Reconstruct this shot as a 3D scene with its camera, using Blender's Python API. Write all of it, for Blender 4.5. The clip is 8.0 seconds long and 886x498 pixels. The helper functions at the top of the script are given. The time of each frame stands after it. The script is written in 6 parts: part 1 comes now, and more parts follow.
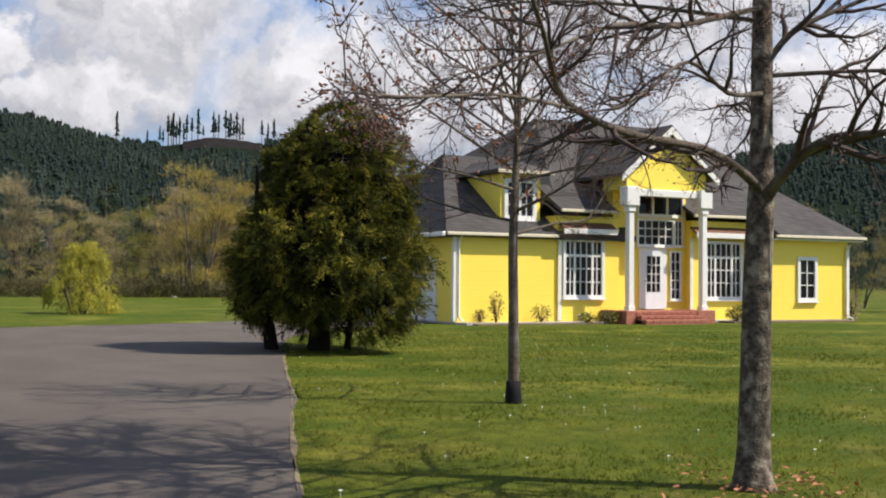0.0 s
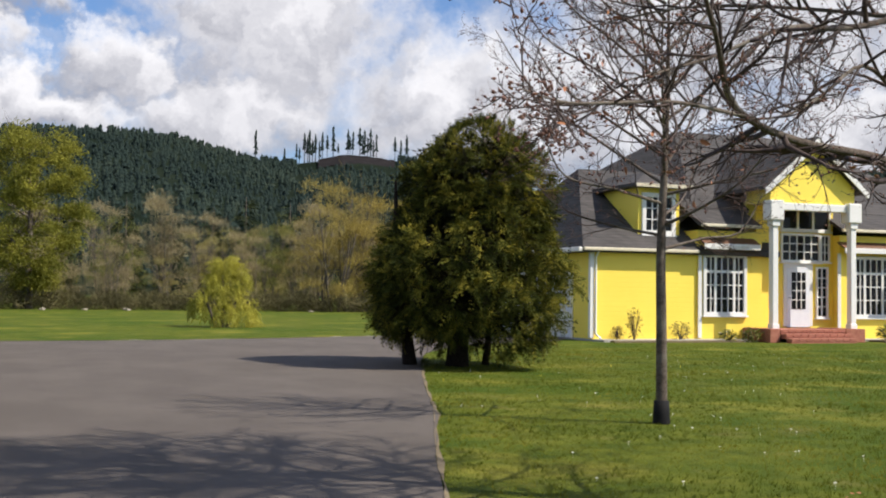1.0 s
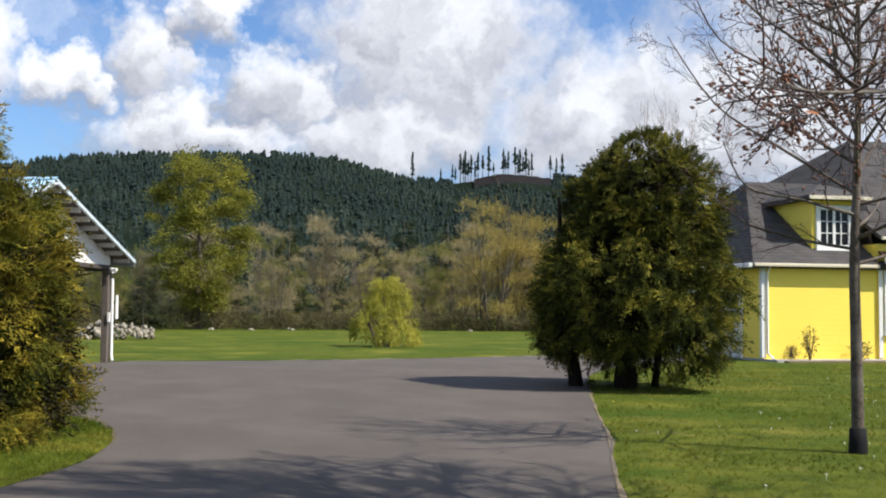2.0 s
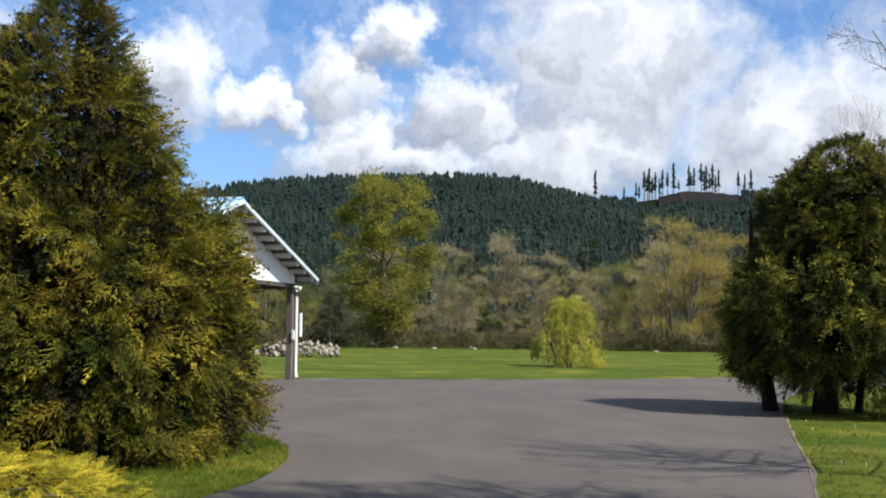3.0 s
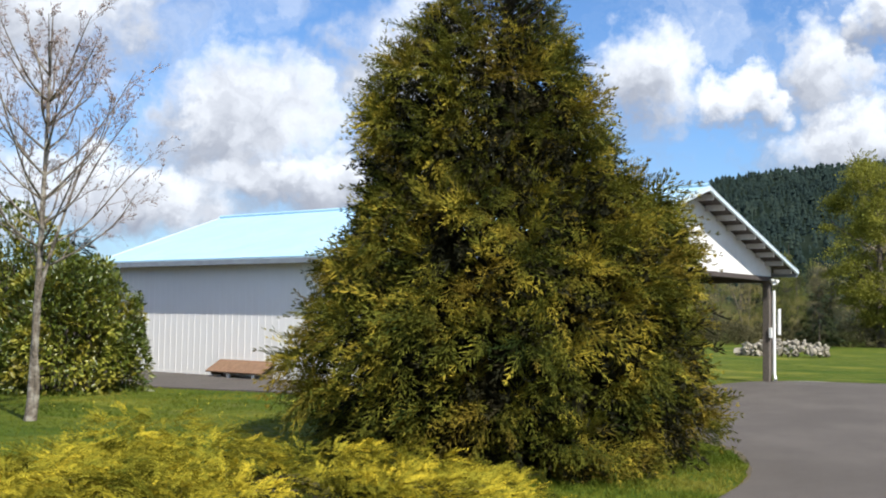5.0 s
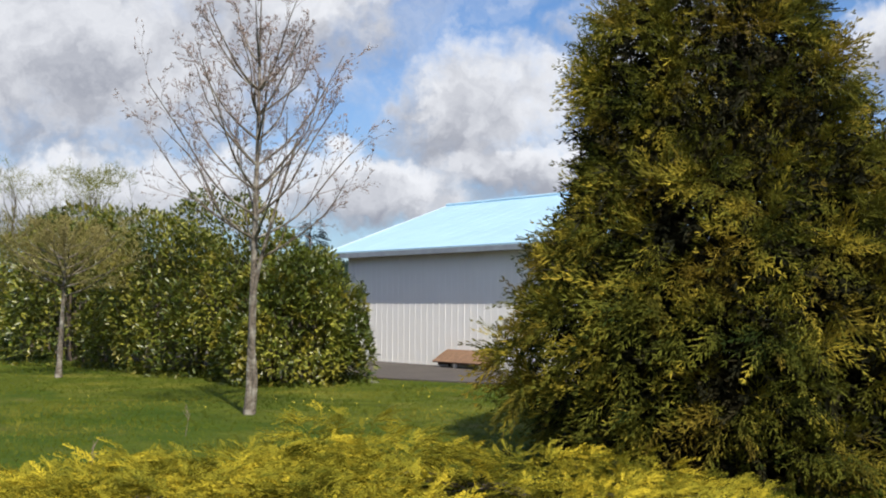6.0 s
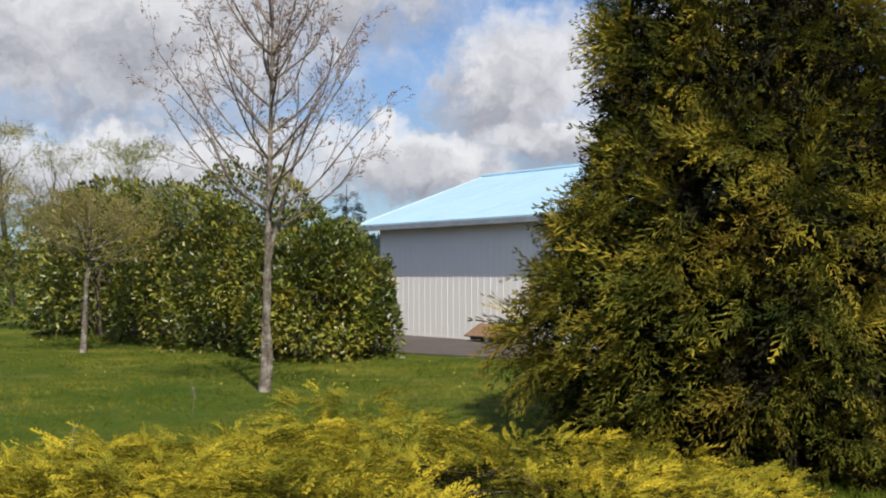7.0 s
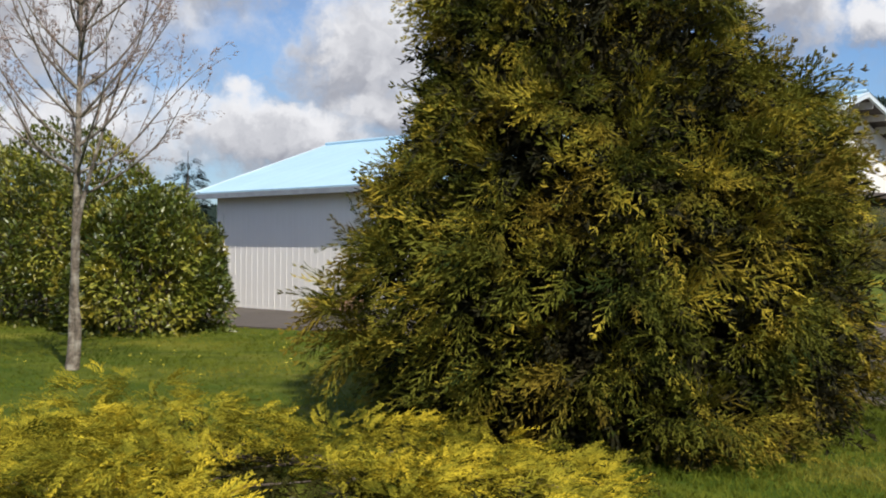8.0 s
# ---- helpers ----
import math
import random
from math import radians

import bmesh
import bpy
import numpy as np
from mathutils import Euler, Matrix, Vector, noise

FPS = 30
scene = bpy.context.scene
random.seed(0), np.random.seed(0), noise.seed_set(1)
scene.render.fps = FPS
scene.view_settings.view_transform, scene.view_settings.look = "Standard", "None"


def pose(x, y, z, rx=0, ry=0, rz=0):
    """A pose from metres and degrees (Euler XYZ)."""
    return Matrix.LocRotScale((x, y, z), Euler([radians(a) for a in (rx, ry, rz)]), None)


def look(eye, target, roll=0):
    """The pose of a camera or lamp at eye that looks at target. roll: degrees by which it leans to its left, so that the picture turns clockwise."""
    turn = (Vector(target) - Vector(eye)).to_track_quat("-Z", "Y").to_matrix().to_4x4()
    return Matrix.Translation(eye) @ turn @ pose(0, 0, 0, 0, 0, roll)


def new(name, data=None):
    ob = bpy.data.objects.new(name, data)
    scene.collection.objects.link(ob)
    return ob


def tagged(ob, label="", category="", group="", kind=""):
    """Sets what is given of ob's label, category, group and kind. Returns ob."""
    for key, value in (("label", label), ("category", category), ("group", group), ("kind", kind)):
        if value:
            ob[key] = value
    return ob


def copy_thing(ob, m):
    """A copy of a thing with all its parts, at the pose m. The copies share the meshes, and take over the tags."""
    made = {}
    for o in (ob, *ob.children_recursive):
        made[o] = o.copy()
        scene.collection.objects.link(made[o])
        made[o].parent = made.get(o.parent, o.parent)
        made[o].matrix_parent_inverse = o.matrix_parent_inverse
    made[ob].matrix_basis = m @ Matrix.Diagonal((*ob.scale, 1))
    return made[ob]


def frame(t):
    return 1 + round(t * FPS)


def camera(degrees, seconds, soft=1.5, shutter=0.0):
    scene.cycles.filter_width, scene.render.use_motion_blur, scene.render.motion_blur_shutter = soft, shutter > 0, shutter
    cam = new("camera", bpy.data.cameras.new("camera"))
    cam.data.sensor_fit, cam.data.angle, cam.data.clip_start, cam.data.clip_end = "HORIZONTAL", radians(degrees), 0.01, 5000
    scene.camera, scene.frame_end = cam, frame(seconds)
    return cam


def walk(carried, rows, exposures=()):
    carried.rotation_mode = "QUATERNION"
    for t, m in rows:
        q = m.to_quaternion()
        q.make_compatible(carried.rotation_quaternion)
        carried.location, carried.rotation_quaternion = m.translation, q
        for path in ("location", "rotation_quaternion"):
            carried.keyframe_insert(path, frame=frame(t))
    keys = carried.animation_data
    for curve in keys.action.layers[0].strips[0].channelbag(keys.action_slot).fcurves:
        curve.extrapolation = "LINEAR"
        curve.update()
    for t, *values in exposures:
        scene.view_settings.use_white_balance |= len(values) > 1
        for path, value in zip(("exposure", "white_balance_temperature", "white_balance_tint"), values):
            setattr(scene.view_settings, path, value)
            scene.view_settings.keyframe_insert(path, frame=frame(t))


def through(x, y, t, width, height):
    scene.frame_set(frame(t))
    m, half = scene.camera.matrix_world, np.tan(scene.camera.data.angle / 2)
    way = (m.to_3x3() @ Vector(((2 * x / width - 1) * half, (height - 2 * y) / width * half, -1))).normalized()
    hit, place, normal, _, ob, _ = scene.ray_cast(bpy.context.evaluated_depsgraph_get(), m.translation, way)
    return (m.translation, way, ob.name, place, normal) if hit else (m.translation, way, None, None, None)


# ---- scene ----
cam = camera(43.06, 8.0, soft=2.0)
# seconds, eye x, y, z, pitch, roll, yaw
PATH = [
    (0.0, -0.000, -0.000, 1.493, 1.54, -0.50, -27.15),
    (0.5, -0.088, 0.102, 1.517, 1.82, -0.80, -24.13),
    (1.0, -0.056, 0.234, 1.492, 2.26, -0.76, -20.46),
    (1.5, -0.061, 0.463, 1.513, 2.64, -0.56, -16.60),
    (3.0, 0.090, 1.323, 1.488, 4.03, -0.73, -3.18),
    (3.5, 0.221, 1.606, 1.515, 4.24, -0.97, 2.11),
    (4.0, 0.276, 2.151, 1.489, 4.16, -0.86, 8.08),
    (4.5, 0.313, 2.631, 1.477, 3.93, -0.79, 14.60),
    (5.0, 0.275, 3.113, 1.469, 3.56, -0.90, 21.26),
    (6.5, -0.102, 4.596, 1.508, 2.23, -0.02, 35.78),
    (7.0, -0.109, 4.898, 1.500, 1.39, -0.04, 35.67),
    (7.5, -0.153, 5.295, 1.492, 0.55, -0.17, 33.13),
    (8.0, -0.206, 5.656, 1.483, -0.03, -0.36, 28.31),
]
walk(cam, [(t, pose(x, y, z, 90 + p, r, w)) for t, x, y, z, p, r, w in PATH],
     exposures=[(0.0, 0.37, 6550, 14), (1.5, 0.44, 6350, 13), (3.0, 0.52, 6050, 10), (5.0, 0.52, 6050, 10), (6.5, 0.14, 6350, 12), (8.0, 0.20, 6400, 12)])

# ---- world, sun ----
SUN = Vector((0.80, -0.60, 1.12)).normalized()
world = bpy.data.worlds.new("world")
scene.world = world
world.use_nodes = True
W = world.node_tree
W.nodes.clear()


class Net:
    """Short hand for building node trees."""

    def __init__(self, tree):
        self.t = tree

    def n(self, kind):
        return self.t.nodes.new(kind)

    def put(self, sock, val):
        if isinstance(val, bpy.types.NodeSocket):
            self.t.links.new(val, sock)
        else:
            sock.default_value = val

    def m(self, op, a, b=0.0, c=0.0, clamp=False):
        node = self.n("ShaderNodeMath")
        node.operation, node.use_clamp = op, clamp
        for s, val in zip(node.inputs, (a, b, c)):
            self.put(s, val)
        return node.outputs[0]

    def v(self, op, a, b=(0, 0, 0)):
        node = self.n("ShaderNodeVectorMath")
        node.operation = op
        self.put(node.inputs[0], a)
        self.put(node.inputs[1], b)
        return node.outputs[1] if op in ("DOT_PRODUCT", "LENGTH") else node.outputs[0]

    def noise(self, vec, scale, detail=3.0, rough=0.55, out=0):
        node = self.n("ShaderNodeTexNoise")
        if vec is not None:
            self.put(node.inputs["Vector"], vec)
        self.put(node.inputs["Scale"], scale)
        self.put(node.inputs["Detail"], detail)
        self.put(node.inputs["Roughness"], rough)
        return node.outputs[out]

    def ramp(self, fac, a, b, lo=0.0, hi=1.0):
        node = self.n("ShaderNodeMapRange")
        node.interpolation_type = "SMOOTHSTEP"
        for s, val in zip(node.inputs, (fac, a, b, lo, hi)):
            self.put(s, val)
        return node.outputs[0]

    def mix(self, fac, a, b, blend="MIX"):
        node = self.n("ShaderNodeMix")
        node.data_type, node.blend_type = "RGBA", blend
        self.put(node.inputs[0], fac)
        for s, val in ((node.inputs[6], a), (node.inputs[7], b)):
            self.put(s, (*val, 1) if isinstance(val, tuple) and len(val) == 3 else val)
        return node.outputs[2]


def build_sky():
    k = Net(W)
    sky = k.n("ShaderNodeTexSky")
    sky.sky_type, sky.sun_disc = "NISHITA", False
    sky.sun_elevation = math.asin(SUN.z)
    sky.sun_rotation = math.atan2(SUN.x, SUN.y)
    sky.air_density, sky.dust_density, sky.ozone_density = 1.0, 0.4, 2.5
    ray = k.n("ShaderNodeTexCoord").outputs["Generated"]
    sep = k.n("ShaderNodeSeparateXYZ")
    k.put(sep.inputs[0], ray)
    az = k.m("MULTIPLY", k.m("ARCTAN2", k.m("MULTIPLY", sep.outputs[0], -1.0), sep.outputs[1]), 57.2958)
    el = k.m("MULTIPLY", k.m("ARCSINE", sep.outputs[2]), 57.2958)
    flat = k.n("ShaderNodeCombineXYZ")
    k.put(flat.inputs[0], az)
    k.put(flat.inputs[1], el)
    p = flat.outputs[0]
    warp = k.v("SUBTRACT", k.noise(p, 0.32, 5.0, 0.55, out=1), (0.5, 0.5, 0.5))
    billow = k.v("SUBTRACT", k.noise(p, 1.15, 4.0, 0.6, out=1), (0.5, 0.5, 0.5))
    q = k.v("ADD", p, k.v("MULTIPLY", warp, (7.0, 4.6, 0.0)))
    q = k.v("ADD", q, k.v("MULTIPLY", billow, (2.2, 1.7, 0.0)))
    # cumulus heaps: azimuth, elevation, half width, half height (degrees)
    heaps = [(6.4, 11.3, 2.2, 1.4), (2.4, 12.2, 2.3, 2.5), (-0.4, 14.6, 2.0, 1.7), (-4.2, 11.2, 3.0, 2.0),
             (0.3, 8.9, 5.0, 1.9), (-9.4, 9.0, 6.0, 2.2), (-11.8, 13.4, 6.0, 4.6), (10.8, 12.2, 2.8, 2.4),
             (22.5, 11.0, 4.5, 5.0), (31.4, 9.9, 4.4, 3.5), (28.0, 7.0, 7.0, 2.0), (37.0, 6.0, 6.0, 2.0),
             (52.5, 12.0, 13.0, 4.6), (-25.0, 9.5, 11.0, 4.0), (-36.0, 14.0, 11.0, 4.5), (42.0, 15.0, 6.0, 3.4),
             (-46.0, 8.0, 12.0, 4.0), (52.0, 5.2, 12.0, 2.4)]

    def closeness(at):
        near = None
        for u, v, ru, rv in heaps:
            d = k.v("DIVIDE", k.v("SUBTRACT", at, (u, v, 0.0)), (ru, rv, 1.0))
            d = k.v("DOT_PRODUCT", d, d)
            near = d if near is None else k.m("SMOOTH_MIN", near, d, 0.25)
        return near
    near = closeness(q)
    above = closeness(k.v("ADD", q, (-0.5, 0.9, 0.0)))
    heap = k.ramp(k.m("ADD", near, k.m("MULTIPLY", k.m("SUBTRACT", k.noise(p, 0.55, 5.0, 0.6), 0.5), 1.6)), 1.95, 0.25)
    # the rest of the sky: broken cloud all round
    stretched = k.v("MULTIPLY", ray, (1.0, 1.0, 2.2))
    rest = k.noise(stretched, 2.6, 6.0, 0.55)
    rest = k.m("MULTIPLY", k.ramp(rest, 0.54, 0.68), k.ramp(el, 16.0, 22.0))
    side = k.m("MULTIPLY", k.ramp(k.noise(stretched, 3.4, 6.0, 0.55), 0.50, 0.64), k.ramp(k.m("ABSOLUTE", az), 54.0, 70.0))
    cover = k.m("MAXIMUM", heap, k.m("MAXIMUM", rest, side))
    veil = k.m("MULTIPLY", k.ramp(k.noise(q, 0.16, 4.0, 0.6), 0.40, 0.72), 0.5)
    cover = k.m("MAXIMUM", cover, veil)
    # bright billows above grey undersides
    puff = k.noise(q, 0.42, 4.0, 0.5)
    slope = k.m("SUBTRACT", above, near)
    bright = k.m("ADD", k.m("MULTIPLY", slope, 0.62), k.m("MULTIPLY", k.m("SUBTRACT", puff, 0.5), 1.15))
    bright = k.ramp(bright, -0.55, 0.55)
    cloud = k.mix(bright, (0.62, 0.65, 0.74), (1.62, 1.63, 1.64))
    blue = k.v("MULTIPLY", sky.outputs[0], (0.150, 0.186, 0.226))
    low = k.ramp(el, 12.0, 0.0)
    blue = k.mix(k.m("MULTIPLY", low, 0.35), blue, (0.62, 0.74, 0.92))
    back = k.n("ShaderNodeBackground")
    k.put(back.inputs[0], k.mix(cover, blue, cloud))
    back.inputs[1].default_value = 0.47
    k.t.links.new(back.outputs[0], k.n("ShaderNodeOutputWorld").inputs[0])


build_sky()
sun = new("sun", bpy.data.lights.new("sun", "SUN"))
sun.data.energy, sun.data.angle, sun.data.color = 5.0, radians(0.6), (1.0, 0.93, 0.80)
sun.matrix_world = look(SUN * 50, (0, 0, 0))


# ---- materials ----
def material(name, build):
    mat = bpy.data.materials.new(name)
    mat.use_nodes = True
    k = Net(mat.node_tree)
    bsdf = mat.node_tree.nodes["Principled BSDF"]
    build(k, bsdf, mat.node_tree.nodes["Material Output"])
    return mat


def plain(name, a, b, scale=8.0, rough=0.7, bump=0.15, bump_scale=60.0, metal=0.0, spec=0.5, third=None, big=0.6):
    """Two-scale mottled paint, wood or stone: colour a to b, with fine relief."""
    def build(k, bsdf, out):
        pos = k.n("ShaderNodeTexCoord").outputs["Object"]
        fine = k.noise(pos, scale, 6.0, 0.6)
        wide = k.noise(pos, big, 3.0, 0.5)
        col = k.mix(k.ramp(fine, 0.3, 0.7), a, b)
        if third:
            col = k.mix(k.ramp(wide, 0.45, 0.72), col, third)
        else:
            col = k.mix(k.m("MULTIPLY", k.ramp(wide, 0.35, 0.7), 0.25), col, tuple(0.78 * c for c in a))
        k.put(bsdf.inputs["Base Color"], col)
        bsdf.inputs["Roughness"].default_value = rough
        bsdf.inputs["Metallic"].default_value = metal
        bsdf.inputs["Specular IOR Level"].default_value = spec
        if bump:
            bp = k.n("ShaderNodeBump")
            bp.inputs["Strength"].default_value = bump
            bp.inputs["Distance"].default_value = 0.02
            k.put(bp.inputs["Height"], k.noise(pos, bump_scale, 4.0, 0.6))
            k.put(bsdf.inputs["Normal"], bp.outputs[0])
    return material(name, build)


def leafy(name, dark, mid, light, through=0.3, rough=0.55, spec=0.35, patch=0.7, wide=None, grain=0.55):
    """Foliage: each leaf its own shade, drifts of lighter growth, some light let through."""
    def build(k, bsdf, out):
        geo = k.n("ShaderNodeNewGeometry")
        pos = k.n("ShaderNodeTexCoord").outputs["Object"]
        r = geo.outputs["Random Per Island"]
        drift = k.noise(pos, patch, 3.0, 0.55)
        f = k.m("ADD", k.m("MULTIPLY", r, grain), k.m("MULTIPLY", k.ramp(drift, 0.3, 0.7), 1.05 - grain))
        col = k.mix(k.ramp(f, 0.1, 0.55), dark, mid)
        col = k.mix(k.ramp(f, 0.55, 1.0), col, light)
        if wide:
            col = k.mix(k.m("MULTIPLY", k.ramp(k.noise(pos, 1.7, 2.0, 0.5), 0.52, 0.68), 0.75), col, wide)
        k.put(bsdf.inputs["Base Color"], col)
        bsdf.inputs["Roughness"].default_value = rough
        bsdf.inputs["Specular IOR Level"].default_value = spec
        tr = k.n("ShaderNodeBsdfTranslucent")
        k.put(tr.inputs[0], k.mix(0.35, col, light))
        mx = k.n("ShaderNodeMixShader")
        mx.inputs[0].default_value = through
        k.t.links.new(bsdf.outputs[0], mx.inputs[1])
        k.t.links.new(tr.outputs[0], mx.inputs[2])
        k.t.links.new(mx.outputs[0], out.inputs[0])
    return material(name, build)


def lawn_build(k, bsdf, out):
    pos = k.n("ShaderNodeTexCoord").outputs["Object"]
    a = k.noise(pos, 0.35, 4.0, 0.6)
    b = k.noise(pos, 2.3, 4.0, 0.6)
    c = k.noise(pos, 28.0, 5.0, 0.7)
    col = k.mix(k.ramp(b, 0.3, 0.7), (0.064, 0.088, 0.008), (0.128, 0.144, 0.015))
    # drifts of lush and of thin, yellowed turf
    lush = k.noise(k.v("MULTIPLY", pos, (0.6, 1.2, 1.0)), 0.22, 5.0, 0.65)
    col = k.mix(k.m("MULTIPLY", k.ramp(lush, 0.45, 0.60), 0.85), col, (0.050, 0.090, 0.007))
    col = k.mix(k.m("MULTIPLY", k.ramp(a, 0.52, 0.68), 0.75), col, (0.23, 0.215, 0.032))
    col = k.mix(k.m("MULTIPLY", k.ramp(k.noise(pos, 0.9, 5.0, 0.7), 0.54, 0.72), 0.55), col, (0.20, 0.165, 0.05))
    col = k.mix(k.m("MULTIPLY", k.ramp(k.noise(k.v("MULTIPLY", pos, (0.5, 1.4, 1.0)), 0.55, 5.0, 0.7), 0.50, 0.66), 0.5), col, (0.034, 0.066, 0.005))
    col = k.mix(k.m("MULTIPLY", k.ramp(c, 0.35, 0.75), 0.35), col, (0.025, 0.050, 0.005))
    k.put(bsdf.inputs["Base Color"], col)
    bsdf.inputs["Roughness"].default_value = 0.9
    bsdf.inputs["Specular IOR Level"].default_value = 0.1
    bp = k.n("ShaderNodeBump")
    bp.inputs["Strength"].default_value = 0.7
    bp.inputs["Distance"].default_value = 0.05
    k.put(bp.inputs["Height"], k.m("ADD", c, k.m("MULTIPLY", b, 2.0)))
    k.put(bsdf.inputs["Normal"], bp.outputs[0])


def asphalt_build(k, bsdf, out):
    pos = k.n("ShaderNodeTexCoord").outputs["Object"]
    grit = k.noise(pos, 90.0, 3.0, 0.7)
    wear = k.noise(k.v("MULTIPLY", pos, (1.0, 0.55, 1.0)), 0.7, 5.0, 0.6)
    spot = k.noise(pos, 5.0, 5.0, 0.65)
    col = k.mix(k.ramp(grit, 0.3, 0.72), (0.062, 0.052, 0.045), (0.122, 0.105, 0.090))
    col = k.mix(k.m("MULTIPLY", k.ramp(wear, 0.36, 0.70), 0.45), col, (0.145, 0.125, 0.108))
    col = k.mix(k.m("MULTIPLY", k.ramp(k.noise(pos, 0.22, 4.0, 0.6), 0.46, 0.72), 0.35), col, (0.080, 0.069, 0.060))
    col = k.mix(k.m("MULTIPLY", k.ramp(spot, 0.58, 0.75), 0.45), col, (0.055, 0.05, 0.048))
    k.put(bsdf.inputs["Base Color"], col)
    bsdf.inputs["Roughness"].default_value = 0.88
    bsdf.inputs["Specular IOR Level"].default_value = 0.25
    bp = k.n("ShaderNodeBump")
    bp.inputs["Strength"].default_value = 0.5
    bp.inputs["Distance"].default_value = 0.012
    k.put(bp.inputs["Height"], grit)
    k.put(bsdf.inputs["Normal"], bp.outputs[0])


def siding_build(color, shade, pitch, axis=2, depth=0.02):
    """Painted boards: courses of the given pitch along one axis."""
    def build(k, bsdf, out):
        pos = k.n("ShaderNodeTexCoord").outputs["Object"]
        sep = k.n("ShaderNodeSeparateXYZ")
        k.put(sep.inputs[0], pos)
        saw = k.m("FRACT", k.m("DIVIDE", sep.outputs[axis], pitch))
        dirt = k.noise(pos, 1.3, 5.0, 0.6)
        fine = k.noise(pos, 30.0, 4.0, 0.6)
        col = k.mix(k.m("MULTIPLY", k.ramp(dirt, 0.35, 0.75), 0.5), color, shade)
        col = k.mix(k.m("MULTIPLY", fine, 0.15), col, shade)
        k.put(bsdf.inputs["Base Color"], col)
        bsdf.inputs["Roughness"].default_value = 0.55
        bp = k.n("ShaderNodeBump")
        bp.inputs["Strength"].default_value = 0.4
        bp.inputs["Distance"].default_value = depth
        k.put(bp.inputs["Height"], k.ramp(saw, 0.0, 0.12))
        k.put(bsdf.inputs["Normal"], bp.outputs[0])
    return build


def shingle_build(k, bsdf, out):
    pos = k.n("ShaderNodeTexCoord").outputs["Object"]
    sep = k.n("ShaderNodeSeparateXYZ")
    k.put(sep.inputs[0], pos)
    row = k.m("FLOOR", k.m("DIVIDE", sep.outputs[2], 0.11))
    cell = k.n("ShaderNodeCombineXYZ")
    k.put(cell.inputs[0], k.m("FLOOR", k.m("DIVIDE", k.m("ADD", k.m("ADD", sep.outputs[0], sep.outputs[1]), k.m("MULTIPLY", row, 0.37)), 0.3)))
    k.put(cell.inputs[1], row)
    wn = k.n("ShaderNodeTexWhiteNoise")
    k.put(wn.inputs["Vector"], cell.outputs[0])
    wide = k.noise(pos, 0.5, 4.0, 0.6)
    col = k.mix(wn.outputs[0], (0.034, 0.031, 0.030), (0.062, 0.056, 0.053))
    col = k.mix(k.m("MULTIPLY", k.ramp(wide, 0.4, 0.7), 0.4), col, (0.082, 0.074, 0.068))
    k.put(bsdf.inputs["Base Color"], col)
    bsdf.inputs["Roughness"].default_value = 0.9
    saw = k.m("FRACT", k.m("DIVIDE", sep.outputs[2], 0.11))
    bp = k.n("ShaderNodeBump")
    bp.inputs["Strength"].default_value = 0.7
    bp.inputs["Distance"].default_value = 0.02
    k.put(bp.inputs["Height"], k.m("ADD", k.ramp(saw, 0.0, 0.2), k.m("MULTIPLY", wn.outputs[0], 0.3)))
    k.put(bsdf.inputs["Normal"], bp.outputs[0])


def glass_build(k, bsdf, out):
    pos = k.n("ShaderNodeTexCoord").outputs["Object"]
    bsdf.inputs["Base Color"].default_value = (0.012, 0.013, 0.015, 1)
    bsdf.inputs["Roughness"].default_value = 0.04
    bsdf.inputs["Specular IOR Level"].default_value = 0.16
    bp = k.n("ShaderNodeBump")
    bp.inputs["Strength"].default_value = 0.03
    k.put(bp.inputs["Height"], k.noise(pos, 1.5, 1.0, 0.5))
    k.put(bsdf.inputs["Normal"], bp.outputs[0])


M_LAWN = material("lawn", lawn_build)
M_ASPHALT = material("asphalt", asphalt_build)
M_YELLOW = material("yellow_siding", siding_build((0.95, 0.73, 0.095), (0.91, 0.67, 0.075), 0.16, 2, 0.006))
M_SHEDWALL = material("ribbed_white_metal", siding_build((0.92, 0.90, 0.86), (0.87, 0.84, 0.79), 0.2286, 0, 0.002))
M_GABLE = plain("white_gable_boarding", (0.86, 0.84, 0.80), (0.80, 0.78, 0.73), 6, 0.6, 0.05)
M_SHINGLE = material("roof_shingle", shingle_build)
M_GLASS = material("window_glass", glass_build)
M_WHITE = plain("white_trim", (0.80, 0.79, 0.76), (0.74, 0.73, 0.70), 14, 0.5, 0.05)
M_CREAM = plain("cream_gutter", (0.66, 0.60, 0.45), (0.58, 0.52, 0.38), 10, 0.5, 0.05)
M_DOOR = plain("white_door", (0.76, 0.78, 0.80), (0.70, 0.72, 0.75), 5, 0.45, 0.04)
M_BROWNROOF = plain("brown_metal_roof", (0.13, 0.06, 0.035), (0.19, 0.09, 0.05), 9, 0.55, 0.2)
M_SHEDROOF = plain("pale_blue_metal_roof", (0.38, 0.58, 0.72), (0.42, 0.62, 0.75), 1.5, 0.45, 0.04, 3.0)
M_FASCIA = plain("weathered_fascia", (0.30, 0.33, 0.36), (0.22, 0.24, 0.27), 6, 0.6)
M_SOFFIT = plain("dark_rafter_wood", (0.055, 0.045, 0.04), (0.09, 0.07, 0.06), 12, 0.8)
M_PURLIN = plain("pale_purlin_wood", (0.50, 0.47, 0.43), (0.60, 0.57, 0.52), 12, 0.7)
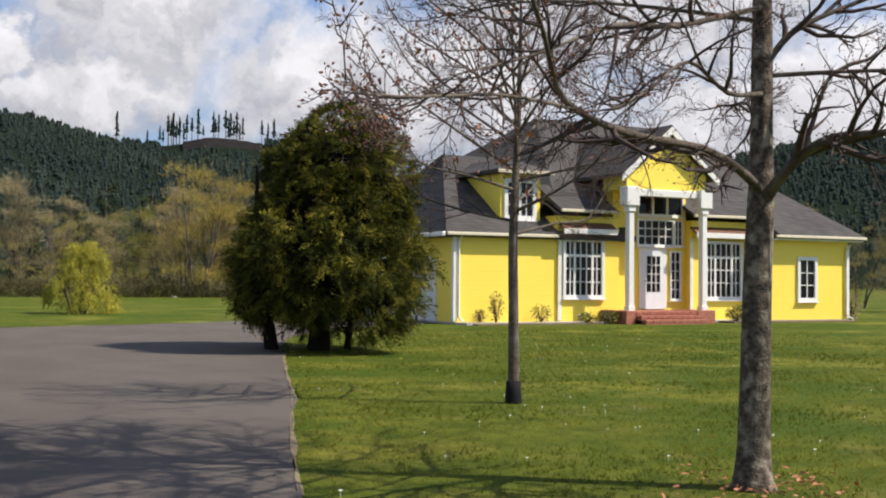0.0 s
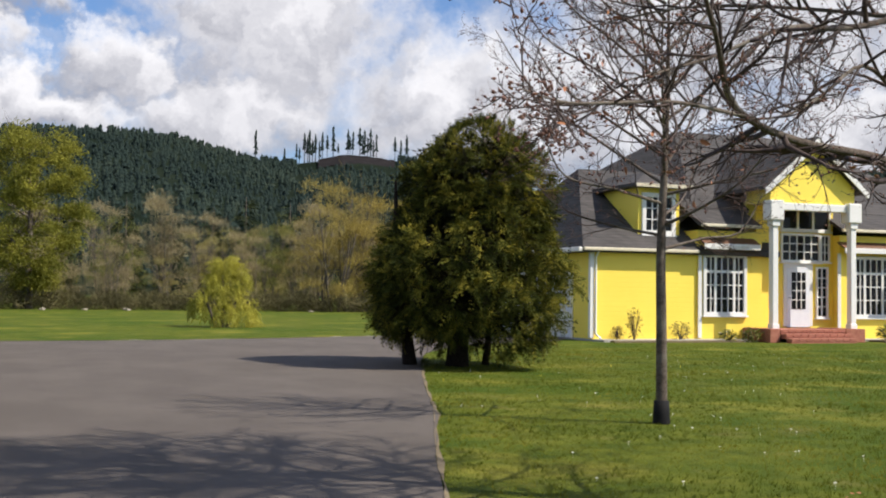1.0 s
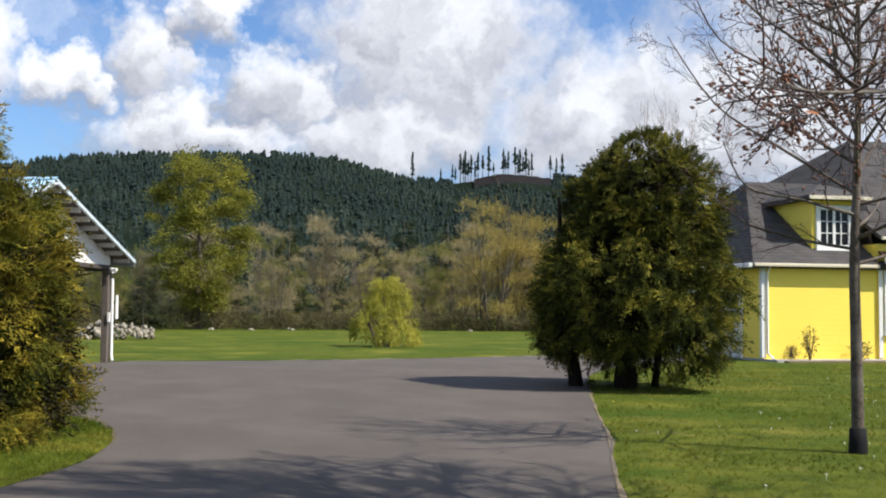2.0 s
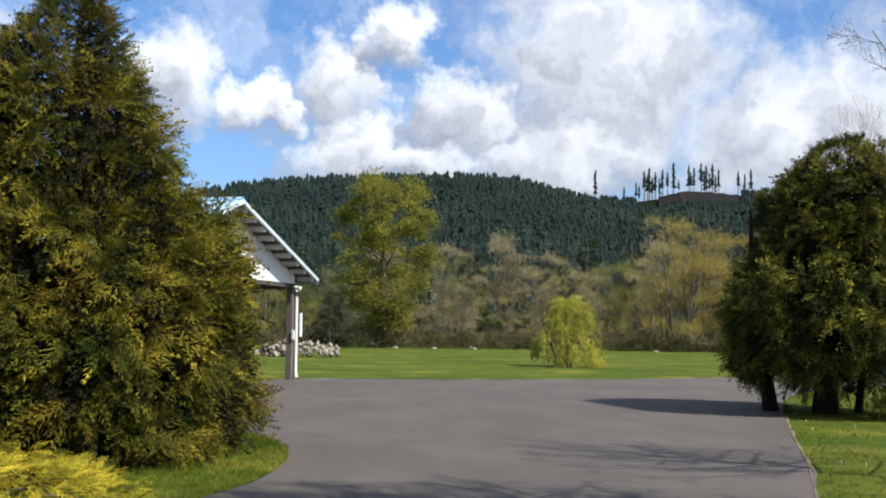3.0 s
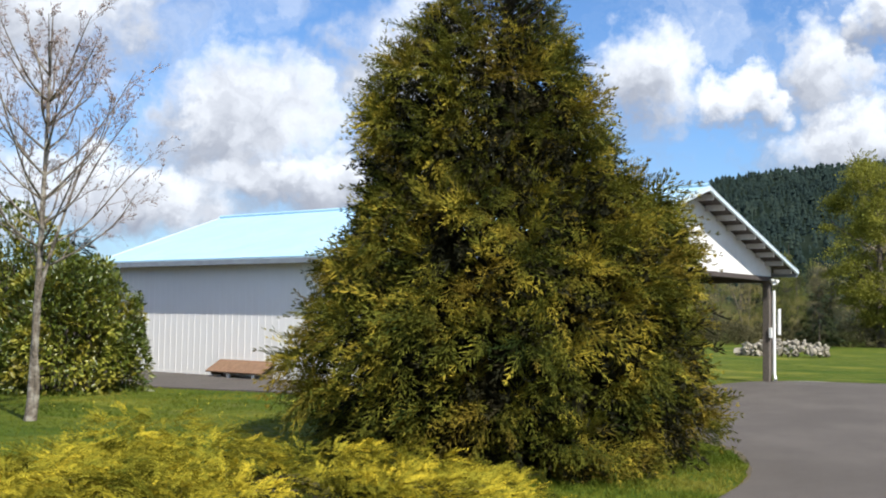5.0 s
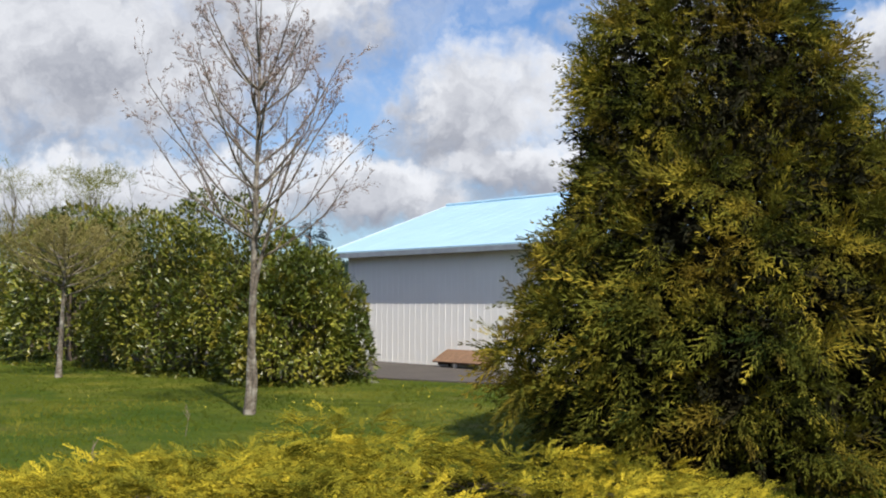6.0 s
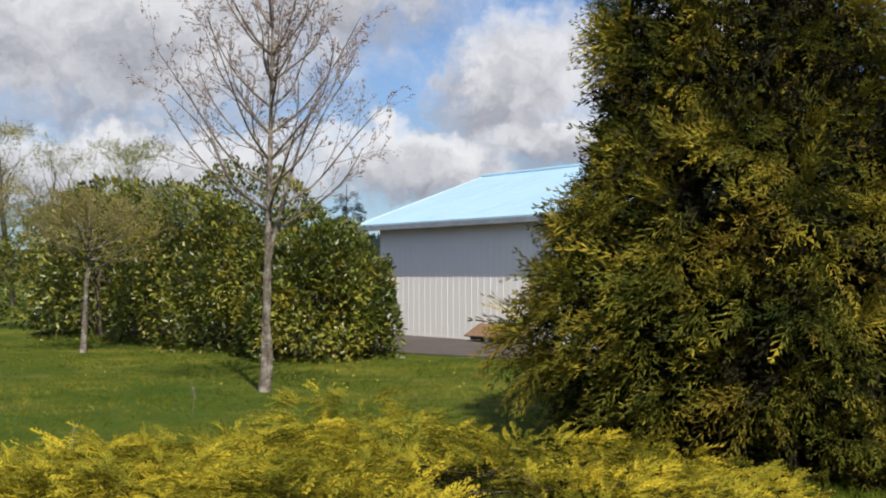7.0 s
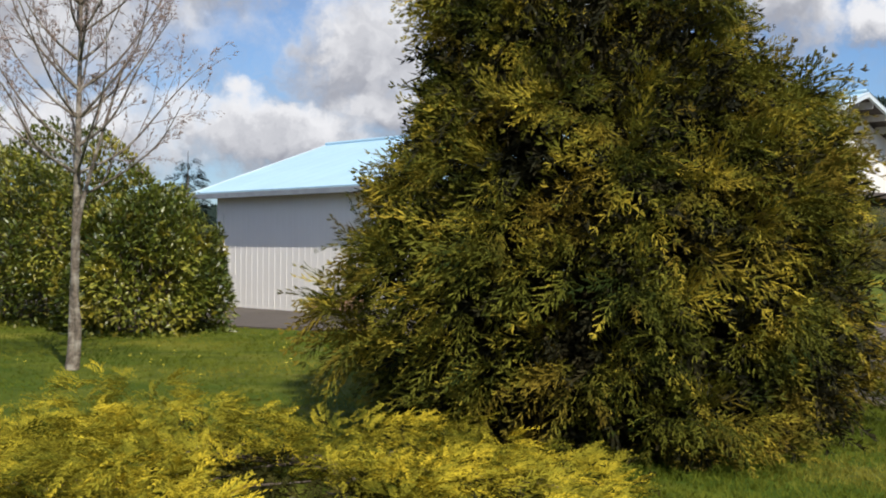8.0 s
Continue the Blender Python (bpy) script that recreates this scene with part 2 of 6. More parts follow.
M_POST = plain("weathered_post_wood", (0.10, 0.082, 0.068), (0.17, 0.14, 0.115), 18, 0.85, 0.3)
M_BRICK = plain("red_brick", (0.30, 0.10, 0.065), (0.40, 0.16, 0.10), 9, 0.85, 0.3)
M_CONCRETE = plain("concrete", (0.34, 0.32, 0.29), (0.44, 0.42, 0.38), 8, 0.9, 0.3)
M_BARK = plain("grey_brown_bark", (0.055, 0.040, 0.030), (0.125, 0.095, 0.072), 22, 0.92, 0.9, 40, third=(0.18, 0.155, 0.125), big=3.0)
M_DARKBARK = plain("dark_cedar_bark", (0.018, 0.013, 0.010), (0.045, 0.033, 0.025), 22, 0.95, 0.9, 40, spec=0.1)
M_BARKPALE = plain("pale_young_bark", (0.07, 0.055, 0.040), (0.21, 0.172, 0.130), 26, 0.9, 0.9, 30, third=(0.36, 0.33, 0.27), big=8.0)
M_RAKE = plain("pale_rake_trim", (0.58, 0.66, 0.70), (0.64, 0.71, 0.75), 4, 0.5, 0.04)
M_TWIG = plain("dark_twig", (0.045, 0.030, 0.026), (0.080, 0.053, 0.043), 20, 0.85, 0)
M_BUD = plain("russet_bud", (0.12, 0.05, 0.035), (0.19, 0.085, 0.05), 30, 0.7, 0)
M_CATKIN = plain("pinkish_catkin", (0.20, 0.14, 0.115), (0.31, 0.23, 0.185), 30, 0.7, 0)
M_DEADLEAF = plain("dead_orange_leaf", (0.38, 0.16, 0.06), (0.30, 0.11, 0.05), 30, 0.7, 0)
M_WRAP = plain("black_trunk_wrap", (0.006, 0.006, 0.006), (0.011, 0.011, 0.012), 15, 0.8, 0.2, spec=0.2)
M_CONIFER = leafy("cypress_spray", (0.018, 0.030, 0.005), (0.116, 0.118, 0.015), (0.44, 0.345, 0.038), 0.11, 0.75, 0.08, 2.2, wide=(0.19, 0.130, 0.016), grain=0.4)
# dead inner growth, darkened further so gaps between boughs read as deep shade
M_INNERSHADE = leafy("old_foliage_shade", (0.010, 0.011, 0.005), (0.022, 0.022, 0.009), (0.045, 0.036, 0.014), 0.05, 0.8, 0.1, 1.5)
M_CEDAR = leafy("cedar_spray", (0.011, 0.019, 0.004), (0.066, 0.076, 0.012), (0.34, 0.29, 0.040), 0.08, 0.75, 0.08, 2.0, grain=0.55)
M_JUNIPER = leafy("golden_juniper", (0.068, 0.082, 0.009), (0.275, 0.245, 0.023), (0.64, 0.495, 0.038), 0.16, 0.8, 0.06, 1.9, grain=0.42)
# darkened copy of the juniper colour; it paints shade into the hollows
M_JUNIPERSHADE = leafy("juniper_painted_shade", (0.016, 0.018, 0.005), (0.035, 0.035, 0.008), (0.07, 0.06, 0.012), 0.06, 0.8, 0.06, 1.5)
M_LAUREL = leafy("laurel_leaf", (0.020, 0.038, 0.006), (0.088, 0.110, 0.012), (0.36, 0.34, 0.05), 0.22, 0.35, 0.45, 0.7, wide=(0.24, 0.19, 0.018))
M_YSHRUB = leafy("yellow_green_leaf", (0.17, 0.18, 0.022), (0.38, 0.36, 0.045), (0.58, 0.52, 0.08), 0.35, 0.6, 0.3, 0.9)
M_SPRING = leafy("spring_leaf", (0.085, 0.10, 0.016), (0.20, 0.20, 0.03), (0.33, 0.31, 0.05), 0.4, 0.7, 0.15, 0.5, grain=0.4)
M_BLADE = leafy("grass_blade", (0.052, 0.085, 0.007), (0.118, 0.142, 0.013), (0.25, 0.23, 0.033), 0.3, 0.7, 0.1, 0.5, grain=0.28)
# bluish distance haze is mixed into this fir colour
M_FARFIR = leafy("far_fir", (0.014, 0.023, 0.021), (0.020, 0.032, 0.027), (0.030, 0.042, 0.031), 0.05, 0.9, 0.05, 0.01)
M_BRUSH = leafy("bare_brush", (0.19, 0.152, 0.088), (0.33, 0.272, 0.150), (0.50, 0.42, 0.24), 0.2, 0.8, 0.1, 0.35)
M_BRUSHBARK = plain("pale_grey_bark", (0.07, 0.058, 0.042), (0.15, 0.125, 0.092), 6, 0.9, 0.2)
M_BRUSHG = leafy("budding_brush", (0.17, 0.142, 0.055), (0.31, 0.265, 0.098), (0.45, 0.39, 0.14), 0.25, 0.8, 0.1, 0.35)
M_BRUSHY = leafy("gold_budding_brush", (0.22, 0.165, 0.045), (0.36, 0.28, 0.075), (0.50, 0.40, 0.12), 0.25, 0.8, 0.1, 0.35)
M_THICKET = leafy("bramble", (0.035, 0.034, 0.017), (0.10, 0.09, 0.04), (0.26, 0.225, 0.11), 0.2, 0.8, 0.1, 0.35, grain=0.4)
M_MIDFIR = leafy("wood_fir", (0.016, 0.024, 0.012), (0.032, 0.042, 0.018), (0.060, 0.066, 0.024), 0.05, 0.9, 0.05, 0.5)
M_SPRINGTREE = leafy("first_leaf", (0.11, 0.12, 0.03), (0.20, 0.205, 0.05), (0.30, 0.29, 0.075), 0.3, 0.8, 0.1, 0.35)
M_OAKBARK = plain("mottled_oak_bark", (0.030, 0.021, 0.015), (0.125, 0.092, 0.064), 26, 0.92, 1.0, 45, third=(0.30, 0.255, 0.19), big=10.0)
M_FELLED = plain("felled_slope", (0.018, 0.017, 0.018), (0.030, 0.027, 0.027), 0.12, 1.0, 0, spec=0.0)
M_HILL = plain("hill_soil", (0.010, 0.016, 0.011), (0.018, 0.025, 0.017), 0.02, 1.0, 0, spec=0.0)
M_DIRT = plain("bare_soil", (0.12, 0.092, 0.052), (0.19, 0.15, 0.088), 6, 0.95, 0.4)
M_ROCK = plain("pale_rubble", (0.20, 0.175, 0.13), (0.42, 0.37, 0.29), 7, 0.9, 0.5)
M_PLANK = plain("red_brown_plank", (0.17, 0.095, 0.052), (0.25, 0.145, 0.082), 10, 0.7, 0.2)
M_YFLOWER = plain("yellow_flower", (0.80, 0.62, 0.03), (0.85, 0.70, 0.06), 10, 0.7, 0)
M_WFLOWER = plain("white_flower", (0.80, 0.80, 0.74), (0.85, 0.85, 0.80), 10, 0.7, 0)
M_IRON = plain("black_pipe", (0.02, 0.02, 0.02), (0.03, 0.03, 0.03), 10, 0.5, 0)


# ---- mesh helpers ----
def part(name, bm, mat, parent=None, label=""):
    """One mesh object from a bmesh, under its parent."""
    me = bpy.data.meshes.new(name)
    bm.normal_update()
    bm.to_mesh(me)
    bm.free()
    me.materials.append(mat)
    ob = new(name, me)
    ob.parent = parent
    if label:
        ob["label"] = label
    return ob


JOINED = {"leader_growth", "branchwork", "twig_mass", "bud_growth", "bough_frame", "stem_frame", "bare_shoot_tuft", "leaf_remnant", "crown", "foliage"}


def arrays(name, V, F, mat, parent=None, smooth=False, label=""):
    """One mesh object from numpy vertices and equal-sized faces (or a list of such face arrays)."""
    V = np.asarray(V, dtype=np.float32)
    Fs = [np.asarray(f, dtype=np.int32) for f in (F if isinstance(F, list) else [F])]
    Fs = [f for f in Fs if len(f)]
    me = bpy.data.meshes.new(name)
    me.vertices.add(len(V))
    me.vertices.foreach_set("co", V.ravel())
    loops = np.concatenate([f.ravel() for f in Fs])
    sizes = np.concatenate([np.full(len(f), f.shape[1], dtype=np.int32) for f in Fs])
    starts = np.concatenate([[0], np.cumsum(sizes)[:-1]]).astype(np.int32)
    me.loops.add(len(loops))
    me.loops.foreach_set("vertex_index", loops)
    me.polygons.add(len(sizes))
    me.polygons.foreach_set("loop_start", starts)
    if smooth:
        me.polygons.foreach_set("use_smooth", np.ones(len(sizes), dtype=bool))
    me.update(calc_edges=True)
    me.validate()
    me.materials.append(mat)
    ob = new(name, me)
    ob.parent = parent
    if label:
        ob["label"] = label
    if name in JOINED:
        ob["kind"] = "stuff"
    return ob


def thing(name, at, label, category, group="", kind="", turn=0.0):
    ob = new(name)
    ob.empty_display_size = 0.2
    ob.matrix_basis = pose(at[0], at[1], at[2] if len(at) > 2 else 0.0, 0, 0, turn)
    return tagged(ob, label, category, group, kind)


def box(bm, x0, x1, y0, y1, z0, z1, bevel=0.0):
    m = Matrix.LocRotScale(((x0 + x1) / 2, (y0 + y1) / 2, (z0 + z1) / 2), None, (abs(x1 - x0), abs(y1 - y0), abs(z1 - z0)))
    made = bmesh.ops.create_cube(bm, size=1.0, matrix=m)["verts"]
    if bevel:
        edges = list({e for v in made for e in v.link_edges})
        bmesh.ops.bevel(bm, geom=edges, offset=bevel, segments=1, affect="EDGES")
    return bm


def box_part(name, dims, mat, parent, bevel=0.0, label=""):
    return part(name, box(bmesh.new(), *dims, bevel=bevel), mat, parent, label)


def hull(bm, points, faces):
    vs = [bm.verts.new(p) for p in points]
    for f in faces:
        bm.faces.new([vs[i] for i in f])
    return bm


def slab(bm, corners, thick):
    """A plate: a planar outline, and its copy lower by thick."""
    n = len(corners)
    top = [bm.verts.new(p) for p in corners]
    low = [bm.verts.new((p[0], p[1], p[2] - thick)) for p in corners]
    bm.faces.new(top)
    bm.faces.new(low[::-1])
    for i in range(n):
        j = (i + 1) % n
        bm.faces.new((top[i], low[i], low[j], top[j]))
    bmesh.ops.recalc_face_normals(bm, faces=bm.faces)
    return bm


def spline(points, n, closed=False):
    """Catmull-Rom through the points, n steps a span."""
    P = [np.array(p, dtype=float) for p in points]
    out = []
    N = len(P)
    spans = N if closed else N - 1
    for i in range(spans):
        if closed:
            a, b, c, d = (P[(i + j - 1) % N] for j in range(4))
        else:
            a, b, c, d = P[max(i - 1, 0)], P[i], P[i + 1], P[min(i + 2, N - 1)]
        for s in np.arange(n) / n:
            out.append(0.5 * (2 * b + (c - a) * s + (2 * a - 5 * b + 4 * c - d) * s * s + (3 * b - a - 3 * c + d) * s ** 3))
    if not closed:
        out.append(P[-1])
    return out


def tubes(lines, sides):
    """Round, tapered tubes along polylines [(points, radii), ...]."""
    Vs, Fs, base = [], [], 0
    ang = np.arange(sides) * 2 * np.pi / sides
    for pts, rad in lines:
        pts = np.asarray(pts, dtype=float)
        rad = np.asarray(rad, dtype=float)
        d = np.gradient(pts, axis=0)
        d /= np.linalg.norm(d, axis=1)[:, None] + 1e-9
        ref = np.where(np.abs(d[:, 2:3]) > 0.85, np.array([[1.0, 0, 0]]), np.array([[0, 0, 1.0]]))
        a = np.cross(d, ref)
        a /= np.linalg.norm(a, axis=1)[:, None] + 1e-9
        b = np.cross(d, a)
        ring = pts[:, None] + rad[:, None, None] * (a[:, None] * np.cos(ang)[None, :, None] + b[:, None] * np.sin(ang)[None, :, None])
        Vs.append(ring.reshape(-1, 3))
        n = len(pts)
        i = np.arange(n - 1)[:, None] * sides + np.arange(sides)[None]
        j = np.arange(n - 1)[:, None] * sides + (np.arange(sides)[None] + 1) % sides
        Fs.append(np.stack([i, j, j + sides, i + sides], -1).reshape(-1, 4) + base)
        base += n * sides
    return np.concatenate(Vs), np.concatenate(Fs)


def place(tv, tf, R, pos):
    """Copies of a small template: R is N x 3 x 3 (turn and scale), pos N x 3."""
    V = np.einsum("nij,kj->nki", R, tv) + pos[:, None]
    F = tf[None] + (np.arange(len(pos)) * len(tv))[:, None, None]
    return V.reshape(-1, 3), F.reshape(-1, tf.shape[1])


def frames_of(direction, up_bias, rng, size, spin=0.5):
    """Turns that lay a template's x along direction, its z near up_bias, with a random spin about x."""
    d = direction / (np.linalg.norm(direction, axis=1)[:, None] + 1e-9)
    y = np.cross(up_bias, d)
    y /= np.linalg.norm(y, axis=1)[:, None] + 1e-9
    z = np.cross(d, y)
    a = rng.normal(0, spin, len(d))[:, None]
    y2 = y * np.cos(a) + z * np.sin(a)
    z2 = np.cross(d, y2)
    return np.stack([d, y2, z2], -1) * size[:, None, None]


def spray_template(pairs, droop, width, seed, fan=0.55, blade=0.07):
    """A flat, feathery conifer spray one unit long: a midrib and pairs of narrow, bent side blades."""
    rng = np.random.default_rng(seed)
    V, F = [], []

    def blade_quad(a, b, w):
        a, b = np.array(a), np.array(b)
        d = b - a
        s = np.cross(d, (0, 0, 1.0))
        s = s / (np.linalg.norm(s) + 1e-9) * w
        m = a + d * 0.45 + np.array((0, 0, 0.012))
        k = len(V)
        V.extend([a, m - s, b, m + s])
        F.append((k, k + 1, k + 2, k + 3))

    def axis(s):
        return np.array((s, 0.0, -droop * s * s))
    blade_quad(axis(0), axis(1.0), 0.03)
    for i in range(pairs):
        s = 0.12 + 0.8 * i / pairs
        for side in (-1, 1):
            L = width * (1 - 0.75 * s) * rng.uniform(0.8, 1.25)
            tip = axis(s) + np.array((L * fan * 1.4, side * L, -droop * 0.5 * L + rng.normal(0, 0.05)))
            blade_quad(axis(s), tip, blade * rng.uniform(0.7, 1.2))
            if L > 0.25:
                mid = axis(s) * 0.45 + tip * 0.55
                blade_quad(mid, mid + np.array((L * 0.55, side * L * 0.12, -0.05 + rng.normal(0, 0.05))), blade * 0.7)
    return np.array(V), np.array(F)


def tuft_template(seed, blades, spread, bend, blade, length=(0.22, 0.5)):
    """An uneven, lacy spray one unit long: a curved rib and blades that leave it at odd places and angles."""
    rng = np.random.default_rng(seed)
    V, F = [], []

    def rib(s):
        return np.array((s, 0.06 * math.sin(s * 3 + seed), -bend * s * s))

    def leaf(a, b, w):
        d = b - a
        s = np.cross(d, rng.normal(0, 0.5, 3) + np.array((0, 0, 1.0)))
        s = s / (np.linalg.norm(s) + 1e-9) * w
        m = a + d * 0.5 + rng.normal(0, 0.012, 3)
        k = len(V)
        V.extend([a, m - s, b, m + s])
        F.append((k, k + 1, k + 2, k + 3))
    for i in range(3):
        leaf(rib(i / 3), rib((i + 1.15) / 3), 0.022)
    for i in range(blades):
        s = 0.05 + 0.9 * rng.uniform(0, 1) ** 0.8
        a = rng.uniform(0.25, 1.0) * spread
        side = rng.choice([-1.0, 1.0])
        L = rng.uniform(*length) * (1.15 - 0.6 * s)
        d = np.array((math.cos(a), side * math.sin(a), rng.normal(0, 0.28) - bend * 0.7 * s))
        leaf(rib(s), rib(s) + d * L, blade * rng.uniform(0.7, 1.3))
    return np.array(V), np.array(F)


def grow(rng, start, direction, length, radius, level, spec, lines, tips):
    """A branch and, level by level, its side branches: spec[level] = (side branches, length ratio, angle, wobble, lift)."""
    n = (9, 7, 5, 4, 3)[min(level, 4)]
    count, ratio, angle, wobble, lift = spec[level]
    d = np.array(direction, dtype=float)
    d /= np.linalg.norm(d)
    pts = [np.array(start, dtype=float)]
    for i in range(n):
        d = d + rng.normal(0, wobble, 3) + np.array((0, 0, lift))
        d /= np.linalg.norm(d)
        pts.append(pts[-1] + d * length / n)
    rad = radius * np.linspace(1.0, 0.24, n + 1)
    lines[level].append((pts, rad))
    sprout(rng, pts, rad, length, level, spec, lines, tips)


def sprout(rng, pts, rad, length, level, spec, lines, tips, first=0.25):
    count, ratio, angle, wobble, lift = spec[level]
    P = np.array(pts)
    if level + 1 >= len(spec):
        tips.append((P[-1], P[-1] - P[-2]))
        if len(P) > 3:
            tips.append((P[len(P) // 2], P[-1] - P[-2]))
        return
    for j in range(count):
        s = first + (1 - first) * (j + rng.uniform(0, 1)) / count
        s = min(s, 0.98) * (len(P) - 1)
        i = int(s)
        at = P[i] + (P[min(i + 1, len(P) - 1)] - P[i]) * (s - i)
        ax = P[min(i + 1, len(P) - 1)] - P[max(i, 0)] if i + 1 < len(P) else P[-1] - P[-2]
        ax = ax / (np.linalg.norm(ax) + 1e-9)
        side = np.cross(ax, rng.normal(0, 1, 3))
        side /= np.linalg.norm(side) + 1e-9
        a = angle * rng.uniform(0.7, 1.3)
        grow(rng, at, ax * math.cos(a) + side * math.sin(a), length * ratio * rng.uniform(0.6, 1.2) * (1 - 0.35 * s / len(P)),
             max(rad[i] * 0.5, 0.0024), level + 1, spec, lines, tips)


# ---- ground and drive ----
def build_ground():
    ring = [0, 20, 45, 80, 140, 260, 500, 1000, 2000, 4200]
    bm = bmesh.new()
    rows = []
    for r in ring[1:]:
        rows.append([bm.verts.new((r * math.cos(a), 15 + r * math.sin(a), 0)) for a in np.linspace(0, 2 * math.pi, 48, endpoint=False)])
    bm.faces.new(rows[0])
    for lo, hi in zip(rows, rows[1:]):
        for i in range(48):
            bm.faces.new((lo[i], hi[i], hi[(i + 1) % 48], lo[(i + 1) % 48]))
    bmesh.ops.recalc_face_normals(bm, faces=bm.faces)
    return tagged(part("ground", bm, M_LAWN), "mown green lawn and meadow, patchy", "lawn", kind="structure")


build_ground()

# outline of the blacktop, anticlockwise from behind the walker
DRIVE = [(-6.0, -14.0), (-2.0, -9.0), (0.6, -2.0), (2.1, 5.4), (2.65, 7.3), (3.7, 10.4), (4.86, 13.66), (6.0, 17.2), (7.15, 20.6), (8.2, 23.6),
         (9.8, 27.4), (12.6, 31.2), (16.9, 33.9), (16.95, 38.6), (13.0, 37.6), (10.6, 36.3), (6.8, 34.7), (2.5, 33.5), (-2.0, 33.0),
         (-3.4, 30.0), (-4.6, 24.6), (-11.0, 26.2), (-17.2, 28.2), (-24.0, 29.6), (-24.0, 24.6), (-15.0, 22.3), (-10.0, 22.0), (-4.5, 20.4),
         (-1.8, 17.4), (-0.95, 14.7), (-1.1, 12.0), (-2.0, 9.6), (-3.4, 5.6), (-6.0, 0.0), (-10.0, -9.0)]


def build_drive():
    pts = spline(DRIVE, 5, closed=True)
    bm = bmesh.new()
    rng = random.Random(5)
    slab(bm, [(p[0] + rng.uniform(-0.03, 0.03), p[1] + rng.uniform(-0.03, 0.03), 0.03) for p in pts], 0.05)
    bmesh.ops.triangulate(bm, faces=[f for f in bm.faces if len(f.verts) > 4])
    tagged(part("road", bm, M_ASPHALT), "worn grey asphalt driveway with faded patches", "driveway", kind="structure")


build_drive()


def build_gravel():
    """A pale gravel shoulder where the blacktop meets the meadow."""
    line = spline([(-2.4, 33.05), (2.5, 33.65), (6.8, 34.85), (10.6, 36.45), (13.0, 37.75)], 8)
    rng = random.Random(9)
    bm = bmesh.new()
    lo = [bm.verts.new((p[0], p[1] - 0.12 + rng.uniform(-0.08, 0.05), 0.036)) for p in line]
    hi = [bm.verts.new((p[0], p[1] + 0.30 + rng.uniform(-0.15, 0.3), 0.012)) for p in line]
    for i in range(len(line) - 1):
        bm.faces.new((lo[i], lo[i + 1], hi[i + 1], hi[i]))
    tagged(part("gravel_shoulder", bm, M_CONCRETE), "pale gravel shoulder along the asphalt", "gravel", kind="structure")


build_gravel()


def build_verge(line, seed, label):
    """A narrow strip of bare soil where the turf meets the blacktop."""
    rng = random.Random(seed)
    line = spline(line, 8)
    bm = bmesh.new()
    lo, hi = [], []
    for i, p in enumerate(line):
        q = line[min(i + 1, len(line) - 1)] - line[max(i - 1, 0)]
        side = Vector((q[1], -q[0], 0)).normalized()
        lo.append(bm.verts.new(Vector((p[0], p[1], 0.036)) - side * rng.uniform(0.0, 0.03)))
        hi.append(bm.verts.new(Vector((p[0], p[1], 0.008)) + side * max(0.0, 0.02 + 0.05 * noise.noise((p[0] * 1.1, p[1] * 1.1, 0.0)) + rng.uniform(0.0, 0.02))))
    for i in range(len(line) - 1):
        bm.faces.new((lo[i], hi[i], hi[i + 1], lo[i + 1]))
    tagged(part("soil_verge", bm, M_DIRT), label, "soil edge", kind="structure")


build_verge([(2.65, 7.3, 0), (3.7, 10.4, 0), (4.86, 13.66, 0), (6.0, 17.2, 0), (7.15, 20.6, 0), (8.2, 23.6, 0)], 3, "strip of pale bare soil along the lawn edge")
build_verge([(-4.5, 20.4, 0), (-1.8, 17.4, 0), (-0.95, 14.7, 0), (-1.1, 12.0, 0), (-2.0, 9.6, 0)], 4, "strip of pale bare soil beside the cypress bed")


def in_drive(x, y, outline=np.array(spline(DRIVE, 5, closed=True))):
    """Which of the points lie on the blacktop."""
    inside = np.zeros(len(x), dtype=bool)
    a, b = outline, np.roll(outline, -1, axis=0)
    for (x0, y0), (x1, y1) in zip(a, b):
        cross = ((y0 > y) != (y1 > y)) & (x < (x1 - x0) * (y - y0) / (y1 - y0 + 1e-12) + x0)
        inside ^= cross
    return inside


# ---- the yellow house ----
def window_unit(parent, x0, x1, y, z0, z1, cols, rows, frame=0.09, name="window", bars=True, transom=None):
    """A white sash window in a wall that faces -y: casing, sill, pane and muntins."""
    w = new(name)
    w.parent = parent
    bm = bmesh.new()
    t = frame
    for d in ((x0 - t, x0, z0 - t, z1 + t), (x1, x1 + t, z0 - t, z1 + t), (x0, x1, z1, z1 + t), (x0, x1, z0 - t, z0)):
        box(bm, d[0], d[1], y - 0.07, y + 0.04, d[2], d[3], 0.008)
    part("window_frame", bm, M_WHITE, w)
    box_part("window_sill", (x0 - t - 0.04, x1 + t + 0.04, y - 0.12, y + 0.02, z0 - t - 0.05, z0 - t), M_WHITE, w, 0.008)
    box_part("pane", (x0, x1, y + 0.005, y + 0.015, z0, z1), M_GLASS, w)
    for c in cols:
        wide = 0.045 if c[1] else 0.016
        box_part("muntin", (c[0] - wide, c[0] + wide, y - 0.035, y + 0.004, z0, z1), M_WHITE, w)
    for r in rows:
        wide = 0.045 if r[1] else 0.016
        box_part("muntin", (x0, x1, y - 0.031, y + 0.003, r[0] - wide, r[0] + wide), M_WHITE, w)
    return w


